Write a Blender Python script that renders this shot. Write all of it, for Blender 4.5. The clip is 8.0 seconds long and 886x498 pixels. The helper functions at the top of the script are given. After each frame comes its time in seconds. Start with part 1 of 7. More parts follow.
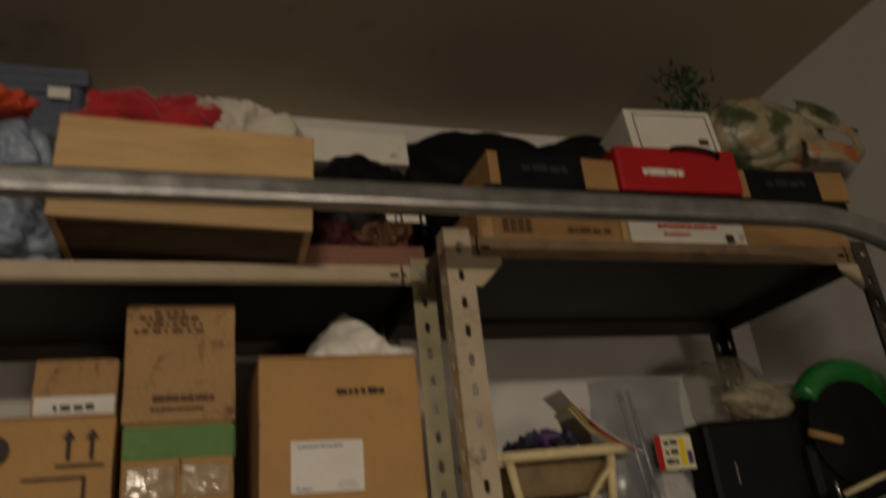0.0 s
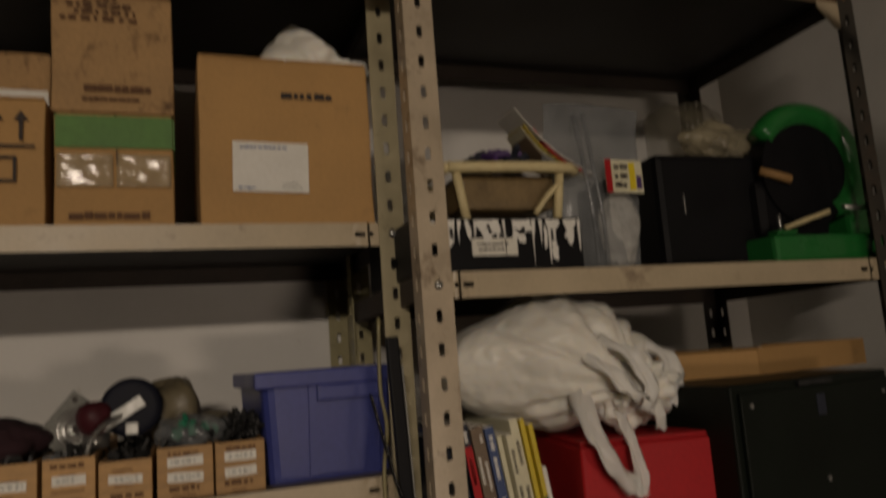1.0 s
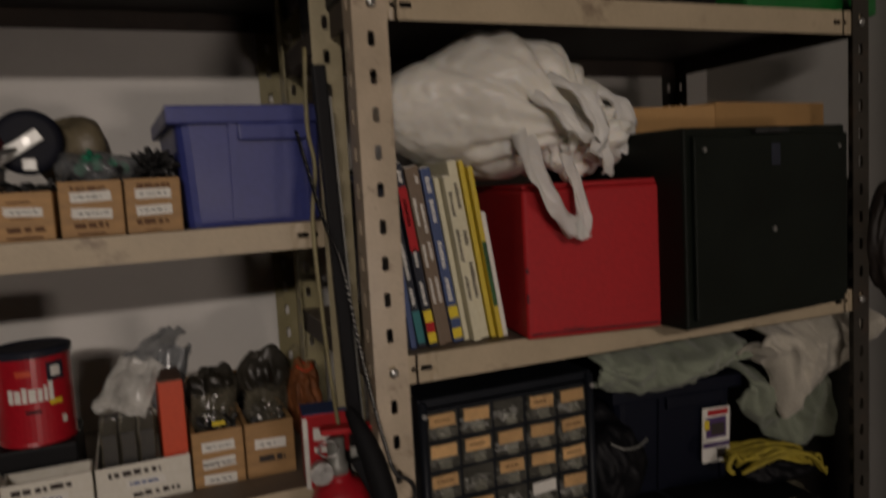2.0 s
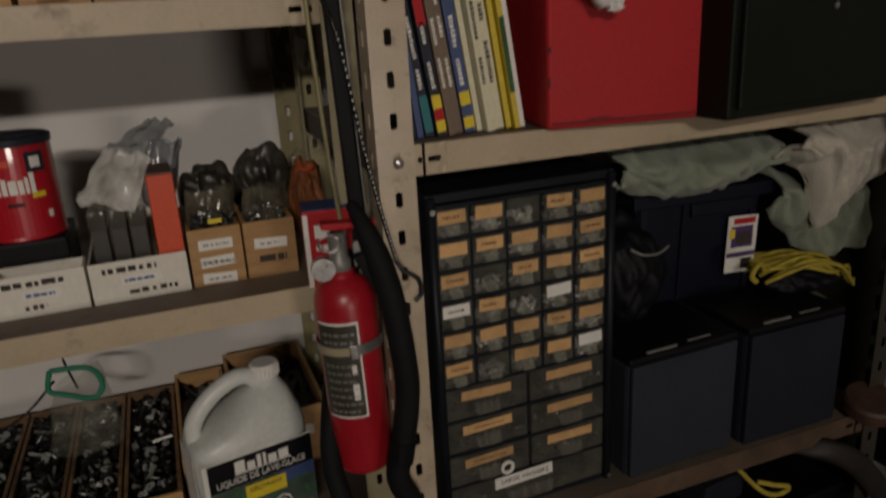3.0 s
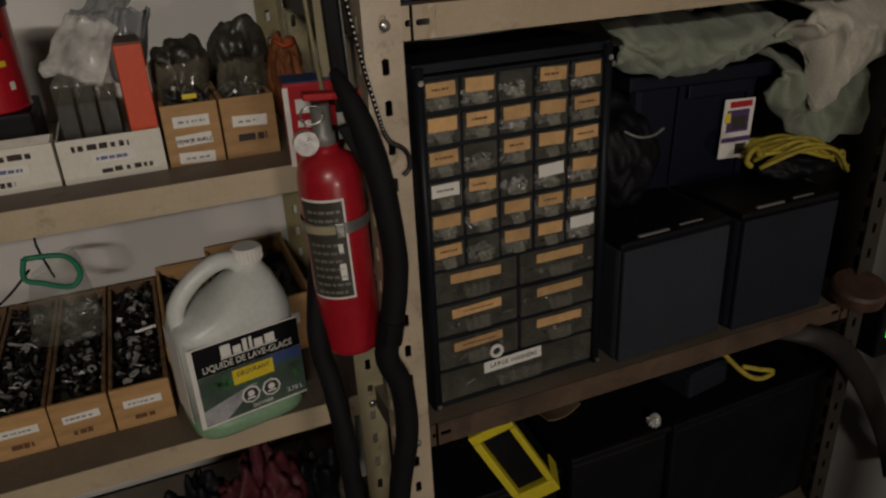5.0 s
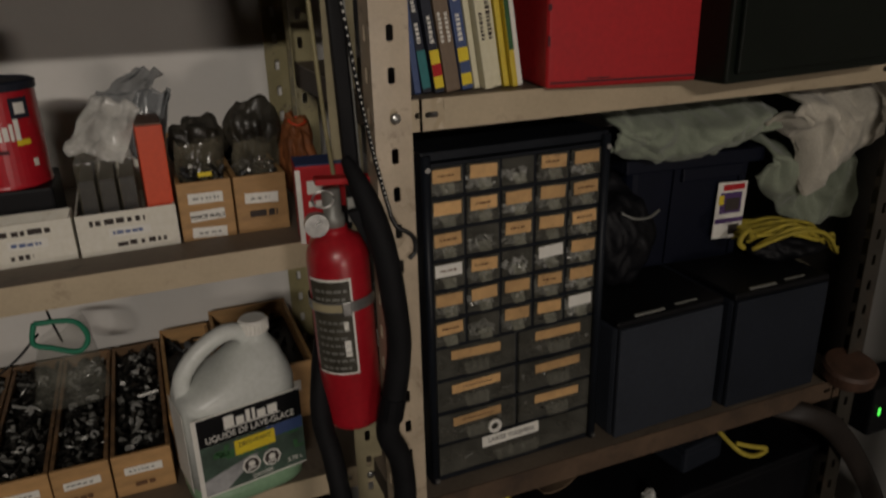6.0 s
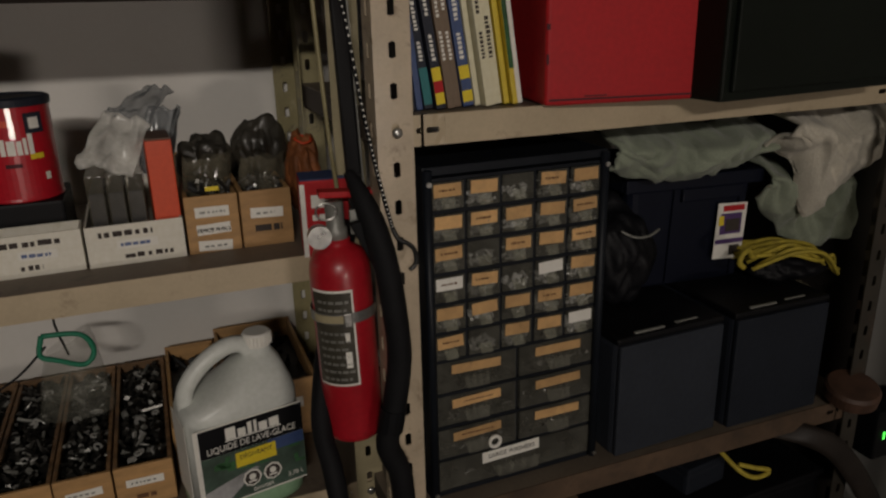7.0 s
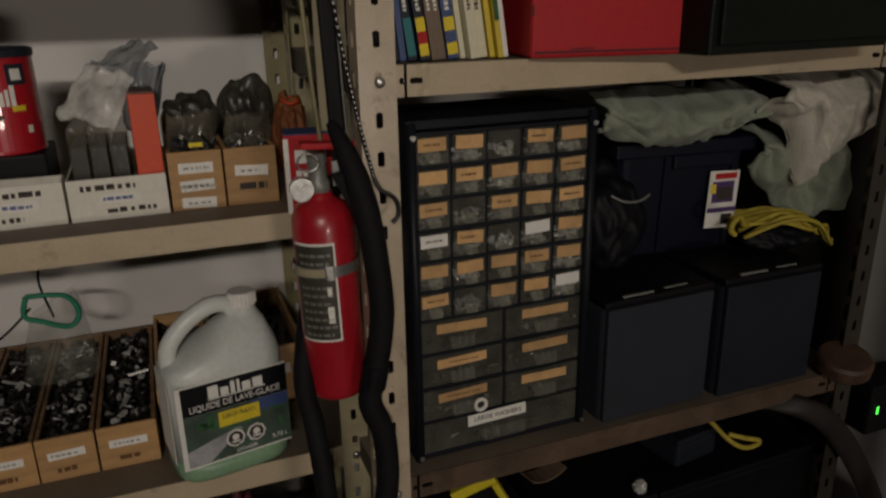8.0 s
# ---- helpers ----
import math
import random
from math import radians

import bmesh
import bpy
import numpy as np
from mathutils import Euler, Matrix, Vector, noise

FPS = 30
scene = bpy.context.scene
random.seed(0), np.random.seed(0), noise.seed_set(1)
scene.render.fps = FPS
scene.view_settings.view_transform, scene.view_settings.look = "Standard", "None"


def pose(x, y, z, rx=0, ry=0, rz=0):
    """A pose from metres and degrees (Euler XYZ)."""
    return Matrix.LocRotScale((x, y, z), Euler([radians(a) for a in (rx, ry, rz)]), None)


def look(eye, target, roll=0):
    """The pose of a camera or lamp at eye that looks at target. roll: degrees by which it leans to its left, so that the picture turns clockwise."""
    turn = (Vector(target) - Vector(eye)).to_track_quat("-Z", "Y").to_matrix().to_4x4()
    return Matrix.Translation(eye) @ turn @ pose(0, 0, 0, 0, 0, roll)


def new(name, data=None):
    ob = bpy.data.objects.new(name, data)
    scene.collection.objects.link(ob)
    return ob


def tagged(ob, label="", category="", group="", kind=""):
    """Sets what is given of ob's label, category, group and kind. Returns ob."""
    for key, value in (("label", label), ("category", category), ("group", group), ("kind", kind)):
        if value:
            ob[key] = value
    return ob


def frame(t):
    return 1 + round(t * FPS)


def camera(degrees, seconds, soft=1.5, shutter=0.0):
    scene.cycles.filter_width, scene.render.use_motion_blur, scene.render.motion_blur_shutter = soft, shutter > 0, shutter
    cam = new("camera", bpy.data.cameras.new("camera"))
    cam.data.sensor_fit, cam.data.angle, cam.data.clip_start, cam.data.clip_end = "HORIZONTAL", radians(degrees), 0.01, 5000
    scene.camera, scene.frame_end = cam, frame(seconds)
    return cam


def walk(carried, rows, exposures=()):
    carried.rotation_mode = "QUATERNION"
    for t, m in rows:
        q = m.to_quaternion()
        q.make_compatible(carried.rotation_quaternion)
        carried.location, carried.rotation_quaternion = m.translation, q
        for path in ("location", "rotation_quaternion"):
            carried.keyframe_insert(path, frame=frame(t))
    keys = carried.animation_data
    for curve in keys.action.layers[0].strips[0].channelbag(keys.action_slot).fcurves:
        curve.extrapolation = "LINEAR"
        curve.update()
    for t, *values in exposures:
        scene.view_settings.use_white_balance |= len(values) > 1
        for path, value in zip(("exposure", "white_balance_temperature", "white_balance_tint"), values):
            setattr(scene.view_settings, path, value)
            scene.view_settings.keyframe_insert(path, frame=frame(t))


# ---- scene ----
cam = camera(62.0, 8.0, soft=2.3, shutter=0.5)
PATH = [
    (0, (-0.387, -1.021, 1.862), (0.23, 0.722, 2.624), -6.4),
    (0.5, (-0.343, -0.981, 1.772), (0.323, 0.828, 2.306), -4.3),
    (1, (-0.331, -0.953, 1.706), (0.34, 0.909, 1.995), -4.2),
    (1.5, (-0.314, -0.91, 1.651), (0.412, 0.954, 1.684), -2.9),
    (2, (-0.278, -0.87, 1.587), (0.477, 0.972, 1.4), -3.2),
    (2.2, (-0.245, -0.856, 1.595), (0.467, 0.984, 1.27), -3.6),
    (3.3, (-0.246, -0.785, 1.484), (0.415, 0.98, 0.814), -3.1),
    (3.5, (-0.248, -0.78, 1.476), (0.415, 0.972, 0.775), -3.0),
    (4, (-0.256, -0.774, 1.455), (0.419, 0.948, 0.695), -2.3),
    (4.2, (-0.252, -0.782, 1.444), (0.418, 0.938, 0.672), -2.5),
    (5.3, (-0.25, -0.78, 1.472), (0.415, 0.906, 0.624), -3.0),
    (5.5, (-0.255, -0.793, 1.483), (0.407, 0.898, 0.644), -2.5),
    (6, (-0.262, -0.791, 1.506), (0.436, 0.943, 0.793), -1.5),
    (6.5, (-0.254, -0.805, 1.499), (0.435, 0.961, 0.861), -1.5),
    (7, (-0.262, -0.815, 1.489), (0.428, 0.953, 0.858), -1.3),
    (7.5, (-0.243, -0.827, 1.482), (0.427, 0.945, 0.841), -1.6),
    (8, (-0.243, -0.831, 1.434), (0.438, 0.94, 0.799), -1.0),
]
walk(cam, [(t, look(eye, target, roll)) for t, eye, target, roll in PATH],
     exposures=[(0.0, -0.60, 7500, 12), (0.9, -0.76, 7350, 13), (1.8, -0.80, 6700, 16), (3.3, -0.60, 6500, 12), (8.0, -0.62, 6450, 11)])

# ---- light ----
world = bpy.data.worlds.new("room_air")
world.use_nodes = True
world.node_tree.nodes["Background"].inputs[0].default_value = (0.9, 0.85, 0.75, 1)
world.node_tree.nodes["Background"].inputs[1].default_value = 0.0055
scene.world = world


def area_light(name, eye, target, sx, sy, watts, colour, spread=180.0):
    d = bpy.data.lights.new(name, "AREA")
    d.shape, d.size, d.size_y, d.energy, d.color = "RECTANGLE", sx, sy, watts, colour
    d.spread = math.radians(spread)
    ob = new(name, d)
    ob.matrix_world = look(eye, target)
    return ob


LAMP = (-1.25, -3.97, 2.66)
area_light("tube_light", (LAMP[0], LAMP[1], LAMP[2] - 0.06), (-0.3, 0.3, 1.35), 0.8, 0.10, 19.0, (1.0, 0.91, 0.81), 92.0)
# low fill light placed from shadow edges; its source is unseen
FILL_LAMP = (0.64, -5.66, 0.66)
area_light("fill_light", (FILL_LAMP[0], FILL_LAMP[1] + 0.06, FILL_LAMP[2]), (-0.1, 0.4, 1.5), 0.8, 0.3, 6.8, (1.0, 0.87, 0.76), 70.0)


# ---- materials ----
def material(name, colour, rough=0.6, metal=0.0, vary=0.25, scale=9.0, fine=140.0, bump=0.15, dirt=None, dirt_amount=0.0, stretch=(1, 1, 1),
             each=0.0, alpha=1.0, glass=0.0, coat=0.0, sheen=0.0, dirt_scale=5.0, grain=0.22, spec=0.5, soft=0.0):
    m = bpy.data.materials.new(name)
    m.use_nodes = True
    nt = m.node_tree
    b = nt.nodes["Principled BSDF"]
    tc = nt.nodes.new("ShaderNodeTexCoord")
    mp = nt.nodes.new("ShaderNodeMapping")
    mp.inputs["Scale"].default_value = stretch
    nt.links.new(tc.outputs["Object"], mp.inputs[0])
    big = nt.nodes.new("ShaderNodeTexNoise")
    big.inputs["Scale"].default_value, big.inputs["Detail"].default_value = scale, 5
    small = nt.nodes.new("ShaderNodeTexNoise")
    small.inputs["Scale"].default_value, small.inputs["Detail"].default_value = fine, 3
    nt.links.new(mp.outputs[0], big.inputs[0])
    nt.links.new(mp.outputs[0], small.inputs[0])
    ramp = nt.nodes.new("ShaderNodeValToRGB")
    lo = tuple(c * (1 - vary) for c in colour)
    hi = tuple(min(1, c * (1 + vary)) for c in colour)
    ramp.color_ramp.elements[0].position, ramp.color_ramp.elements[1].position = 0.3, 0.7
    ramp.color_ramp.elements[0].color, ramp.color_ramp.elements[1].color = (*lo, 1), (*hi, 1)
    nt.links.new(big.outputs[0], ramp.inputs[0])
    out = ramp.outputs[0]
    fm = nt.nodes.new("ShaderNodeMixRGB")
    fm.blend_type, fm.inputs[0].default_value = "OVERLAY", grain if vary else 0.0
    nt.links.new(out, fm.inputs[1])
    nt.links.new(small.outputs[0], fm.inputs[2])
    out = fm.outputs[0]
    if dirt:
        dn = nt.nodes.new("ShaderNodeTexNoise")
        dn.inputs["Scale"].default_value, dn.inputs["Detail"].default_value, dn.inputs["Roughness"].default_value = dirt_scale, 8, 0.7
        nt.links.new(tc.outputs["Object"], dn.inputs[0])
        dr = nt.nodes.new("ShaderNodeValToRGB")
        dr.color_ramp.elements[0].position, dr.color_ramp.elements[1].position = 0.66 - 0.3 * dirt_amount, 0.76 - 0.2 * dirt_amount
        nt.links.new(dn.outputs[0], dr.inputs[0])
        dm = nt.nodes.new("ShaderNodeMixRGB")
        dm.inputs[2].default_value = (*dirt, 1)
        nt.links.new(dr.outputs[0], dm.inputs[0])
        nt.links.new(out, dm.inputs[1])
        out = dm.outputs[0]
    if each:
        oi = nt.nodes.new("ShaderNodeObjectInfo")
        mr = nt.nodes.new("ShaderNodeMapRange")
        mr.inputs["To Min"].default_value, mr.inputs["To Max"].default_value = 1 - each, 1 + each
        nt.links.new(oi.outputs["Random"], mr.inputs[0])
        hs = nt.nodes.new("ShaderNodeHueSaturation")
        nt.links.new(mr.outputs[0], hs.inputs["Value"])
        nt.links.new(out, hs.inputs["Color"])
        out = hs.outputs[0]
    nt.links.new(out, b.inputs["Base Color"])
    rr = nt.nodes.new("ShaderNodeMapRange")
    rr.inputs["To Min"].default_value, rr.inputs["To Max"].default_value = max(0.03, rough - 0.12), min(1, rough + 0.12)
    nt.links.new(big.outputs[0], rr.inputs[0])
    nt.links.new(rr.outputs[0], b.inputs["Roughness"])
    b.inputs["Metallic"].default_value = metal
    b.inputs["Specular IOR Level"].default_value = spec
    b.inputs["Coat Weight"].default_value = coat
    b.inputs["Alpha"].default_value = alpha
    b.inputs["Transmission Weight"].default_value = glass
    b.inputs["Sheen Weight"].default_value = sheen
    if soft:
        b.inputs["Subsurface Weight"].default_value = soft
        b.inputs["Subsurface Radius"].default_value = (1.0, 0.85, 0.65)
        b.inputs["Subsurface Scale"].default_value = 0.02
    if bump:
        bp = nt.nodes.new("ShaderNodeBump")
        bp.inputs["Strength"].default_value, bp.inputs["Distance"].default_value = bump, 0.003
        nt.links.new(small.outputs[0], bp.inputs["Height"])
        nt.links.new(bp.outputs[0], b.inputs["Normal"])
    return m


M = {}
M["wall"] = material("wall_paint", (0.66, 0.64, 0.60), 0.75, vary=0.08, scale=3.5, fine=90, bump=0.05, grain=0.05, dirt=(0.50, 0.46, 0.39), dirt_amount=0.0, dirt_scale=24)
M["ceiling"] = material("ceiling_board", (0.42, 0.365, 0.275), 0.85, vary=0.10, scale=1.3, fine=50, bump=0.05, grain=0.06, dirt=(0.2, 0.17, 0.12), dirt_amount=0.15, dirt_scale=2)
M["board"] = material("dark_unseen_wall", (0.11, 0.09, 0.065), 0.85, vary=0.2, scale=1.3, fine=50, bump=0.1)
M["floor"] = material("concrete", (0.06, 0.055, 0.05), 0.8, vary=0.25, scale=3, fine=80, bump=0.3)
M["shelf"] = material("beige_enamel", (0.45, 0.365, 0.245), 0.42, vary=0.08, scale=12, fine=220, bump=0.03, grain=0.1, dirt=(0.24, 0.18, 0.12), dirt_amount=0.26, dirt_scale=14)
M["post"] = material("post_enamel", (0.46, 0.375, 0.27), 0.30, vary=0.16, scale=14, fine=220, bump=0.06, dirt=(0.17, 0.12, 0.075), dirt_amount=0.3, dirt_scale=20, grain=0.1)
M["post2"] = material("dull_post_enamel", (0.36, 0.31, 0.19), 0.42, vary=0.12, scale=14, fine=220, bump=0.05, dirt=(0.12, 0.10, 0.05), dirt_amount=0.18, dirt_scale=20, grain=0.1)
M["olive"] = material("olive_enamel", (0.27, 0.235, 0.12), 0.42, vary=0.15, scale=14, fine=220, bump=0.06, dirt=(0.08, 0.06, 0.04), dirt_amount=0.25, dirt_scale=20)
M["galv"] = material("galvanised_steel", (0.30, 0.30, 0.29), 0.33, 0.75, vary=0.2, scale=30, fine=260, bump=0.08, dirt=(0.12, 0.11, 0.09), dirt_amount=0.2, dirt_scale=9)
M["steel"] = material("bright_steel", (0.5, 0.5, 0.48), 0.3, 0.9, vary=0.2, scale=40, bump=0.1)
M["bolts"] = material("zinc_hardware", (0.055, 0.053, 0.048), 0.32, 0.8, vary=0.5, scale=60, bump=0.1)
M["darkmetal"] = material("dark_hardware", (0.03, 0.03, 0.03), 0.45, 0.4, vary=0.4, scale=60, bump=0.1)
M["card"] = material("cardboard", (0.43, 0.245, 0.090), 0.78, vary=0.13, scale=5, fine=160, bump=0.08, grain=0.10, dirt=(0.29, 0.165, 0.065), dirt_amount=0.32, dirt_scale=7, each=0.08)
M["cardtop"] = material("stained_cardboard", (0.40, 0.24, 0.105), 0.8, vary=0.14, scale=8, fine=160, bump=0.12, dirt=(0.13, 0.07, 0.03), dirt_amount=0.42, dirt_scale=22)
M["wood"] = material("pine_board", (0.41, 0.235, 0.092), 0.62, vary=0.22, scale=5, fine=50, bump=0.15, stretch=(2, 14, 14), each=0.18, dirt=(0.22, 0.12, 0.05), dirt_amount=0.16, dirt_scale=14)
M["darkwood"] = material("dark_pine_board", (0.20, 0.112, 0.05), 0.65, vary=0.3, scale=5, fine=50, bump=0.2, stretch=(2, 14, 14), each=0.2, dirt=(0.07, 0.04, 0.02), dirt_amount=0.4, dirt_scale=12)
M["plywood"] = material("varnished_plywood", (0.56, 0.36, 0.16), 0.45, vary=0.12, scale=4, fine=50, bump=0.06, stretch=(2, 10, 14))
M["cream"] = material("cream_wood", (0.66, 0.55, 0.30), 0.6, vary=0.15, scale=10, bump=0.15, dirt=(0.3, 0.2, 0.08), dirt_amount=0.2, dirt_scale=18)
M["ink"] = material("black_ink", (0.04, 0.03, 0.025), 0.8, vary=0.2)
M["inkblue"] = material("blue_ink", (0.12, 0.16, 0.30), 0.8, vary=0.2)
M["inkbrown"] = material("brown_print", (0.13, 0.06, 0.025), 0.8, vary=0.3)
M["paper"] = material("white_paper", (0.74, 0.72, 0.66), 0.75, vary=0.05, scale=15, bump=0.05, dirt=(0.55, 0.5, 0.4), dirt_amount=0.12)
M["orangelabel"] = material("aged_card_label", (0.56, 0.335, 0.14), 0.7, vary=0.15, scale=30, each=0.25, bump=0.05, dirt=(0.33, 0.19, 0.08), dirt_amount=0.3, dirt_scale=40)
M["whitecard"] = material("white_card", (0.70, 0.67, 0.58), 0.7, vary=0.06, scale=9, bump=0.06, dirt=(0.4, 0.33, 0.22), dirt_amount=0.2, dirt_scale=14)
M["red"] = material("red_paint", (0.42, 0.012, 0.016), 0.58, vary=0.08, scale=8, bump=0.04, dirt=(0.20, 0.01, 0.012), dirt_amount=0.24, dirt_scale=9, spec=0.3)
M["redmetal"] = material("red_enamel", (0.42, 0.010, 0.020), 0.32, vary=0.05, scale=10, bump=0.02, coat=0.5)
M["redcloth"] = material("red_cloth", (0.38, 0.012, 0.018), 0.9, vary=0.3, scale=20, bump=0.4, sheen=0.3)
M["orangered"] = material("orange_red_card", (0.62, 0.07, 0.02), 0.55, vary=0.06, scale=9, bump=0.04)
M["maroon"] = material("maroon_plastic", (0.07, 0.015, 0.02), 0.5, vary=0.3, scale=20, spec=0.18)
M["blue"] = material("blue_plastic", (0.042, 0.055, 0.23), 0.42, vary=0.08, scale=7, bump=0.06, dirt=(0.09, 0.10, 0.20), dirt_amount=0.12)
M["navy"] = material("navy_plastic", (0.004, 0.0055, 0.013), 0.5, vary=0.15, scale=7, bump=0.05, spec=0.18)
M["slate"] = material("slate_plastic", (0.026, 0.030, 0.039), 0.6, vary=0.12, scale=7, bump=0.06, dirt=(0.055, 0.06, 0.065), dirt_amount=0.12, spec=0.18)
M["black"] = material("black_plastic", (0.0045, 0.0045, 0.0055), 0.55, vary=0.3, scale=12, bump=0.05, spec=0.18)
M["blackpaint"] = material("blackish_green_enamel", (0.006, 0.0085, 0.006), 0.45, vary=0.2, scale=9, bump=0.03, dirt=(0.03, 0.03, 0.026), dirt_amount=0.12, spec=0.18)
M["rubber"] = material("black_rubber", (0.007, 0.007, 0.008), 0.72, vary=0.25, scale=30, bump=0.1, spec=0.18)
M["blackfabric"] = material("black_film", (0.0055, 0.0055, 0.007), 0.55, vary=0.3, scale=20, bump=0.3, spec=0.18)
M["cabinet"] = material("charcoal_plastic", (0.009, 0.011, 0.015), 0.42, vary=0.15, scale=9, bump=0.03, spec=0.18)
M["clear"] = material("clear_plastic", (0.15, 0.145, 0.12), 0.2, vary=0.3, scale=30, bump=0.02, alpha=0.20)
M["tape"] = material("packing_tape", (0.55, 0.44, 0.28), 0.10, vary=0.15, scale=30, bump=0.15, alpha=0.40, spec=0.9)
M["film"] = material("clear_film", (0.17, 0.18, 0.185), 0.16, vary=0.35, scale=14, bump=0.08, alpha=0.54)
M["milkfilm"] = material("milky_film", (0.55, 0.54, 0.50), 0.25, vary=0.25, scale=40, bump=0.05, alpha=0.55)
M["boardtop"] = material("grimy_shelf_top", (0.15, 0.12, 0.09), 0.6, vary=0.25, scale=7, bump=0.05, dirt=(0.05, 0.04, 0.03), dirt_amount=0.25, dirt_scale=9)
# dark brown puts the shade behind the front lip into the inner lips
M["lipback"] = material("shaded_inner_lip", (0.050, 0.036, 0.027), 0.65, vary=0.3, scale=9, bump=0.05, dirt=(0.03, 0.022, 0.016), dirt_amount=0.4, dirt_scale=12)
M["darktanlip"] = material("dark_tan_enamel", (0.19, 0.125, 0.070), 0.5, vary=0.2, scale=12, fine=220, bump=0.04, dirt=(0.08, 0.05, 0.028), dirt_amount=0.4, dirt_scale=14)
M["darkpost"] = material("dark_post_enamel", (0.032, 0.027, 0.020), 0.5, vary=0.25, scale=14, fine=220, bump=0.06, dirt=(0.05, 0.032, 0.02), dirt_amount=0.45, dirt_scale=16)
# near-black brown that carries the shade under boards and behind the cases
M["under"] = material("shade_brown", (0.022, 0.018, 0.015), 0.6, vary=0.3, scale=6, bump=0.05)
M["hazefilm"] = material("hazy_film", (0.15, 0.135, 0.095), 0.14, vary=0.5, scale=30, fine=60, bump=0.5, alpha=0.36)
M["milkyolive"] = material("clouded_film", (0.30, 0.26, 0.17), 0.22, vary=0.35, scale=24, fine=60, bump=0.3, alpha=0.62)
M["whitebag"] = material("white_bag_film", (0.82, 0.79, 0.71), 0.40, vary=0.12, scale=7, fine=40, bump=0.35, grain=0.06, alpha=0.93, spec=0.4, soft=0.4)
M["whitecloth"] = material("white_rag", (0.56, 0.52, 0.43), 0.95, vary=0.15, scale=12, fine=300, bump=0.6, sheen=0.2)
M["greencloth"] = material("grey_green_rag", (0.24, 0.27, 0.20), 0.95, vary=0.25, scale=12, fine=300, bump=0.6, sheen=0.2)
M["green"] = material("green_enamel", (0.010, 0.15, 0.030), 0.3, vary=0.08, scale=8, bump=0.03, coat=0.3)
M["greenprint"] = material("green_print", (0.10, 0.22, 0.06), 0.7, vary=0.12, scale=12, bump=0.06)
M["greennet"] = material("green_band", (0.01, 0.19, 0.10), 0.6, vary=0.1)
M["treeprint"] = material("tree_print", (0.03, 0.10, 0.035), 0.7, vary=0.4, scale=60)
M["hillprint"] = material("hill_print", (0.045, 0.075, 0.055), 0.7, vary=0.5, scale=22)
M["roadprint"] = material("road_print", (0.30, 0.30, 0.30), 0.7, vary=0.3, scale=30)
M["leaf"] = material("dark_leaf", (0.02, 0.055, 0.015), 0.6, vary=0.5, scale=20)
M["jug"] = material("milky_plastic", (0.62, 0.64, 0.60), 0.38, vary=0.04, scale=8, bump=0.03)
M["fluid"] = material("green_fluid", (0.22, 0.36, 0.22), 0.3, vary=0.06, scale=8, bump=0.02)
M["yellow"] = material("yellow_plastic", (0.60, 0.50, 0.02), 0.45, vary=0.1, scale=9)
M["yellowrope"] = material("yellow_rope", (0.42, 0.33, 0.035), 0.7, vary=0.25, scale=60, fine=300, bump=0.5)
M["yellowprint"] = material("yellow_print", (0.72, 0.55, 0.02), 0.6, vary=0.05)
M["teal"] = material("teal_print", (0.02, 0.16, 0.17), 0.6, vary=0.1)
M["purple"] = material("purple_print", (0.07, 0.03, 0.13), 0.6, vary=0.1)
M["bluecover"] = material("blue_cover", (0.04, 0.07, 0.18), 0.5, vary=0.15)
M["darkcover"] = material("dark_cover", (0.025, 0.028, 0.04), 0.45, vary=0.25, spec=0.18)
M["browncover"] = material("brown_cover", (0.16, 0.11, 0.07), 0.5, vary=0.2)
M["creamcover"] = material("cream_cover", (0.66, 0.62, 0.44), 0.55, vary=0.08)
M["yellowcover"] = material("yellow_cover", (0.62, 0.47, 0.04), 0.5, vary=0.1)
M["flower"] = material("printed_bag", (0.30, 0.28, 0.20), 0.35, vary=0.35, scale=10, bump=0.3)
M["discwood"] = material("dark_stained_wood", (0.072, 0.036, 0.022), 0.6, vary=0.45, scale=22, fine=160, bump=0.15)
M["brownleather"] = material("brown_leather", (0.125, 0.052, 0.023), 0.5, vary=0.4, scale=18, bump=0.2)
M["pink"] = material("faded_pink_card", (0.24, 0.105, 0.075), 0.75, vary=0.15, scale=9)
M["grey"] = material("grey_metal", (0.22, 0.22, 0.20), 0.45, 0.3, vary=0.15)
M["bluewhite"] = material("blue_white_film", (0.22, 0.28, 0.36), 0.4, vary=0.4, scale=16, bump=0.25)
M["tan"] = material("tan_box", (0.34, 0.19, 0.07), 0.7, vary=0.15, scale=12)
M["darkslate"] = material("dark_slate_plastic", (0.014, 0.017, 0.024), 0.6, vary=0.15, scale=7, bump=0.06, dirt=(0.03, 0.032, 0.036), dirt_amount=0.1, spec=0.18)
M["zinc"] = material("zinc_plate", (0.50, 0.50, 0.47), 0.38, 0.35, vary=0.2, scale=30, bump=0.05)
M["darkmaroon"] = material("dark_maroon_cloth", (0.022, 0.006, 0.009), 0.9, vary=0.4, scale=20, bump=0.4)
M["navyrubber"] = material("navy_rubber", (0.007, 0.008, 0.015), 0.6, vary=0.25, scale=30, bump=0.08, spec=0.2)
M["olivebag"] = material("olive_film", (0.17, 0.14, 0.085), 0.42, vary=0.3, scale=14, fine=50, bump=0.5, alpha=0.92)
M["sacking"] = material("orange_net", (0.20, 0.065, 0.018), 0.7, vary=0.5, scale=40, bump=0.5)
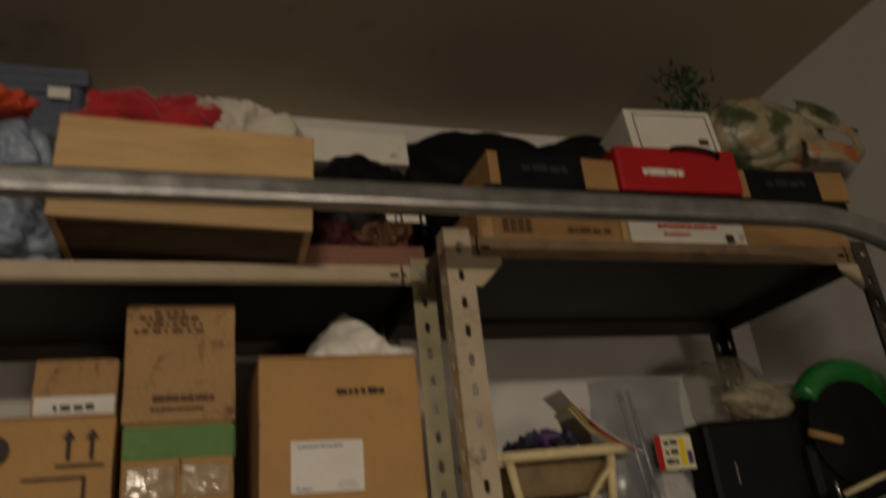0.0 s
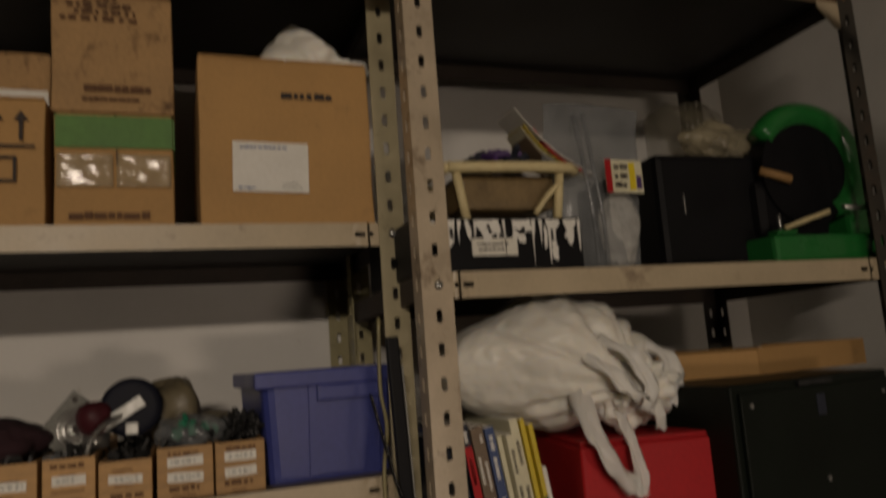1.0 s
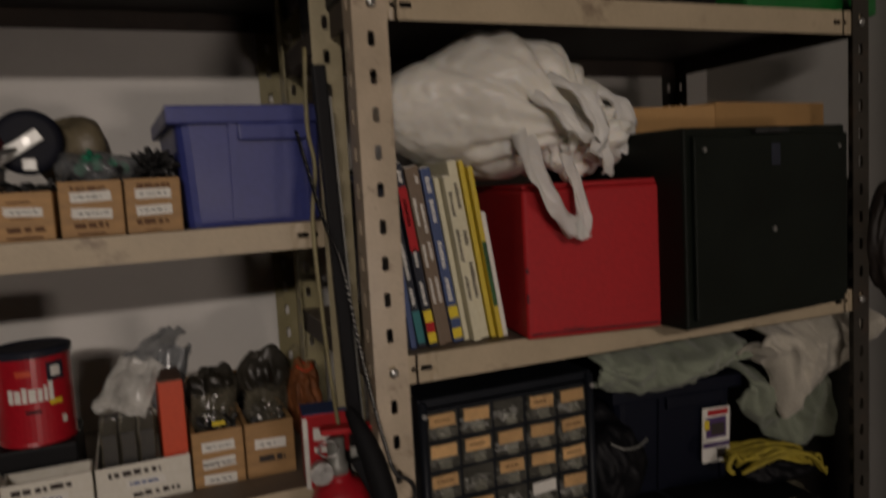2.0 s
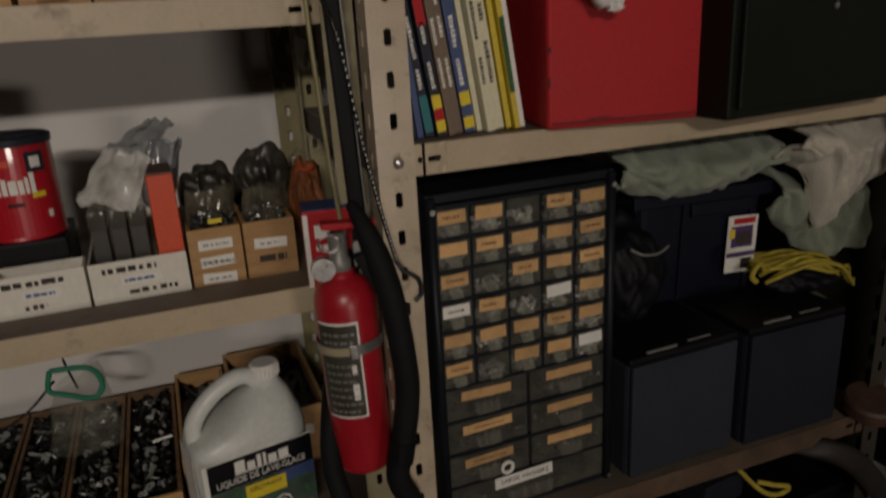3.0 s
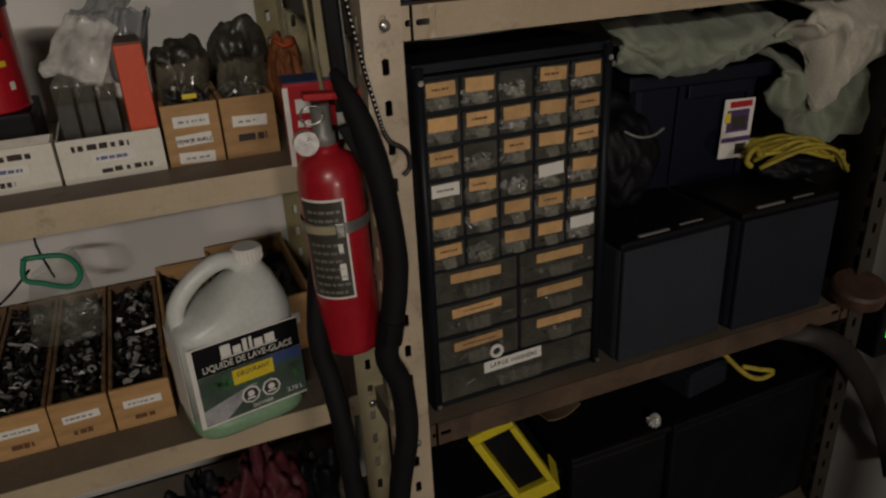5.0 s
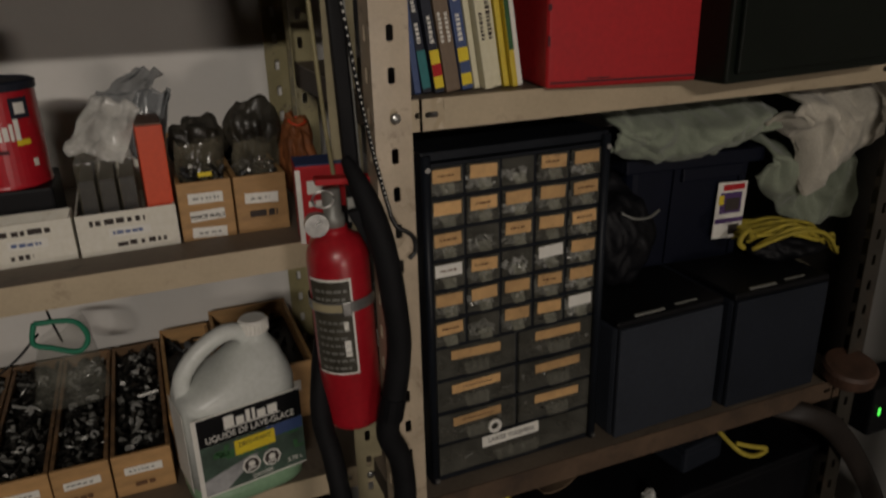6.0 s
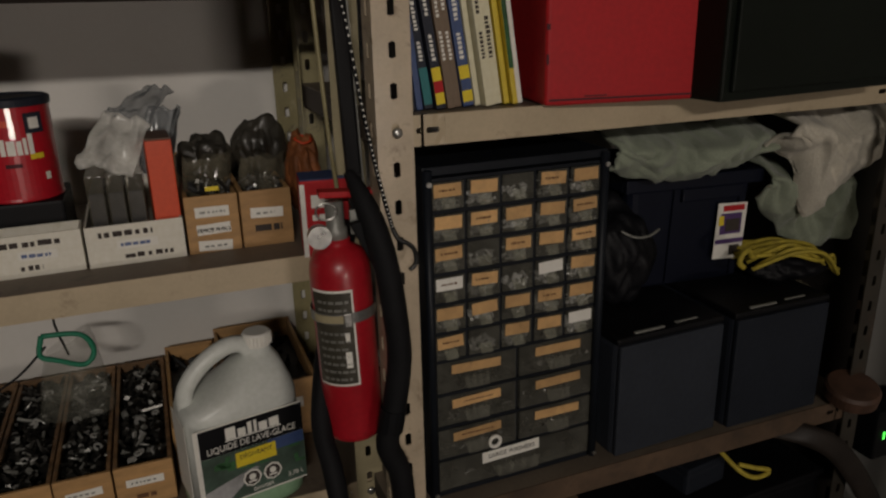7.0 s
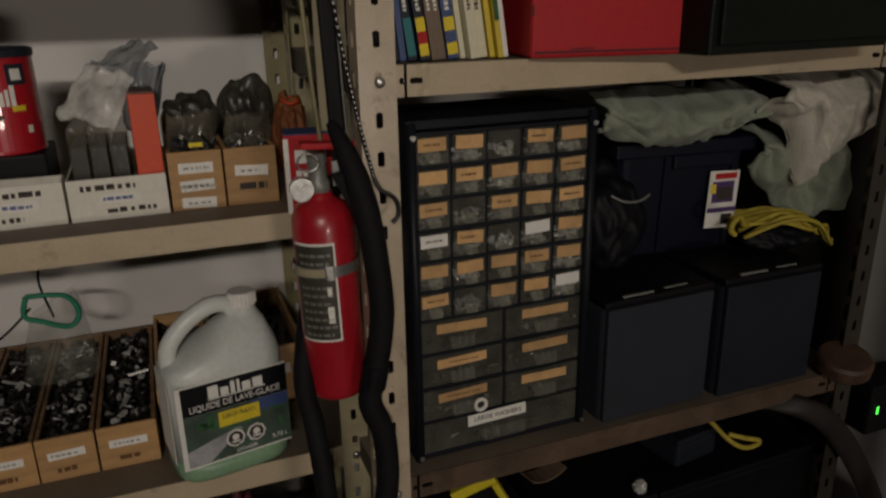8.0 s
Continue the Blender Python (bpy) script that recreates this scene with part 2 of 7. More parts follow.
M["panbrown"] = material("brown_stained_pan", (0.20, 0.135, 0.06), 0.5, vary=0.3, scale=18, bump=0.15)
for el_, pos_, col_ in zip((0, 1), (0.34, 0.66), ((0.03, 0.05, 0.02, 1), (0.40, 0.11, 0.02, 1))):
    e_ = [n for n in M["flower"].node_tree.nodes if n.bl_idname == "ShaderNodeValToRGB"][0].color_ramp.elements[el_]
    e_.position, e_.color = pos_, col_
for pos_, col_ in ((0.43, (0.09, 0.10, 0.05, 1)), (0.48, (0.30, 0.27, 0.18, 1)), (0.58, (0.32, 0.27, 0.16, 1))):
    e_ = [n for n in M["flower"].node_tree.nodes if n.bl_idname == "ShaderNodeValToRGB"][0].color_ramp.elements.new(pos_)
    e_.color = col_
# paler than the drawers: light caught by grips and ribs is in the colour
M["gripclear"] = material("lit_clear_grip", (0.28, 0.28, 0.22), 0.10, vary=0.3, scale=90, bump=0.2, alpha=0.26)
M["redext"] = material("dull_red_enamel", (0.36, 0.010, 0.018), 0.36, vary=0.12, scale=12, bump=0.03, coat=0.35, dirt=(0.14, 0.01, 0.012), dirt_amount=0.2, dirt_scale=18)
M["bluegrey"] = material("blue_grey_plastic", (0.085, 0.105, 0.15), 0.5, vary=0.15, scale=8, bump=0.06)
M["strapleather"] = material("dark_strap_leather", (0.014, 0.009, 0.006), 0.6, vary=0.3, scale=20, bump=0.15)
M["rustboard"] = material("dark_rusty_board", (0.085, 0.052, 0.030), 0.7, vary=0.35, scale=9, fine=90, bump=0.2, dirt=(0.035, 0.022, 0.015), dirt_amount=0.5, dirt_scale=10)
M["netfilm"] = material("clear_mesh", (0.22, 0.22, 0.18), 0.25, vary=0.5, scale=40, bump=0.2, alpha=0.22)
M["darkolive"] = material("dark_olive_film", (0.035, 0.031, 0.023), 0.35, vary=0.5, scale=20, fine=60, bump=0.5, alpha=0.85)
M["dirtylabel"] = material("grimy_label", (0.045, 0.040, 0.028), 0.5, vary=0.35, scale=40, bump=0.05)
M["glow"] = material("green_diode", (0.1, 0.9, 0.1), 0.5, vary=0)
M["glow"].node_tree.nodes["Principled BSDF"].inputs["Emission Color"].default_value = (0.1, 1, 0.1, 1)
M["glow"].node_tree.nodes["Principled BSDF"].inputs["Emission Strength"].default_value = 2.0


# ---- builders ----
def part(name, bm, mat, parent=None, label="", smooth=False):
    me = bpy.data.meshes.new(name)
    bmesh.ops.recalc_face_normals(bm, faces=bm.faces)
    bm.to_mesh(me)
    bm.free()
    me.materials.append(M[mat])
    if mat in ("film", "milkfilm", "clear", "hazefilm", "netfilm", "gripclear", "milkyolive"):
        pane = True
    else:
        pane = False
    if smooth:
        for p in me.polygons:
            p.use_smooth = True
    ob = new(name, me)
    ob.visible_shadow = not pane
    if parent is not None:
        ob.parent = parent
    if label:
        ob["label"] = label
    if name in ("writing", "printing", "spine_print", "stencil", "small_print", "name_bar"):
        ob["kind"] = "stuff"
    return ob


def thing(name, x, y, z, label, category, rz=0, rx=0, ry=0, group="", kind=""):
    ob = new(name)
    ob.empty_display_size = 0.03
    ob.matrix_basis = pose(x, y, z, rx, ry, rz)
    return tagged(ob, label, category, group, kind)


def box(bm, x0, x1, y0, y1, z0, z1, bevel=0.0, seg=2):
    vs = [bm.verts.new(p) for p in ((x0, y0, z0), (x1, y0, z0), (x1, y1, z0), (x0, y1, z0), (x0, y0, z1), (x1, y0, z1), (x1, y1, z1), (x0, y1, z1))]
    fs = [bm.faces.new([vs[i] for i in q]) for q in ((0, 3, 2, 1), (4, 5, 6, 7), (0, 1, 5, 4), (1, 2, 6, 5), (2, 3, 7, 6), (3, 0, 4, 7))]
    if bevel:
        es = list({e for f in fs for e in f.edges})
        bmesh.ops.bevel(bm, geom=es, offset=bevel, segments=seg, affect="EDGES", profile=0.6)
    return vs


def boxes(*specs, bevel=0.0):
    bm = bmesh.new()
    for s in specs:
        box(bm, *s, bevel=bevel)
    return bm


def lathe(bm, prof, cx=0, cy=0, seg=28, sx=1.0, sy=1.0):
    rings = []
    for r, z in prof:
        rings.append([bm.verts.new((cx + r * sx * math.cos(2 * math.pi * k / seg), cy + r * sy * math.sin(2 * math.pi * k / seg), z)) for k in range(seg)])
    for a, b in zip(rings, rings[1:]):
        for k in range(seg):
            bm.faces.new((a[k], a[(k + 1) % seg], b[(k + 1) % seg], b[k]))
    bm.faces.new(list(reversed(rings[0])))
    bm.faces.new(rings[-1])


def tube(bm, pts, r, seg=8, radii=None):
    pts = [Vector(p) for p in pts]
    rings = []
    up = Vector((0.13, 0.31, 0.94))
    for i, p in enumerate(pts):
        d = (pts[min(i + 1, len(pts) - 1)] - pts[max(i - 1, 0)]).normalized()
        u = d.cross(up)
        if u.length < 0.05:
            u = d.cross(Vector((1, 0, 0)))
        u.normalize()
        w = d.cross(u)
        q = radii[i] if radii else r
        rings.append([bm.verts.new(p + q * (math.cos(2 * math.pi * k / seg) * u + math.sin(2 * math.pi * k / seg) * w)) for k in range(seg)])
    for a, b in zip(rings, rings[1:]):
        for k in range(seg):
            bm.faces.new((a[k], a[(k + 1) % seg], b[(k + 1) % seg], b[k]))
    bm.faces.new(list(reversed(rings[0])))
    bm.faces.new(rings[-1])


def smooth_path(pts, n=8):
    pts = [Vector(p) for p in pts]
    out = []
    for i in range(len(pts) - 1):
        p0, p1, p2, p3 = pts[max(i - 1, 0)], pts[i], pts[i + 1], pts[min(i + 2, len(pts) - 1)]
        for k in range(n):
            t = k / n
            out.append(0.5 * ((2 * p1) + (p2 - p0) * t + (2 * p0 - 5 * p1 + 4 * p2 - p3) * t * t + (3 * p1 - p0 - 3 * p2 + p3) * t ** 3))
    return out + [pts[-1]]


def disc(bm, c, r, h, axis="y", seg=20):
    """A short cylinder along an axis, starting at c."""
    a = []
    b = []
    for k in range(seg):
        s, t = r * math.cos(2 * math.pi * k / seg), r * math.sin(2 * math.pi * k / seg)
        if axis == "y":
            a.append(bm.verts.new((c[0] + s, c[1], c[2] + t)))
            b.append(bm.verts.new((c[0] + s, c[1] + h, c[2] + t)))
        elif axis == "z":
            a.append(bm.verts.new((c[0] + s, c[1] + t, c[2])))
            b.append(bm.verts.new((c[0] + s, c[1] + t, c[2] + h)))
        else:
            a.append(bm.verts.new((c[0], c[1] + s, c[2] + t)))
            b.append(bm.verts.new((c[0] + h, c[1] + s, c[2] + t)))
    for k in range(seg):
        bm.faces.new((a[k], a[(k + 1) % seg], b[(k + 1) % seg], b[k]))
    bm.faces.new(list(reversed(a)))
    bm.faces.new(b)


def crumple(bm, c, r, seed=0, amp=0.18, freq=2.2, fold=0.10, fold_freq=5.0, sub=5, floor_z=None, pinch=None):
    """A creased, sagging bag or heap of cloth: a ball pushed about by noise, with sharp folds, resting flat on floor_z."""
    res = bmesh.ops.create_icosphere(bm, subdivisions=sub, radius=1.0)
    off = Vector((seed * 7.3, seed * 3.1, seed * 5.7))
    for v in res["verts"]:
        d = v.co.normalized()
        e = Vector((d.x, d.y, d.z * 0.6))
        q = 1 + 0.8 * amp * noise.noise(e * freq + off)
        n1 = abs(noise.noise(e * fold_freq * 0.62 + off * 1.7 + 0.6 * noise.noise_vector(e * 1.3 + off)))
        n2 = abs(noise.noise(e * fold_freq * 1.3 + off * 0.7))
        q -= 0.75 * fold * (1 - min(1, 2.0 * n1)) ** 1.6 + 0.22 * fold * (1 - min(1, 2.4 * n2)) ** 1.5
        p = Vector((d.x * r[0] * q, d.y * r[1] * q, d.z * r[2] * q))
        p = Vector(c) + p
        if floor_z is not None and p.z < floor_z:
            p.z = floor_z + 0.002 * noise.noise(d * 9 + off)
        v.co = p
    return res["verts"]


def pouch(bm, w, d, h, seed=0, top_w=0.9, top_d=0.12, lean=0.0, fold=0.10, n=56, m=22, z0=0.0, sag=0.0):
    """A soft film bag standing on z0: round below, drawn flat and pleated towards its open mouth."""
    off = Vector((seed * 3.7, seed * 1.9, seed * 5.3))
    rings = []
    for j in range(m + 1):
        v = j / m
        belly = math.sin(math.pi * min(1, 0.12 + 0.62 * v)) ** 0.5
        ww = w / 2 * (belly * (1 - v) + top_w * v)
        dd = d / 2 * (belly * (1 - v ** 1.6) + top_d * v ** 1.6)
        ring = []
        for k in range(n):
            a = 6.28318 * k / n
            c, s = math.cos(a), math.sin(a)
            q = Vector((1.6 * c, 1.6 * s, 0.9 * v)) + off
            pl = abs(noise.noise(Vector((4.2 * c, 4.2 * s, 1.1 * v)) + off))
            f = 1 + 0.22 * noise.noise(q) - fold * (0.5 + v) * (1 - min(1, 2.6 * pl)) ** 1.5
            f += 0.03 * noise.noise(Vector((11 * c, 11 * s, 7 * v)) + off)
            z = z0 + h * v * (1 + 0.16 * noise.noise(Vector((2.2 * c, 2.2 * s, 0)) + off) * v) - sag * v * c
            ring.append(bm.verts.new((ww * c * f + lean * v * v, dd * s * f, max(z0, z))))
        rings.append(ring)
    for a, b in zip(rings, rings[1:]):
        for k in range(n):
            bm.faces.new((a[k], a[(k + 1) % n], b[(k + 1) % n], b[k]))
    bm.faces.new(list(reversed(rings[0])))


def heap(bm, x0, x1, y0, y1, z, count, size, seed=0):
    """Loose nuts, bolts and washers tumbled together."""
    rnd = random.Random(seed)
    for k in range(count):
        p = Vector((rnd.uniform(x0, x1), rnd.uniform(y0, y1), z + rnd.uniform(-0.006, 0.010)))
        rot = Euler((rnd.uniform(0, 6), rnd.uniform(0, 6), rnd.uniform(0, 6))).to_matrix()
        s = size * rnd.uniform(0.6, 1.3)
        if rnd.random() < 0.5:
            n, rr, hh = 6, s * 0.55, s * 0.5
        else:
            n, rr, hh = 6, s * 0.24, s * 2.2
        a = [bm.verts.new(p + rot @ Vector((rr * math.cos(6.2832 * i / n), rr * math.sin(6.2832 * i / n), -hh / 2))) for i in range(n)]
        b = [bm.verts.new(p + rot @ Vector((rr * math.cos(6.2832 * i / n), rr * math.sin(6.2832 * i / n), hh / 2))) for i in range(n)]
        for i in range(n):
            bm.faces.new((a[i], a[(i + 1) % n], b[(i + 1) % n], b[i]))
        bm.faces.new(list(reversed(a)))
        bm.faces.new(b)


def bars(x0, x1, y, z0, z1, rows, seed=0, fill=0.62, gap=0.25, skip=0.12):
    """Rows of short dark strokes of varied length, standing for writing that cannot be read, on a face that looks to -y."""
    rnd = random.Random(seed)
    bm = bmesh.new()
    step = (z1 - z0) / rows
    for k in range(rows):
        zc = z1 - (k + 0.5) * step
        h = step * fill * 0.5
        x = x0 + rnd.uniform(0, skip) * (x1 - x0)
        end = x1 - rnd.uniform(0, skip * 2) * (x1 - x0)
        while x < end:
            w = min(rnd.uniform(0.5, 2.2) * step * fill, end - x)
            dz = rnd.uniform(-0.1, 0.1) * h
            box(bm, x, x + w, y, y + 0.0006, zc - h + dz, zc + h * rnd.uniform(0.6, 1) + dz)
            x += w + gap * step * rnd.uniform(0.4, 1.2)
    return bm


def text(body, size, mat, parent, x, y, z, name="lettering", ry=0.0, rx=90.0, rz=0.0, squeeze=1.0):
    cu = bpy.data.curves.new("type", "FONT")
    cu.body, cu.size, cu.align_x, cu.align_y, cu.extrude = body, size, "CENTER", "CENTER", 0.0003
    tmp = bpy.data.objects.new("type", cu)
    scene.collection.objects.link(tmp)
    bpy.context.view_layer.update()
    me = bpy.data.meshes.new_from_object(tmp.evaluated_get(bpy.context.evaluated_depsgraph_get()))
    bpy.data.objects.remove(tmp)
    me.name = name
    me.materials.clear()
    me.materials.append(M[mat])
    ob = new(name, me)
    ob.parent = parent
    ob.matrix_basis = pose(x, y, z, rx, 0, rz) @ pose(0, 0, 0, 0, 0, -ry) @ Matrix.Diagonal((squeeze, 1, 1, 1))
    return ob


def slotted(bm, o, u, w, length, width, slots, su, sw):
    """A plate from o along u and across w, with rounded slots of su x sw at the given distances along u, in mid-width."""
    o, u, w = Vector(o), Vector(u), Vector(w)

    def at(a, b):
        return bm.verts.new(o + u * a + w * b)

    slots = [s if isinstance(s, tuple) else (s, su) for s in slots]
    edges = [0.0]
    for s, su in slots:
        edges += [s - su * 0.9, s + su * 0.9]
    edges.append(length)
    for i in range(0, len(edges) - 1, 2):
        a, b = edges[i], edges[i + 1]
        if b - a > 1e-5:
            bm.faces.new((at(a, 0), at(b, 0), at(b, width), at(a, width)))
    for s, su in slots:
        a0, a1 = s - su * 0.9, s + su * 0.9
        m = width / 2
        outer = [(a0, 0), (s, 0), (a1, 0), (a1, m), (a1, width), (s, width), (a0, width), (a0, m)]
        hu, hw = su / 2, sw / 2
        inner = [(s - hu + hw * 0.4, m - hw), (s, m - hw), (s + hu - hw * 0.4, m - hw), (s + hu, m), (s + hu - hw * 0.4, m + hw), (s, m + hw), (s - hu + hw * 0.4, m + hw), (s - hu, m)]
        vo = [at(*p) for p in outer]
        vi = [at(*p) for p in inner]
        for k in range(8):
            bm.faces.new((vo[k], vo[(k + 1) % 8], vi[(k + 1) % 8], vi[k]))
    bmesh.ops.remove_doubles(bm, verts=bm.verts, dist=1e-5)


def solid(ob, t, offset=0.0):
    md = ob.modifiers.new("thickness", "SOLIDIFY")
    md.thickness, md.offset = t, offset
    return ob


# ---- room ----
XR, YB, ZC = 1.06, 0.60, 2.93


def slab(name, spec, mat, label, category):
    ob = part(name, boxes(spec), mat)
    return tagged(ob, label, category, kind="structure")


slab("floor", (-4.2, XR + 0.12, -5.7, YB + 0.12, -0.1, 0.0), "floor", "grey concrete garage floor", "floor")
slab("wall_north", (-4.2, XR, YB, YB + 0.12, 0.0, ZC), "wall", "white painted wall behind the shelving, scuffed", "wall")
slab("wall_east", (XR, XR + 0.12, -5.7, YB + 0.12, 0.0, ZC), "wall", "white painted end wall beside the shelving", "wall")
# unseen walls, kept dark so little light bounces onto the shelving
slab("wall_west", (-4.32, -4.2, -5.7, YB + 0.12, 0.0, ZC), "board", "unseen dark wall closing the room", "wall")
slab("wall_south", (-4.2, XR, -5.82, -5.7, 0.0, ZC), "board", "unseen dark wall closing the room", "wall")
slab("ceiling", (-4.32, XR + 0.12, -5.82, YB + 0.12, ZC, ZC + 0.1), "ceiling", "brownish unpainted board ceiling", "ceiling")

# housing added for the fill light, never in view
wl = thing("fill_light_fixture", FILL_LAMP[0], FILL_LAMP[1], FILL_LAMP[2], "added white housing of the unseen fill light", "light")
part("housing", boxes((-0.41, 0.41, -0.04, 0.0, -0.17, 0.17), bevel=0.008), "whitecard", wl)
lampbox = thing("ceiling_light", LAMP[0], LAMP[1], LAMP[2], "white hooded shop light hanging from the ceiling", "light")
part("housing", boxes((-0.62, 0.62, -0.07, 0.07, 0.0, 0.05), bevel=0.006), "whitecard", lampbox)
for s in (-0.5, 0.5):
    bm = bmesh.new()
    tube(bm, [(s, 0, 0.05), (s, 0, ZC - LAMP[2])], 0.004, 6)
    part("hanger", bm, "steel", lampbox)

# overhead door track: a galvanised channel that runs level and then bends down beside the end wall
rail = thing("door_track", 0, -0.175, 0, "curved galvanised steel overhead door track", "door track")
TZ, TR, TX = 2.307, 0.38, 0.53
centre = [(-3.2, 0, TZ), (TX, 0, TZ)] + [(TX + TR * math.sin(a), 0, TZ - TR + TR * math.cos(a)) for a in [math.pi / 2 * k / 14 for k in range(1, 15)]] + [(TX + TR, 0, 0.05)]
prof = [(0.010, 0.018), (0.0, 0.018), (-0.008, 0.015), (-0.010, 0.009), (-0.010, -0.009), (-0.008, -0.015), (0.0, -0.018), (0.010, -0.018)]
bm = bmesh.new()
prev = None
for i, p in enumerate(centre):
    a, b = Vector(centre[max(i - 1, 0)]), Vector(centre[min(i + 1, len(centre) - 1)])
    d = (b - a).normalized()
    nrm = Vector((-d.z, 0, d.x))
    ring = [bm.verts.new(Vector(p) + Vector((0, q, 0)) + nrm * w) for q, w in prof]
    if prev:
        for k in range(len(prof) - 1):
            bm.faces.new((prev[k], prev[k + 1], ring[k + 1], ring[k]))
    prev = ring
solid(part("channel", bm, "galv", rail), 0.0022)
for xx in (-1.6,):
    part("bracket", boxes((xx - 0.015, xx + 0.015, 0.012, 0.016, TZ - 0.02, ZC), bevel=0.001), "galv", rail)


# ---- shelving ----
PITCH, PHASE = 0.0457, 1.35


def post(parent, x0, x1, y, top, flange, back, mat, olive_side=None):
    """An L-shaped slotted upright: a face across x and a flange along y at one edge."""
    bm = bmesh.new()
    z0 = 0.0
    k0 = math.ceil((z0 + 0.03 - PHASE) / PITCH)
    k1 = math.floor((top - 0.03 - PHASE) / PITCH)
    slots = [PHASE + k * PITCH - z0 for k in range(k0, k1 + 1)]
    slotted(bm, (x0, y, z0), (0, 0, 1), (1, 0, 0), top - z0, x1 - x0, slots, 0.019, 0.0085)
    xf = x0 if flange < 0 else x1
    s = -1 if back else 1
    slotted(bm, (xf, y, z0), (0, 0, 1), (0, s, 0), top - z0, 0.036, slots, 0.019, 0.0085)
    return solid(part("upright", bm, mat, parent), 0.0022)


def bolt_head(parent, x, y, z):
    bm = bmesh.new()
    lathe(bm, [(0.0065, 0.0), (0.0065, 0.001), (0.005, 0.0028), (0.002, 0.0038)], seg=12)
    bmesh.ops.rotate(bm, verts=bm.verts, cent=(0, 0, 0), matrix=Matrix.Rotation(math.pi / 2, 3, "X"))
    bmesh.ops.translate(bm, verts=bm.verts, vec=(x, y, z))
    part("bolt", bm, "steel", parent, smooth=True)


def shelf_board(parent, x0, x1, y0, y1, z, lip, mat="shelf"):
    bm = bmesh.new()
    box(bm, x0, x1, y0 + 0.002, y1, z - 0.002, z)
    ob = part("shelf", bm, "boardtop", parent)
    # thin panel whose dark colour is the shade under the board
    part("underside", boxes((x0 + 0.0025, x1 - 0.0025, y0 + 0.003, y1 - 0.0025, z - 0.0035, z - 0.0023)), "under", ob, "underside with its shade put into the colour")
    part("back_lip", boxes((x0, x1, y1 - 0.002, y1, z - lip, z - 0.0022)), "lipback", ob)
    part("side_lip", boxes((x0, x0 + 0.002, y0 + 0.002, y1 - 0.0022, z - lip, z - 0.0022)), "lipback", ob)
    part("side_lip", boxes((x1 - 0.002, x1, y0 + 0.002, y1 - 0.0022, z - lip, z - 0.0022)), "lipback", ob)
    bm = bmesh.new()
    slotted(bm, (x0, y0 + 0.001, z - lip), (1, 0, 0), (0, 0, 1), x1 - x0, lip, [(0.046, 0.007), (0.064, 0.017), (x1 - x0 - 0.064, 0.017), (x1 - x0 - 0.046, 0.007)], 0.017, 0.007)
    solid(part("front_lip", bm, mat, ob), 0.002)
    return ob


def gusset(parent, x, y, z, s):
    bm = bmesh.new()
    vs = [bm.verts.new(p) for p in ((x, y, z), (x + s * 0.05, y, z), (x + s * 0.05, y, z - 0.012), (x + s * 0.012, y, z - 0.05), (x, y, z - 0.05))]
    bm.faces.new(vs)
    solid(part("gusset", bm, "shelf", parent), 0.002)


RT, RA, RB, RD, RF = 2.333, 1.822, 1.366, 0.806, 0.34
unit_r = thing("shelving_unit", 0, 0, 0, "beige slotted-steel shelving unit, crowded with boxes", "shelving", group="garage shelving")
post(unit_r, -0.022, 0.022, 0.0, 2.345, -1, False, "post")
# right-hand uprights are much darker than the left ones
post(unit_r, 0.816, 0.852, 0.0, 2.345, 1, False, "darkpost")
post(unit_r, -0.022, 0.020, 0.47, 2.345, -1, True, "olive")
post(unit_r, 0.816, 0.852, 0.47, 2.345, 1, True, "darkpost")
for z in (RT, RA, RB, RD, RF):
    # the top board's front lip is a darker tan
    shelf_board(unit_r, -0.016, 0.850, 0.003, 0.466, z, 0.037, {RD: "rustboard", RF: "rustboard", RT: "darktanlip"}.get(z, "shelf"))
    bolt_head(unit_r, 0.002, -0.002, z - 0.018)
    bolt_head(unit_r, 0.834, -0.002, z - 0.018)
gusset(unit_r, 0.022, 0.0, RT - 0.037, 1)
gusset(unit_r, 0.816, 0.0, RT - 0.037, -1)

LT, LA, LB, LC, LE, LF = 2.333, 1.918, 1.540, 1.170, 0.795, 0.40
YL, YLB = 0.130, 0.580
unit_l = thing("shelving_unit", -0.5, YL, 0, "beige slotted-steel shelving unit with olive uprights, full of hardware bins", "shelving", group="garage shelving")
for (a, b, y, fl, bk, mt) in ((0.457, 0.497, 0.0, 1, False, "post2"), (-0.497, -0.457, 0.0, -1, False, "olive"), (0.457, 0.497, 0.45, 1, True, "olive"), (-0.497, -0.457, 0.45, -1, True, "olive")):
    post(unit_l, a, b, y, 2.345, fl, bk, mt)
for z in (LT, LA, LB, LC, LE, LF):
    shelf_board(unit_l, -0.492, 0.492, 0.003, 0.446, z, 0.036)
    bolt_head(unit_l, 0.478, -0.002, z - 0.018)


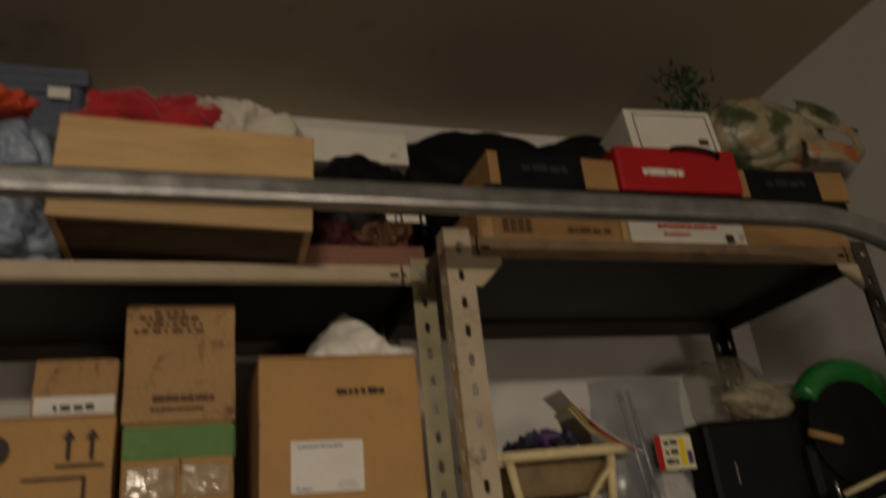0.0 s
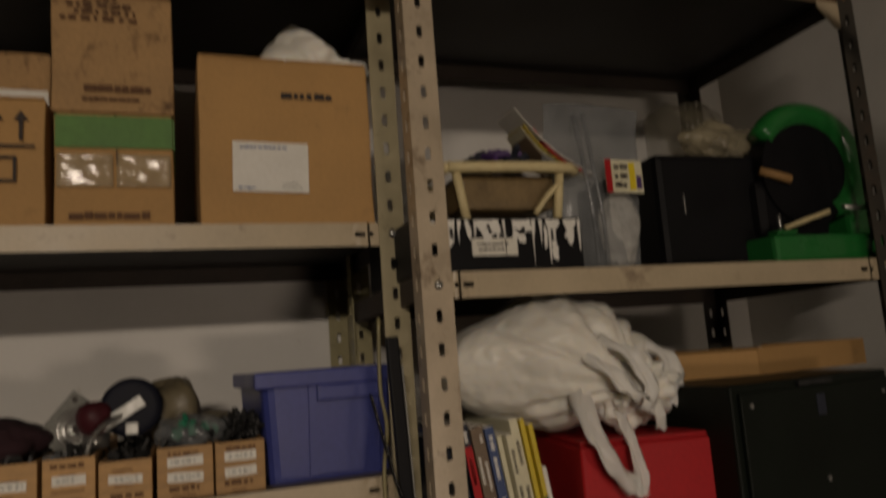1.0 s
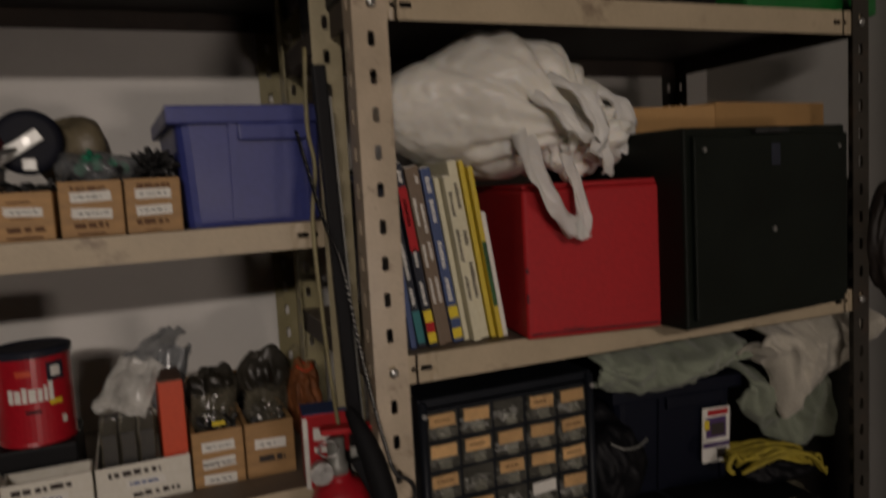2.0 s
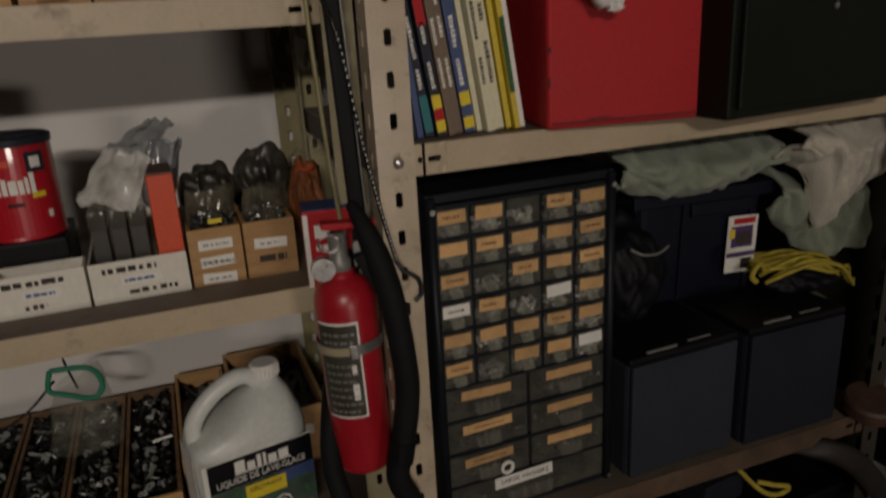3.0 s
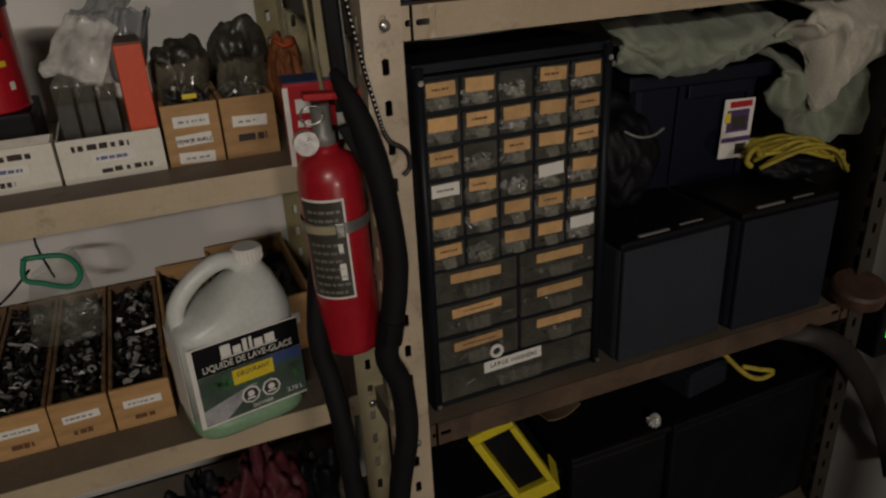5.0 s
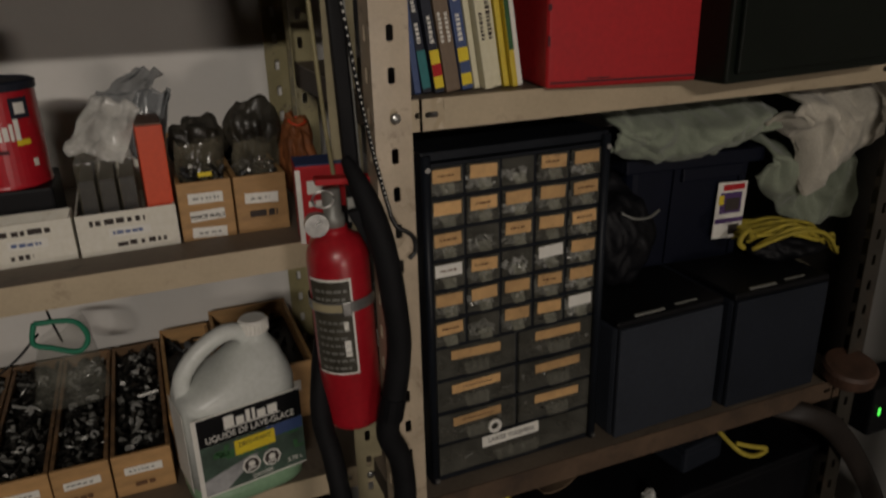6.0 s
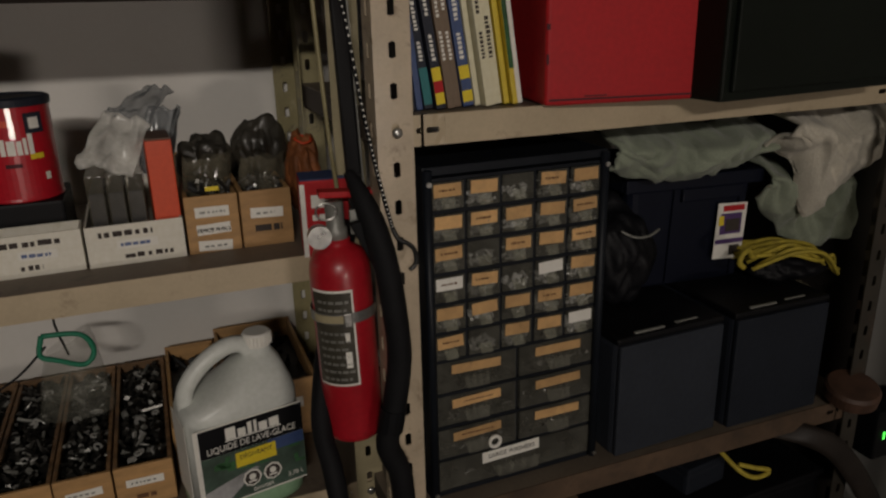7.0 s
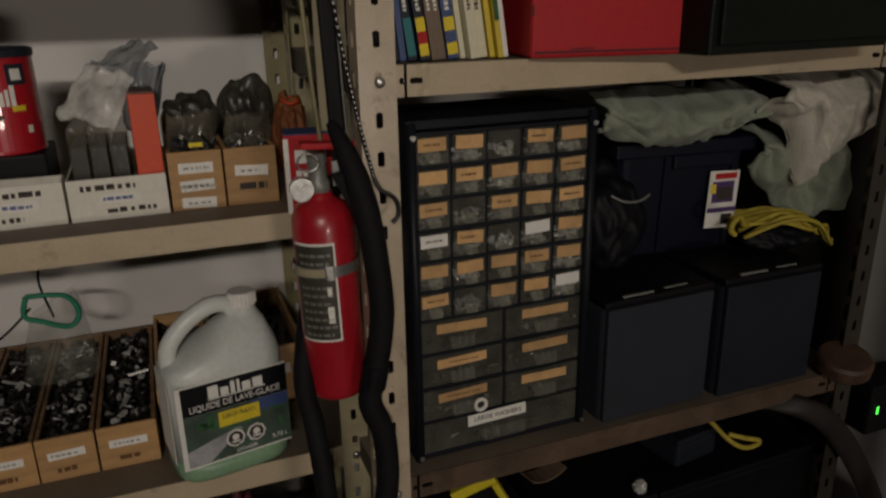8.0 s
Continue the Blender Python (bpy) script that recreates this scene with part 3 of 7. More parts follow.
# ---- kinds of things ----
def carton(name, x0, x1, y, d, z, h, label, mat="card", rz=0, group="", category="box", flaps=True):
    """A closed corrugated carton with a taped top seam; its front bottom edge is at y, z."""
    w = x1 - x0
    t = thing(name, (x0 + x1) / 2, y, z, label, category, rz=rz, group=group)
    bm = bmesh.new()
    box(bm, -w / 2, w / 2, 0, d, 0, h, bevel=min(0.003, h * 0.1))
    bmesh.ops.subdivide_edges(bm, edges=[e for e in bm.edges if e.calc_length() > 0.05], cuts=4, use_grid_fill=True)
    for v in bm.verts:
        v.co += 0.0028 * Vector((noise.noise(v.co * 9 + Vector((x0 * 31, 0, z))), noise.noise(v.co * 8 + Vector((5, x0 * 17, z))), 0.5 * noise.noise(v.co * 10 + Vector((9, 3, x1 * 13)))))
    part("body", bm, mat, t)
    if flaps:
        part("flap", boxes((-w / 2 + 0.002, -0.001, 0.001, d - 0.001, h + 0.0005, h + 0.0035), bevel=0.001), mat, t)
        part("flap", boxes((0.001, w / 2 - 0.002, 0.001, d - 0.001, h + 0.0005, h + 0.0035), bevel=0.001), mat, t)
    return t


def plate(parent, name, x0, x1, z0, z1, mat, y=-0.0032, label="", turn=0.0, th=0.0006):
    bm = bmesh.new()
    box(bm, x0, x1, y - th, y, z0, z1)
    if turn:
        c = Vector(((x0 + x1) / 2, y, (z0 + z1) / 2))
        bmesh.ops.rotate(bm, verts=bm.verts, cent=c, matrix=Matrix.Rotation(radians(turn), 3, "Y"))
    return part(name, bm, mat, parent, label)


def wood_bin(x0, x1, y, d, z, h, label, group, mat="wood", fill="bolts", count=120, rz=0.0, lift=0.75, size=0.011, tags=1, seed=0):
    """A narrow open bin nailed from thin boards, with loose hardware in it and paper strips on its front."""
    w = x1 - x0
    t = thing("wooden_bin", (x0 + x1) / 2, y, z, label, "bin", rz=rz, group=group)
    k = 0.006
    part("front_board", boxes((-w / 2, w / 2, 0, k, 0, h), bevel=0.0012), "wood", t)
    part("back_board", boxes((-w / 2, w / 2, d - k, d, 0, h * 1.05), bevel=0.0012), mat, t)
    part("side_board", boxes((-w / 2, -w / 2 + k, k, d - k, 0, h), bevel=0.0012), mat, t)
    part("side_board", boxes((w / 2 - k, w / 2, k, d - k, 0, h), bevel=0.0012), mat, t)
    part("bottom_board", boxes((-w / 2 + k, w / 2 - k, k, d - k, 0.001, 0.006)), mat, t)
    for i in range(tags):
        zz = h * (0.72 - 0.3 * i) if tags > 1 else h * 0.6
        p = plate(t, "paper_strip", -w * 0.32, w * 0.32, zz - h * 0.09, zz + h * 0.09, "paper", y=-0.0004, label="white paper strip with faded writing", turn=random.Random(seed + i).uniform(-3, 3))
        part("writing", bars(-w * 0.27, w * 0.27, -0.0017, zz - h * 0.045, zz + h * 0.045, 1, seed + i, 0.45, 0.5), "grey", p)
    if fill:
        bm = bmesh.new()
        heap(bm, -w / 2 + 0.012, w / 2 - 0.012, 0.014, d - 0.014, h * lift, count, size, seed)
        box(bm, -w / 2 + k, w / 2 - k, k, d - k, 0.008, h * lift - 0.006)
        ob = part("hardware", bm, fill, t)
        ob["kind"] = "stuff"
    return t


def bag(name, c, r, mat, label, category="bag", seed=1, floor_z=None, **kw):
    t = thing(name, c[0], c[1], c[2] if floor_z is None else floor_z, label, category)
    bm = bmesh.new()
    base = 0.0 if floor_z is not None else None
    cz = 0.0 if floor_z is None else c[2] - floor_z
    crumple(bm, (0, 0, cz), r, seed, floor_z=base, **kw)
    part("body" if category != "cloth" else "cloth", bm, mat, t, smooth=True)
    return t


def tote(name, x0, x1, y, d, z, h, mat, label, rz=0.0, lid=False):
    """A tapered storage tote with a rolled rim and moulded ribs on its front."""
    w = x1 - x0
    t = thing(name, (x0 + x1) / 2, y, z, label, "storage bin", rz=rz)
    bm = bmesh.new()
    rings = []
    for zz, s in ((0.0, 0.90), (h * 0.9, 0.985), (h, 1.0)):
        hw, hd, c = w / 2 * s, d / 2 * s, 0.018
        pts = []
        for sx, sy, a0 in ((1, 1, 0), (-1, 1, 90), (-1, -1, 180), (1, -1, 270)):
            for k in range(4):
                a = radians(a0 + 30 * k)
                pts.append((sx * (hw - c) + c * math.cos(a), d / 2 + sy * (hd - c) + c * math.sin(a), zz))
        rings.append([bm.verts.new(p) for p in pts])
    inner = [[bm.verts.new(((v.co.x) * 0.965, d / 2 + (v.co.y - d / 2) * 0.965, max(v.co.z, 0.005))) for v in r] for r in rings]
    n = len(rings[0])
    for rs, flip in ((rings, False), (inner, True)):
        for a, b in zip(rs, rs[1:]):
            for k in range(n):
                bm.faces.new((a[k], a[(k + 1) % n], b[(k + 1) % n], b[k]))
        bm.faces.new(rs[0])
    for k in range(n):
        bm.faces.new((rings[-1][k], rings[-1][(k + 1) % n], inner[-1][(k + 1) % n], inner[-1][k]))
    part("tub", bm, mat, t)
    e = 0.009
    part("rim", boxes((-w / 2 - e, w / 2 + e, -e, 0.004, h - 0.022, h + 0.002), (-w / 2 - e, w / 2 + e, d - 0.004, d + e, h - 0.022, h + 0.002),
                      (-w / 2 - e, -w / 2 + 0.004, 0.004, d - 0.004, h - 0.022, h + 0.002), (w / 2 - 0.004, w / 2 + e, 0.004, d - 0.004, h - 0.022, h + 0.002), bevel=0.003), mat, t)
    for q in (-0.13, 0.40):
        bm = bmesh.new()
        vs = box(bm, w * q - 0.006, w * q + 0.006, -0.006, 0.012, 0.004, h - 0.022, bevel=0.0)
        for v in bm.verts:
            v.co.y += 0.05 * d * 0.95 * (1 - v.co.z / h) + 0.002
        part("rib", bm, mat, t)
    part("grip", boxes((-w * 0.10, w * 0.38, -0.008, 0.006, h - 0.045, h - 0.022), bevel=0.003), mat, t)
    if lid:
        part("lid", boxes((-w / 2 - e, w / 2 + e, -e, d + e, h + 0.003, h + 0.014), bevel=0.004), mat, t)
    return t


def hand_writing(parent, x0, x1, z0, z1, rows, mat="ink", seed=0, y=-0.0040, fill=0.45, name="writing"):
    return part(name, bars(x0, x1, y, z0, z1, rows, seed, fill), mat, parent)


# ---- left unit, top board ----
tray = thing("wooden_crate", -0.415, 0.005, LT + 0.010, "light plywood crate, tilted, its front overhanging the shelf", "crate", rz=-1.5, ry=2.8)
part("front_panel", boxes((-0.185, 0.185, 0, 0.012, 0.0, 0.165), bevel=0.003), "plywood", tray)
part("side_panel", boxes((-0.185, -0.173, 0.012, 0.40, 0.0, 0.165), bevel=0.003), "plywood", tray)
part("side_panel", boxes((0.173, 0.185, 0.012, 0.40, 0.0, 0.165), bevel=0.003), "plywood", tray)
part("back_panel", boxes((-0.173, 0.173, 0.388, 0.40, 0.0, 0.165), bevel=0.003), "plywood", tray)
part("top_panel", boxes((-0.173, 0.173, 0.012, 0.388, 0.150, 0.160)), "plywood", tray)
# base panel is much darker than the crate's other panels
part("base_panel", boxes((-0.173, 0.173, 0.012, 0.388, 0.001, 0.010)), "rustboard", tray, "dark brown underside")
part("stain", boxes((-0.06, -0.054, -0.0008, 0, 0.03, 0.042)), "ink", tray)
bag("red_rag", (-0.48, 0.08, LT + 0.205), (0.12, 0.075, 0.062), "redcloth", "crumpled red cloth lying on the plywood crate", "cloth", 3, floor_z=LT + 0.176, amp=0.5, fold=0.25)
bag("white_rag", (-0.352, 0.12, LT + 0.214), (0.115, 0.09, 0.070), "whitecloth", "white cloth bundle on the plywood crate", "cloth", 8, floor_z=LT + 0.168, amp=0.5, fold=0.2)
bag("film_bag", (-0.70, 0.22, LT + 0.07), (0.11, 0.10, 0.075), "bluewhite", "blue and white plastic packet on the top shelf", "bag", 4, floor_z=LT, amp=0.3, fold=0.2)
bag("film_bag", (-0.69, 0.20, LT + 0.20), (0.09, 0.09, 0.065), "bluewhite", "pale blue plastic packet lying on another packet", "bag", 6, floor_z=LT + 0.14, amp=0.3, fold=0.2)
bag("orange_rag", (-0.70, 0.14, LT + 0.278), (0.045, 0.04, 0.020), "orangered", "bright orange scrap of cloth on a packet", "cloth", 9, floor_z=LT + 0.262, amp=0.4, fold=0.2)
bt = tote("storage_tote", -0.93, -0.625, 0.37, 0.2, LT, 0.50, "bluegrey", "grey-blue plastic tote with a lid at the back of the shelf", lid=True)
plate(bt, "sticker", 0.09, 0.13, 0.44, 0.465, "paper", y=-0.012)
wb = carton("white_carton", -0.270, 0.025, 0.30, 0.2, LT + 0.30, 0.075, "long flat white cardboard box lying on a black bag", "whitecard", rz=-1)
lb = bag("black_bag", (-0.10, 0.34, LT + 0.15), (0.15, 0.17, 0.165), "blackfabric", "black plastic bag with pale lettering bars", "bag", 11, floor_z=LT, amp=0.12, fold=0.10)
part("printing", bars(0.03, 0.12, -0.165, 0.10, 0.125, 1, 3, 0.6), "whitecard", lb)
bag("maroon_bundle", (-0.16, 0.24, LT + 0.085), (0.055, 0.06, 0.05), "maroon", "dark maroon bundle on a flat box", "bag", 14, floor_z=LT + 0.041, amp=0.3)
bag("leather_glove", (-0.07, 0.20, LT + 0.075), (0.05, 0.05, 0.042), "brownleather", "brown leather work glove, crumpled", "glove", 16, floor_z=LT + 0.041, amp=0.6, fold=0.3)
carton("flat_carton", -0.228, -0.012, 0.14, 0.18, LT, 0.040, "flat faded reddish cardboard box", "pink", flaps=False)

# ---- right unit, top board ----
fb = carton("long_carton", 0.045, 0.33, 0.015, 0.22, RT, 0.076, "long flat orange-brown cardboard box", "tan", flaps=False)
hand_writing(fb, 0.02, 0.12, 0.012, 0.034, 1, "inkbrown", 3)
for k in range(4):
    part("printing", boxes((-0.098 + 0.014 * k, -0.088 + 0.014 * k, -0.0045, -0.0039, 0.016, 0.040)), "inkbrown", fb)
part("end_stripe", boxes((-0.138, -0.118, -0.0044, -0.0039, 0.004, 0.070)), "orangelabel", fb, "paler printed stripe")
part("end_stripe", boxes((0.128, 0.139, -0.0044, -0.0039, 0.004, 0.070)), "orangelabel", fb, "paler printed stripe")
fw = carton("printed_carton", 0.336, 0.585, 0.015, 0.2, RT, 0.072, "flat white cardboard box with a red stripe", "whitecard", flaps=False)
part("red_print", bars(-0.085, 0.095, -0.0045, 0.030, 0.044, 1, 6, 0.5, 0.2), "orangered", fw)
part("red_print", bars(-0.06, 0.0, -0.0045, 0.016, 0.026, 1, 7, 0.5, 0.2), "orangered", fw)
part("printing", boxes((0.075, 0.092, -0.0045, -0.0039, 0.006, 0.022)), "ink", fw)
carton("brown_carton", 0.60, 0.85, 0.03, 0.2, RT, 0.074, "flat brown cardboard box", "tan", flaps=False)
bl = thing("tool_case", 0.47, 0.022, RT + 0.0775, "long flat black plastic tool case", "case")
part("body", boxes((-0.40, 0.40, 0, 0.28, 0, 0.035), bevel=0.006), "black", bl)
for (a, b, rz) in ((0.085, 0.345, 2.0), (0.625, 0.885, -3.0)):
    k = thing("socket_case", (a + b) / 2, 0.03, RT + 0.114, "black boxed tool set with tan ends", "case", rz=rz, group="boxed tool sets")
    w = b - a
    part("body", boxes((-w / 2 + 0.02, w / 2 - 0.07, 0, 0.16, 0, 0.068), bevel=0.003), "black", k)
    part("end_panel", boxes((-w / 2, -w / 2 + 0.0198, 0, 0.16, 0, 0.066), bevel=0.002), "tan", k, "tan cardboard end")
    part("end_panel", boxes((w / 2 - 0.0698, w / 2, 0, 0.16, 0, 0.066), bevel=0.002), "tan", k, "tan cardboard end")
    part("printing", bars(-0.07, 0.03, -0.0012, 0.025, 0.05, 1, 4, 0.6), "slate", k)
rc = thing("red_case", 0.478, 0.02, RT + 0.114, "red plastic tool case with a handle and white lettering bars", "case", rz=-2.0)
part("body", boxes((-0.132, 0.136, 0, 0.20, 0, 0.097), bevel=0.009), "red", rc)
part("printing", bars(-0.085, 0.035, -0.0012, 0.03, 0.052, 1, 8, 0.75, 0.12), "whitecard", rc)
bm = bmesh.new()
tube(bm, smooth_path([(-0.01, -0.002, 0.088), (-0.005, -0.010, 0.090), (0.04, -0.014, 0.088), (0.085, -0.010, 0.080), (0.09, -0.002, 0.074)], 5), 0.004, 8)
part("handle", bm, "black", rc, "dark carrying handle", True)
wx = thing("white_box", 0.522, 0.055, RT + 0.213, "white cardboard box with thin black border lines, on the red case", "box", rz=-4, rx=-6)
part("body", boxes((-0.102, 0.097, 0, 0.14, 0, 0.118), bevel=0.003), "whitecard", wx)
part("border", boxes((-0.085, 0.085, -0.0006, 0, 0.012, 0.0145), (-0.085, 0.085, -0.0006, 0, 0.104, 0.1065), (-0.085, -0.0825, -0.0006, 0, 0.012, 0.1065), (0.0825, 0.085, -0.0006, 0, 0.012, 0.1065)), "ink", wx)
part("printing", boxes((0.05, 0.072, -0.0006, 0, 0.03, 0.045)), "ink", wx)
prb = thing("printed_bag", 0.80, 0.12, RT + 0.186, "crumpled plastic bag printed with faded orange flowers, rolled up", "bag", rz=-6)
bm = bmesh.new()
crumple(bm, (-0.02, 0.0, 0.115), (0.185, 0.11, 0.105), 21, amp=0.22, freq=1.4, fold=0.09, fold_freq=3.2, sub=6, floor_z=0.0)
for v in bm.verts:
    e = max(0.0, v.co.x - 0.02) / 0.17
    v.co.z = 0.085 + (v.co.z - 0.085) * (1 - 0.55 * min(1, e)) + 0.03 * e * noise.noise(v.co * 14)
    v.co.y *= 1 - 0.45 * min(1, e)
    v.co += v.co.normalized() * 0.006 * noise.noise(v.co * 34)
    v.co.z = max(v.co.z, 0.0)
part("body", bm, "flower", prb, smooth=True)
for (pts, wd) in (([(0.04, -0.085, 0.16), (0.10, -0.09, 0.125), (0.165, -0.07, 0.115), (0.215, -0.045, 0.095)], 0.05), ([(0.02, -0.10, 0.05), (0.09, -0.105, 0.035), (0.15, -0.08, 0.045), (0.20, -0.05, 0.075)], 0.045)):
    bm = bmesh.new()
    prev = None
    for i, p in enumerate(smooth_path(pts, 6)):
        row = [bm.verts.new(p + Vector((0, 0.006 * math.sin(q * 1.9 + i * 0.5), wd * (q / 4 - 0.5) * (1 + 0.4 * noise.noise(p * 25))))) for q in range(5)]
        if prev:
            for q in range(4):
                bm.faces.new((prev[q], prev[q + 1], row[q + 1], row[q]))
        prev = row
    solid(part("loose_end", bm, "flower", prb, smooth=True), 0.0015)
bag("white_bundle", (0.70, 0.33, RT + 0.27), (0.14, 0.1, 0.13), "whitecloth", "white cloth bundle behind a box", "cloth", 23, floor_z=RT + 0.115, amp=0.2)
sk = thing("black_sack", 0.31, 0.26, RT + 0.115, "crumpled black plastic sack heaped over boxes, one corner standing up", "bag")
bm = bmesh.new()
crumple(bm, (0.0, 0.0, 0.12), (0.27, 0.13, 0.150), 25, amp=0.35, freq=1.5, fold=0.16, fold_freq=3.0, floor_z=0.0)
for v in bm.verts:
    u = (v.co.x + 0.27) / 0.50
    v.co.z *= 0.52 + 0.52 * max(0.0, min(1.0, u))
    if v.co.z > 0.12:
        v.co.x += 0.45 * (v.co.z - 0.12)
part("body", bm, "blackfabric", sk, smooth=True)
bm = bmesh.new()
tip = [bm.verts.new(p) for p in ((0.02, -0.03, 0.16), (0.13, -0.05, 0.20), (0.255, -0.02, 0.285), (0.245, 0.0, 0.20), (0.20, 0.02, 0.15), (0.08, 0.03, 0.14))]
bm.faces.new(tip)
bmesh.ops.triangulate(bm, faces=bm.faces)
bmesh.ops.subdivide_edges(bm, edges=bm.edges, cuts=4)
for v in bm.verts:
    v.co += 0.012 * noise.noise_vector(v.co * 18)
solid(part("corner", bm, "blackfabric", sk, smooth=True), 0.0015)
# black bundle covers the wall above the boxes
bag("black_bundle", (0.21, 0.47, RT + 0.22), (0.46, 0.095, 0.275), "blackfabric", "black crumpled bundle covering the back wall", "bag", 27, floor_z=RT, amp=0.25, fold=0.15)
pl = thing("artificial_plant", 0.735, 0.235, RT + 0.114, "dark green artificial foliage at the back", "plant")
bm = bmesh.new()
tube(bm, [(0, 0, 0), (0.01, 0, 0.15), (0.0, 0.01, 0.32)], 0.006, 6)
part("stem", bm, "leaf", pl)
bm = bmesh.new()
rnd = random.Random(5)
for k in range(260):
    a, q = rnd.uniform(0, 6.28), rnd.uniform(0.01, 0.10) * rnd.random() ** 0.3
    c = Vector((q * math.cos(a), 0.6 * q * math.sin(a), 0.385 + rnd.uniform(-0.06, 0.075)))
    rot = Euler((rnd.uniform(-1, 1), rnd.uniform(-1, 1), rnd.uniform(0, 6.28))).to_matrix()
    vs = [bm.verts.new(c + rot @ Vector(p)) for p in ((0, -0.004, 0), (0.012, 0.0, 0.003), (0, 0.004, 0.0), (-0.012, 0, 0.003))]
    bm.faces.new(vs)
part("foliage", bm, "leaf", pl)["kind"] = "stuff"

# ---- left unit, board A: cartons ----
c1 = carton("carton", -0.77, -0.502, 0.14, 0.36, LA, 0.178, "brown shipping carton with printed arrows", group="cartons")
for ax in (0.075, 0.105):
    bm = bmesh.new()
    box(bm, ax - 0.0025, ax + 0.0025, -0.0046, -0.004, 0.118, 0.150)
    v = [bm.verts.new(p) for p in ((ax - 0.009, -0.0045, 0.146), (ax + 0.009, -0.0045, 0.146), (ax, -0.0045, 0.160))]
    bm.faces.new(v)
    part("arrow_print", bm, "ink", c1)
part("arrow_print", boxes((0.06, 0.122, -0.0046, -0.004, 0.108, 0.112)), "ink", c1)
part("frame_print", boxes((0.02, 0.10, -0.0046, -0.004, 0.092, 0.096), (0.02, 0.10, -0.0046, -0.004, 0.060, 0.064), (0.096, 0.10, -0.0046, -0.004, 0.064, 0.092)), "ink", c1)
hand_writing(c1, -0.10, 0.09, 0.02, 0.04, 1, "ink", 6)
bm = bmesh.new()
disc(bm, (-0.02, -0.0046, 0.135), 0.022, 0.0006, "y")
part("round_print", bm, "ink", c1)
c0 = carton("small_carton", -0.64, -0.515, 0.27, 0.2, LA + 0.1825, 0.112, "small brown carton with a white label, on a larger carton", "cardtop", group="cartons")
p = plate(c0, "label_strip", -0.058, 0.06, 0.018, 0.054, "paper", y=-0.004)
hand_writing(p, -0.04, 0.05, 0.026, 0.046, 1, "ink", 2, y=-0.0054)
c2 = carton("paint_carton", -0.493, -0.338, 0.15, 0.17, LA, 0.161, "brown paint carton with a green band and clear tape", group="cartons")
plate(c2, "green_band", -0.076, 0.0765, 0.113, 0.160, "greenprint", y=-0.0033, label="faded green printed band")
part("green_band", boxes((0.0775, 0.0795, 0.0, 0.168, 0.113, 0.158)), "greenprint", c2)
for sx in (-1, 1):
    bm = bmesh.new()
    box(bm, min(sx * 0.002, sx * 0.074), max(sx * 0.002, sx * 0.074), -0.0046, -0.0040, 0.056, 0.104)
    bmesh.ops.subdivide_edges(bm, edges=bm.edges, cuts=9, use_grid_fill=True)
    for v in bm.verts:
        v.co.y += 0.0032 * noise.noise(Vector((v.co.x * 60, 0, v.co.z * 130))) - 0.001
    part("tape", bm, "tape", c2, "shiny clear packing tape", smooth=True)
part("seam", boxes((0.002, 0.0035, -0.0066, -0.006, 0.088, 0.112)), "ink", c2)
part("printing", bars(-0.066, 0.066, -0.0046, 0.008, 0.024, 1, 12, 0.7, 0.12), "inkbrown", c2)
c3 = carton("paint_carton", -0.497, -0.336, 0.15, 0.165, LA + 0.166, 0.180, "brown paint carton with dark drips, stacked on another", "cardtop", group="cartons")
part("printing", bars(-0.05, 0.05, -0.0046, 0.028, 0.042, 1, 15, 0.7, 0.12), "inkbrown", c3)
part("printing", bars(-0.045, 0.045, -0.0046, 0.014, 0.024, 1, 16, 0.6, 0.15), "inkbrown", c3)
part("drip_stain", bars(-0.07, 0.07, -0.0042, 0.135, 0.176, 4, 19, 0.7, 0.6, 0.3), "inkbrown", c3)
c4 = carton("large_carton", -0.302, -0.045, 0.14, 0.30, LA, 0.256, "large brown carton with a white shipping label", group="cartons", rz=0.6)
p = plate(c4, "shipping_label", -0.083, 0.028, 0.048, 0.124, "paper", y=-0.0045, label="white shipping label, handwritten in blue", turn=1)
hand_writing(p, -0.074, 0.0, 0.112, 0.120, 1, "inkblue", 4, y=-0.0058)
hand_writing(p, -0.078, -0.045, 0.051, 0.058, 1, "inkblue", 5, y=-0.0058)
hand_writing(p, -0.015, 0.02, 0.052, 0.064, 2, "grey", 6, y=-0.0058, fill=0.3)
hand_writing(c4, -0.012, 0.072, 0.192, 0.207, 1, "ink", 7, y=-0.0048, fill=0.7)
wf = thing("white_film_bag", -0.125, 0.25, LA + 0.260, "crumpled white plastic bag peaked like a tent on the large carton", "bag")
bm = bmesh.new()
crumple(bm, (0, 0, 0.04), (0.098, 0.08, 0.080), 31, amp=0.3, freq=1.6, fold=0.14, fold_freq=3.2, floor_z=0.0)
for v in bm.verts:
    v.co.z *= 0.86 - 0.55 * min(1, abs(v.co.x + 0.02) / 0.10)
part("film", bm, "whitebag", wf, smooth=True)
bm = bmesh.new()
crumple(bm, (0.06, -0.05, 0.012), (0.045, 0.03, 0.014), 32, amp=0.4, freq=2, fold=0.2, fold_freq=4, floor_z=0.0)
part("loose_end", bm, "whitebag", wf, smooth=True)

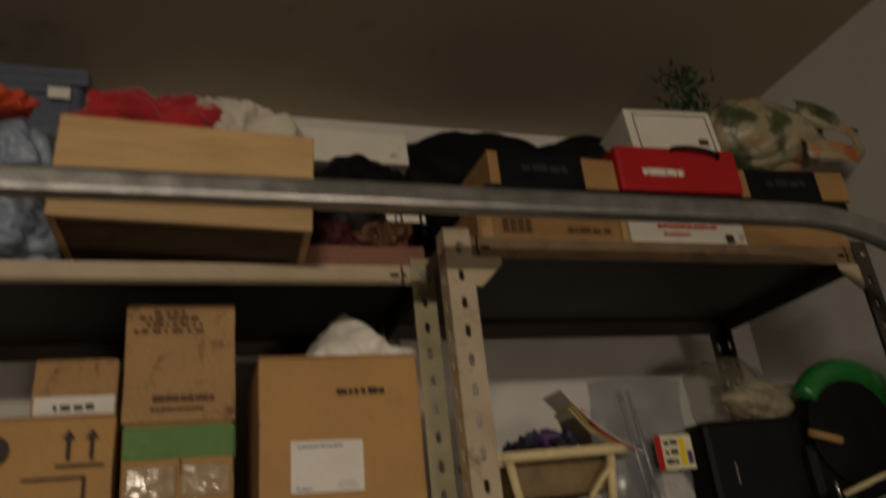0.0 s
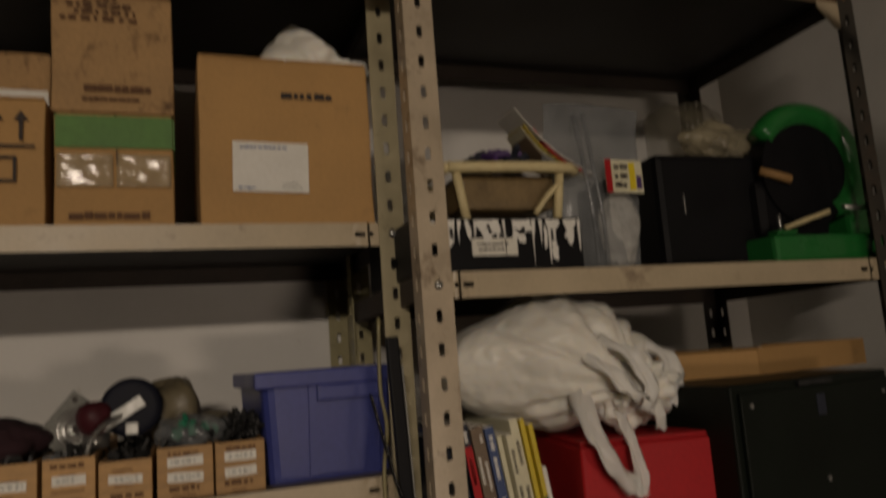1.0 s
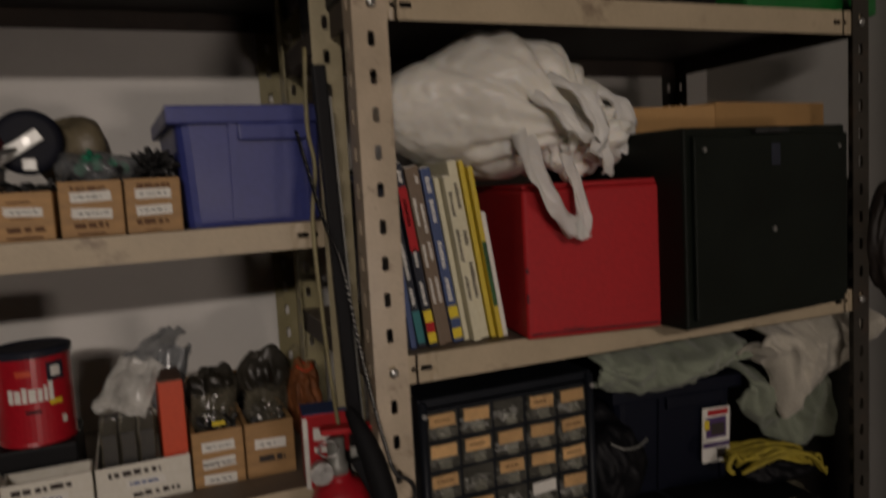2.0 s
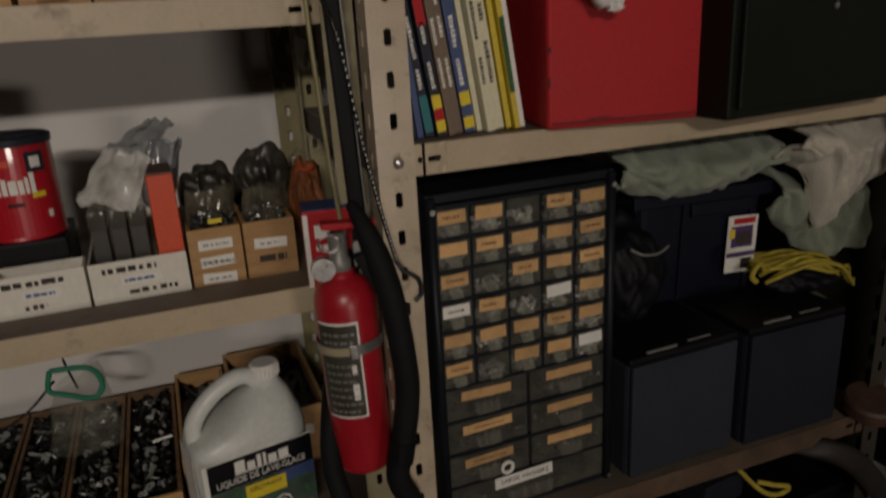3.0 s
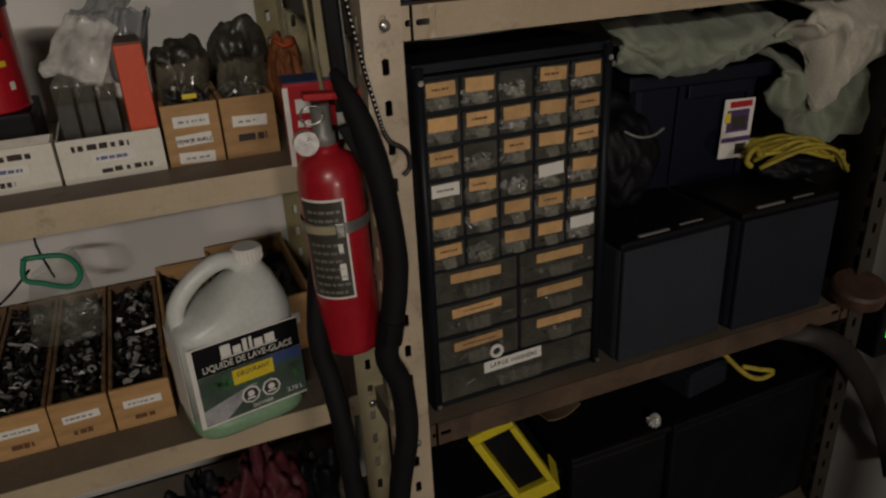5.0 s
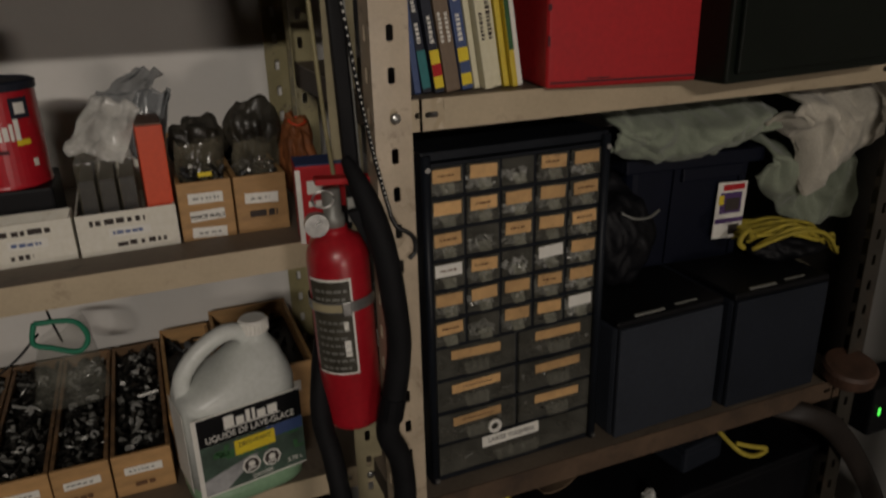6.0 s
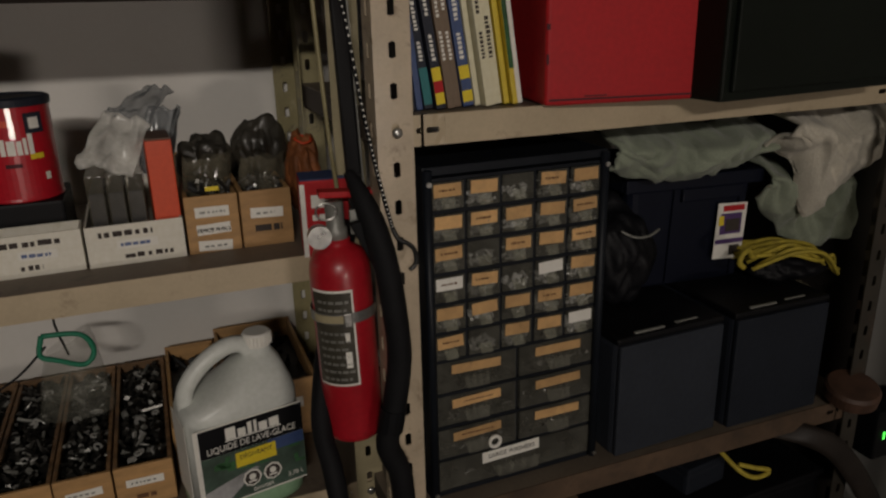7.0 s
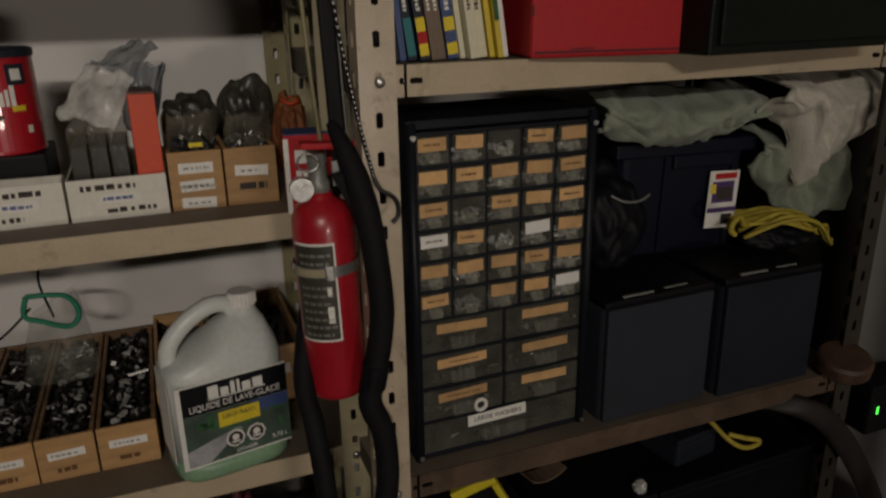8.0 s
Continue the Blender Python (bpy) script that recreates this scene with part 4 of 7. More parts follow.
# ---- right unit, board A ----
pb = thing("paint_spattered_box", 0.125, 0.035, RA, "black box spattered with white paint", "box")
part("body", boxes((-0.145, 0.130, 0, 0.26, 0, 0.083), bevel=0.004), "black", pb)
def paint_run(x0, x1, top, seed, streak):
    """One run of dried paint: a ragged blot along the top edge with thin runs below it."""
    rr = random.Random(seed)
    bm = bmesh.new()
    n = max(3, int((x1 - x0) / 0.0012))
    runs = [(rr.uniform(x0, x1), rr.uniform(0.4, 1.0) * streak, rr.uniform(0.0009, 0.0022)) for _ in range(max(1, n // 7))]
    up, low = [], []
    for i in range(n + 1):
        u = i / n
        x = x0 + (x1 - x0) * u
        ln = 0.020 * math.sin(math.pi * u) ** 0.5 * (0.55 + 0.9 * abs(noise.noise(Vector((x * 90, seed, 0)))))
        for (rx, rl, rw) in runs:
            ln = max(ln, rl * math.exp(-((x - rx) / rw) ** 4))
        up.append(bm.verts.new((x, -0.0011, top - 0.001 - 0.003 * abs(noise.noise(Vector((x * 160, seed, 4)))))))
        low.append(bm.verts.new((x, -0.0011, top - 0.005 - ln)))
    for i in range(n):
        bm.faces.new((up[i], up[i + 1], low[i + 1], low[i]))
    return solid(part("paint_run", bm, "paper", pb, "dried white paint"), 0.0006)


for (a, b, st, sd) in ((-0.142, -0.136, 0.05, 1), (-0.130, -0.080, 0.030, 2), (-0.076, -0.070, 0.045, 3), (-0.064, -0.058, 0.02, 4), (-0.050, -0.010, 0.032, 5), (-0.004, 0.0, 0.055, 6), (0.012, 0.042, 0.030, 7),
                       (0.044, 0.050, 0.07, 8), (0.056, 0.062, 0.060, 9), (0.068, 0.092, 0.074, 10), (0.098, 0.120, 0.030, 11), (0.122, 0.127, 0.06, 12)):
    paint_run(a, b, 0.081, sd, st)
for k, (bx, bz, bw, bh) in enumerate(((-0.108, 0.060, 0.018, 0.013), (-0.092, 0.048, 0.008, 0.009), (-0.030, 0.058, 0.007, 0.016), (-0.018, 0.066, 0.012, 0.008), (0.024, 0.055, 0.010, 0.012), (0.032, 0.066, 0.013, 0.008), (0.080, 0.030, 0.006, 0.014), (0.108, 0.056, 0.007, 0.015), (-0.058, 0.062, 0.004, 0.010), (0.066, 0.052, 0.003, 0.018))):
    bm = bmesh.new()
    vs = []
    for i in range(22):
        a = 6.28318 * i / 22
        q = 1 + 0.7 * noise.noise(Vector((2.2 * math.cos(a), 2.2 * math.sin(a), k * 3.1)))
        vs.append(bm.verts.new((bx + bw * q * math.cos(a), -0.0016, min(0.081, bz + bh * q * math.sin(a)))))
    bm.faces.new(vs)
    solid(part("paint_blot", bm, "paper", pb), 0.0006)
plate(pb, "sticker", -0.055, 0.018, 0.026, 0.052, "whitecard", y=-0.0008)
part("printing", bars(-0.048, 0.01, -0.0022, 0.031, 0.047, 2, 3, 0.4), "ink", pb)

tb = thing("cream_tray", 0.157, 0.06, RA + 0.084, "cream wooden tray on short splayed legs", "tray")
bm = bmesh.new()
pts = [(-0.105, 0, 0.082), (0.10, 0, 0.084), (0.112, 0.08, 0.084), (0.10, 0.16, 0.084), (-0.10, 0.16, 0.084), (-0.113, 0.08, 0.084), (-0.105, 0, 0.082)]
tube(bm, smooth_path(pts, 4), 0.009, 8)
part("rim", bm, "cream", tb, smooth=True)
for (a, b) in ((-0.092, 0.005), (0.086, 0.005), (-0.09, 0.15), (0.09, 0.15)):
    bm = bmesh.new()
    tube(bm, [(a * 0.86, b, 0.0), (a, b, 0.08)], 0.0075, 8)
    part("leg", bm, "cream", tb, smooth=True)
bm = bmesh.new()
box(bm, -0.085, 0.085, 0.02, 0.15, 0.02, 0.078, bevel=0.012)
part("pan", bm, "panbrown", tb, "brown stained pan")
bm = bmesh.new()
tube(bm, smooth_path([(0.04, 0.012, 0.012), (0.06, 0.0, 0.04), (0.085, 0.0, 0.062)], 4), 0.005, 6)
part("brace", bm, "cream", tb, smooth=True)
db_ = thing("dark_bundle", 0.158, 0.14, RA + 0.172, "dark purple bits of hardware heaped in a tray", "clutter")
bm = bmesh.new()
heap(bm, -0.048, 0.048, -0.04, 0.04, 0.016, 70, 0.020, 33)
part("hardware", bm, "darkcover", db_)["kind"] = "stuff"
bm = bmesh.new()
heap(bm, -0.030, 0.046, -0.04, 0.02, 0.026, 14, 0.019, 34)
part("purple_bit", bm, "purple", db_)["kind"] = "stuff"
mg = thing("magazine", 0.243, 0.085, RA + 0.212, "thin magazine with a red and cream cover, leaning in the tray", "magazine", ry=39)
for k, mt in enumerate(("paper", "red", "yellowcover", "creamcover", "browncover")):
    bm = bmesh.new()
    prev = None
    hw = (0.088, 0.060, 0.066, 0.070, 0.058)[k]
    for i in range(13):
        u = i / 12
        x = (-hw + 2 * hw * u) + (0.018 if k == 1 else 0.004 * k)
        z = -0.0042 * k - 0.012 * math.sin(math.pi * u) + 0.002 * k * u + 0.004
        row = [bm.verts.new((x, -0.012 + 0.004 * k, z)), bm.verts.new((x, 0.06, z + 0.004 * math.sin(3 * u + k)))]
        if prev:
            bm.faces.new((prev[0], row[0], row[1], prev[1]))
        prev = row
    solid(part("cover" if k == 1 else "page", bm, mt, mg), 0.0022 if k == 1 else 0.0012)

zb = thing("zip_bag", 0.325, 0.09, RA, "large clear zip bag standing upright with a price label", "bag", rz=4)
bm = bmesh.new()
rnd = random.Random(8)
g = []
for j in range(15):
    row = []
    for i in range(11):
        u, v = i / 10, j / 14
        x = -0.095 - 0.035 * v * (1 - 0.8 * v) + u * (0.17 + 0.02 * v) + 0.012 * v
        row.append((x, 0.004 * math.sin(u * 9 + v * 3) + 0.012 * noise.noise(Vector((u * 4, v * 4, 3))), v * 0.29 - 0.015 * v * abs(u - 0.5)))
    g.append(row)
fr = [[bm.verts.new((x, y - 0.022 * math.sin(math.pi * i / 10) * (1 - j / 15), z)) for i, (x, y, z) in enumerate(r)] for j, r in enumerate(g)]
bk = [[bm.verts.new((x, y + 0.030 * math.sin(math.pi * i / 10) * (1 - j / 15) + 0.002, z)) for i, (x, y, z) in enumerate(r)] for j, r in enumerate(g)]
for s in (fr, bk):
    for j in range(14):
        for i in range(10):
            bm.faces.new((s[j][i], s[j][i + 1], s[j + 1][i + 1], s[j + 1][i]))
part("film", bm, "film", zb, smooth=True)
bm = bmesh.new()
crumple(bm, (0.036, 0.0, 0.075), (0.042, 0.014, 0.072), 5, amp=0.25, fold=0.08, sub=4, floor_z=0.004)
part("powder", bm, "milkfilm", zb, "pale grey powder", smooth=True)
p = plate(zb, "price_label", -0.003, 0.071, 0.129, 0.184, "creamcover", y=-0.030, label="cream label with a red edge")
part("label_edge", boxes((-0.003, 0.009, -0.0314, -0.0307, 0.129, 0.184)), "red", p)
part("printing", bars(0.013, 0.042, -0.0314, 0.134, 0.180, 3, 4, 0.55), "ink", p)
part("label_patch", boxes((0.044, 0.056, -0.0314, -0.0307, 0.134, 0.180)), "yellowprint", p)
part("label_patch", boxes((0.058, 0.068, -0.0314, -0.0307, 0.136, 0.158)), "purple", p)
for sx_ in (-0.030, -0.012):
    bm = bmesh.new()
    tube(bm, smooth_path([(sx_, -0.026, 0.012), (sx_ - 0.004, -0.030, 0.09), (sx_ - 0.010, -0.026, 0.17), (sx_ - 0.012, -0.014, 0.262)], 6), 0.0036, 6)
    part("seam", bm, "film", zb, "bright folded seam", smooth=True)
hz = thing("hazy_bag", 0.648, 0.20, RA + 0.212, "crumpled dusty brown-tinted plastic bag on a black case", "bag")
bm = bmesh.new()
crumple(bm, (-0.02, 0.03, 0.07), (0.088, 0.075, 0.085), 41, amp=0.4, freq=1.5, fold=0.12, fold_freq=2.6, floor_z=0.0)
part("film", bm, "hazefilm", hz, smooth=True)
bm = bmesh.new()
crumple(bm, (0.0, -0.045, 0.036), (0.090, 0.04, 0.040), 43, amp=0.45, freq=1.7, fold=0.14, fold_freq=3.5, floor_z=-0.002)
part("loose_end", bm, "milkyolive", hz, "shiny clear end of the bag", smooth=True)
bc = thing("black_case", 0.555, 0.10, RA, "tall black tool case with a thin bright edge", "case", rz=-2)
part("body", boxes((-0.10, 0.115, 0, 0.30, 0, 0.21), bevel=0.012), "black", bc)
part("latch", boxes((-0.052, -0.050, -0.003, 0.0, 0.10, 0.135), bevel=0.0005), "steel", bc, "bright latch edge")

gm = thing("cutoff_machine", 0.775, 0.03, RA, "green cast bench machine with a round guard and steel rods", "machine")
part("base", boxes((-0.150, 0.140, 0, 0.26, 0.0, 0.050), bevel=0.009), "green", gm)
part("step", boxes((-0.145, -0.10, -0.004, 0.02, 0.050, 0.056), bevel=0.002), "green", gm)
bm = bmesh.new()
tube(bm, [(0.000 + 0.112 * math.cos(a), 0.06, 0.180 + 0.106 * math.sin(a)) for a in [radians(-58 + 205 * k / 28) for k in range(29)]], 0.027, 12,
     radii=[0.036 - 0.014 * k / 28 for k in range(29)])
part("guard", bm, "green", gm, smooth=True)
part("arm", boxes((0.060, 0.125, 0.03, 0.09, 0.051, 0.12), bevel=0.01), "green", gm)
bm = bmesh.new()
disc(bm, (-0.012, 0.045, 0.172), 0.100, 0.06, "y", 36)
part("housing", bm, "black", gm)
bm = bmesh.new()
box(bm, -0.13, 0.04, 0.05, 0.22, 0.052, 0.16, bevel=0.02)
part("motor", bm, "black", gm)
bm = bmesh.new()
tube(bm, [(-0.105, 0.02, 0.064), (-0.02, 0.0, 0.090)], 0.0045, 8)
part("rod", bm, "cream", gm, smooth=True)
bm = bmesh.new()
tube(bm, [(-0.125, 0.01, 0.052), (-0.130, 0.005, 0.085)], 0.003, 8)
part("pin", bm, "steel", gm, smooth=True)
bm = bmesh.new()
tube(bm, [(-0.115, 0.05, 0.175), (-0.065, 0.03, 0.155)], 0.008, 8)
part("grip", bm, "tan", gm, smooth=True)
bm = bmesh.new()
tube(bm, [(0.015, 0.0, 0.098), (0.075, 0.0, 0.096)], 0.004, 8)
part("rod", bm, "steel", gm, smooth=True)

# ---- left unit, board B ----
tote("blue_tote", -0.226, -0.022, 0.165, 0.30, LB, 0.160, "blue", "blue plastic storage tote without a lid", rz=2.0)
k = 0
for (a, b) in ((-0.291, -0.224), (-0.367, -0.294), (-0.439, -0.373), (-0.506, -0.443), (-0.577, -0.511), (-0.65, -0.58)):
    wb_ = wood_bin(a, b, 0.15 + 0.004 * (k % 2), 0.36, LB, 0.070 - 0.010 * (k % 3 == 2), "small pine bin with paper strips, filled with odd hardware", "hardware bins on the upper shelf", fill="darkmetal", count=70, size=0.016, tags=2 if k < 2 else 1, seed=50 + k, lift=0.9)
    part("stencil", bars(-0.024, 0.024, -0.0012, 0.010, 0.020, 1, 60 + k, 0.7, 0.3), "inkbrown", wb_)
    part("stencil", bars(-0.024, 0.024, -0.0012, 0.056, 0.066, 1, 70 + k, 0.6, 0.25), "inkbrown", wb_) if k in (0, 1, 3) else None
    for zz in (0.003, 0.027, 0.047):
        rr_ = random.Random(500 + k * 7 + int(zz * 1000))
        half = rr_.uniform(0.010, 0.022)
        part("burn_mark", boxes((-half, half * rr_.uniform(0.4, 1.0), -0.0008, -0.0001, zz, zz + rr_.uniform(0.0012, 0.003))), "inkbrown", wb_)
    k += 1


def caster(x, y, z, label, r=0.045, rz=0, lean=0.0):
    t = thing("caster", x, y, z, label, "wheel", rz=rz, ry=lean)
    bm = bmesh.new()
    lathe(bm, [(r * 0.72, -0.013), (r * 0.95, -0.012), (r, -0.007), (r, 0.007), (r * 0.95, 0.012), (r * 0.72, 0.013)], seg=36)
    bmesh.ops.rotate(bm, verts=bm.verts, cent=(0, 0, 0), matrix=Matrix.Rotation(math.pi / 2, 3, "X"))
    bmesh.ops.translate(bm, verts=bm.verts, vec=(0, 0, r))
    w = part("tyre", bm, "navyrubber", t, smooth=True)
    bm = bmesh.new()
    disc(bm, (0, -0.012, r), r * 0.6, 0.024, "y", 28)
    part("hub", bm, "navyrubber", w)
    bm = bmesh.new()
    box(bm, -0.0085, 0.0085, -0.020, -0.017, -0.012, r * 1.45, bevel=0.0012)
    bmesh.ops.rotate(bm, verts=bm.verts, cent=(0, 0, r), matrix=Matrix.Rotation(radians(58), 3, "Y"))
    part("fork", bm, "zinc", t, "zinc plated fork")
    bm = bmesh.new()
    disc(bm, (0, -0.0225, r), 0.0055, 0.004, "y", 10)
    part("axle_nut", bm, "steel", t)
    part("bracket", boxes((-0.008, 0.010, -0.019, -0.016, r * 0.12, r * 0.5), bevel=0.002), "zinc", t, "zinc plated bracket")
    return t


caster(-0.403, 0.245, LB + 0.083, "navy rubber caster wheel with a zinc fork, lying in a bin", 0.043)
pt = thing("caster_plate", -0.497, 0.23, LB + 0.072, "square zinc swivel plate of a caster, propped on its corner", "hardware", rz=10, rx=-12, ry=40)
part("plate", boxes((-0.040, 0.040, 0, 0.004, 0.0, 0.080), bevel=0.0015), "grey", pt)
for r, y in ((0.030, -0.004), (0.022, -0.008), (0.012, -0.011)):
    bm = bmesh.new()
    lathe(bm, [(r, 0), (r, 0.003), (r - 0.003, 0.0045), (r - 0.005, 0.002)], seg=28)
    bmesh.ops.rotate(bm, verts=bm.verts, cent=(0, 0, 0), matrix=Matrix.Rotation(math.pi / 2, 3, "X"))
    bmesh.ops.translate(bm, verts=bm.verts, vec=(0, 0.001 + y * 0.3, 0.04))
    part("ring", bm, "steel", pt, smooth=True)
for dx, dz in ((-0.03, 0.01), (0.03, 0.01), (-0.03, 0.07), (0.03, 0.07)):
    bm = bmesh.new()
    disc(bm, (dx, -0.0008, dz), 0.004, 0.001, "y", 12)
    part("hole", bm, "ink", pt)
kn = thing("glazed_finial", -0.452, 0.235, LB + 0.075, "dark red glazed knob with a steel collar", "knob")
bm = bmesh.new()
lathe(bm, [(0.010, 0.0), (0.012, 0.018), (0.017, 0.020), (0.024, 0.034), (0.025, 0.046), (0.020, 0.058), (0.008, 0.064)], seg=24)
part("knob", bm, "maroon", kn, smooth=True)
bm = bmesh.new()
lathe(bm, [(0.019, 0.0), (0.020, 0.012), (0.014, 0.020)], seg=24)
part("collar", bm, "steel", kn, smooth=True)
hk = thing("coat_hook", -0.445, 0.20, LB + 0.062, "bent steel hook hanging over a bin", "hook")
bm = bmesh.new()
tube(bm, smooth_path([(0.03, 0.03, 0.055), (0.012, 0.0, 0.047), (-0.004, -0.012, 0.03), (-0.012, -0.02, 0.008), (-0.016, -0.03, -0.004)], 5), 0.004, 8)
part("hook", bm, "steel", hk, smooth=True)
gy = thing("olive_bag", -0.352, 0.31, LB + 0.066, "limp olive-brown bag of parts slumped in the bins", "bag")
bm = bmesh.new()
crumple(bm, (0.0, 0.0, 0.045), (0.050, 0.06, 0.058), 44, amp=0.30, freq=1.4, fold=0.07, fold_freq=2.4, floor_z=0.0)
part("body", bm, "olivebag", gy, smooth=True)
bm = bmesh.new()
crumple(bm, (0.075, 0.01, 0.016), (0.065, 0.05, 0.024), 45, amp=0.35, freq=1.6, fold=0.10, fold_freq=2.6, floor_z=0.0)
part("loose_end", bm, "olivebag", gy, smooth=True)
nt_ = thing("net_bag", -0.325, 0.21, LB + 0.066, "clear bag of green-tagged fittings in a bin", "bag")
bm = bmesh.new()
crumple(bm, (0, 0, 0.017), (0.048, 0.05, 0.028), 46, amp=0.4, freq=2, fold=0.12, fold_freq=3, floor_z=0.0)
part("film", bm, "film", nt_, smooth=True)
bm = bmesh.new()
heap(bm, -0.036, 0.036, -0.03, 0.03, 0.014, 60, 0.011, 47)
part("fittings", bm, "darkmetal", nt_)["kind"] = "stuff"
bm = bmesh.new()
heap(bm, -0.030, 0.036, -0.035, 0.0, 0.024, 12, 0.013, 48)
part("green_tag", bm, "greennet", nt_)["kind"] = "stuff"
bag("dark_fittings", (-0.252, 0.22, LB + 0.085), (0.03, 0.05, 0.022), "darkmetal", "dark metal fittings heaped in a bin", "hardware", 48, floor_z=LB + 0.066, amp=0.8, freq=5, fold=0.2)
bag("dark_rag", (-0.58, 0.24, LB + 0.09), (0.07, 0.07, 0.036), "darkmaroon", "dark maroon rag over the bins", "cloth", 49, floor_z=LB + 0.064, amp=0.4, freq=1.6, fold=0.1, fold_freq=2.6)

# ---- right unit, board B ----
rnd = random.Random(12)
covers = [("darkcover", 0.006, 0.225), ("bluecover", 0.008, 0.235), ("darkcover", 0.011, 0.243), ("darkcover", 0.012, 0.246), ("browncover", 0.009, 0.24), ("browncover", 0.010, 0.242), ("bluecover", 0.014, 0.238),
          ("creamcover", 0.007, 0.225), ("creamcover", 0.011, 0.226), ("creamcover", 0.013, 0.246), ("yellowcover", 0.007, 0.246), ("yellowcover", 0.007, 0.238), ("paper", 0.007, 0.175)]
x = 0.031
for i, (cv, th, hh) in enumerate(covers):
    lean = 8.5 if i > 1 else 6.5
    label = {"darkcover": "black car repair manual", "bluecover": "blue car repair manual", "browncover": "brown paperback manual", "creamcover": "cream paperback manual", "yellowcover": "yellow paperback manual", "paper": "thin white booklet"}[cv]
    bk = thing("manual", x, 0.028 + rnd.uniform(-0.006, 0.008), RB + 0.001, label + ", leaning in a row of books", "book", ry=-lean, group="row of manuals")
    part("cover", boxes((0, th, 0, 0.19, 0, hh), bevel=0.0012), cv, bk)
    part("pages", boxes((0.0012, th - 0.0012, 0.004, 0.188, hh, hh + 0.0006)), "paper", bk)
    if th > 0.0085:
        bm = bmesh.new()
        zz = 0.058
        while zz < hh - 0.02:
            ln = rnd.uniform(0.018, 0.05)
            e = zz
            while e < min(zz + ln, hh - 0.014):
                s = rnd.uniform(0.0025, 0.0045)
                box(bm, th * 0.30, th * rnd.uniform(0.6, 0.72), -0.0008, 0, e, e + s)
                e += s + 0.0016
            zz = e + rnd.uniform(0.008, 0.03)
        part("spine_print", bm, {"creamcover": "ink", "yellowcover": "ink"}.get(cv, "paper"), bk)
    if i in (2, 3, 6):
        part("spine_patch", boxes((0.0004, th - 0.0004, -0.0009, 0, 0.006, 0.05)), "teal" if i == 2 else "yellowprint", bk)
        if i != 2:
            part("spine_patch", boxes((0.0004, th - 0.0004, -0.0018, -0.0009, 0.020, 0.034)), "red" if i == 3 else "bluecover", bk)
    if i == 11:
        part("spine_patch", boxes((0.0004, th - 0.0004, -0.0009, 0, 0.045, 0.135)), "treeprint", bk)
    if i == 3:
        part("spine_band", boxes((0.0004, th - 0.0004, -0.0008, 0, 0.13, 0.215)), "red", bk)
    x += th * 1.12 + 0.0012

rb = thing("red_box", 0.287, -0.032, RB + 0.001, "bright red painted wooden box with scuffed corners", "box", rz=-9)
bm = bmesh.new()
box(bm, -0.101, 0.101, 0, 0.24, 0, 0.200, bevel=0.006, seg=3)
part("body", bm, "red", rb)
for (a, b, c, e) in ((-0.096, 0.098, 0.006, 0.0085), (-0.100, -0.097, 0.05, 0.062), (-0.1005, -0.096, 0.09, 0.097), (-0.05, -0.02, 0.010, 0.0115)):
    part("scuff", boxes((a, b, -0.0009, -0.0003, c, e)), "maroon", rb)
bm = bmesh.new()
box(bm, -0.099, 0.099, 0.004, 0.236, 0.2005, 0.2065, bevel=0.002)
part("lid", bm, "red", rb)

bs = thing("steel_cabinet", 0.535, -0.085, RB + 0.001, "small black steel cabinet with a hinged door, overhanging the shelf", "cabinet", rz=5.5)
part("body", boxes((-0.150, 0.185, 0.004, 0.36, 0, 0.270), bevel=0.004), "blackpaint", bs)
part("door", boxes((-0.138, 0.182, -0.003, 0.0035, 0.012, 0.258), bevel=0.003), "blackpaint", bs)
for (a, b) in ((-0.120, 0.240), (0.160, 0.238)):
    bm = bmesh.new()
    disc(bm, (a, -0.0055, b), 0.0035, 0.0025, "y", 10)
    part("screw", bm, "steel", bs)
bm = bmesh.new()
disc(bm, (0.015, -0.0055, 0.125), 0.004, 0.0025, "y", 12)
part("lock", bm, "steel", bs)
part("badge", boxes((0.012, 0.030, -0.0036, -0.003, 0.215, 0.245)), "darkcover", bs)
part("hinge", boxes((-0.02, 0.05, -0.004, 0.004, 0.260, 0.267), bevel=0.001), "darkmetal", bs)
for (a, b, c, e) in ((0.40, 0.575, -14.0, 0.042), (0.570, 0.86, 9.0, 0.046)):
    cl = thing("cardboard_tray", (a + b) / 2, 0.068, RB + 0.2725, "flattened brown cardboard tray on a steel cabinet", "box", rz=c, group="cardboard trays")
    w = b - a
    part("front_flap", boxes((-w / 2, w / 2, 0, 0.004, 0, e), bevel=0.001), "card", cl)
    part("side_flap", boxes((-w / 2, -w / 2 + 0.004, 0.004, 0.22, 0, e), bevel=0.001), "card", cl)
    part("side_flap", boxes((w / 2 - 0.004, w / 2, 0.004, 0.22, 0, e), bevel=0.001), "card", cl)
    part("panel", boxes((-w / 2 + 0.004, w / 2 - 0.004, 0.004, 0.22, 0.0, 0.004)), "card", cl)

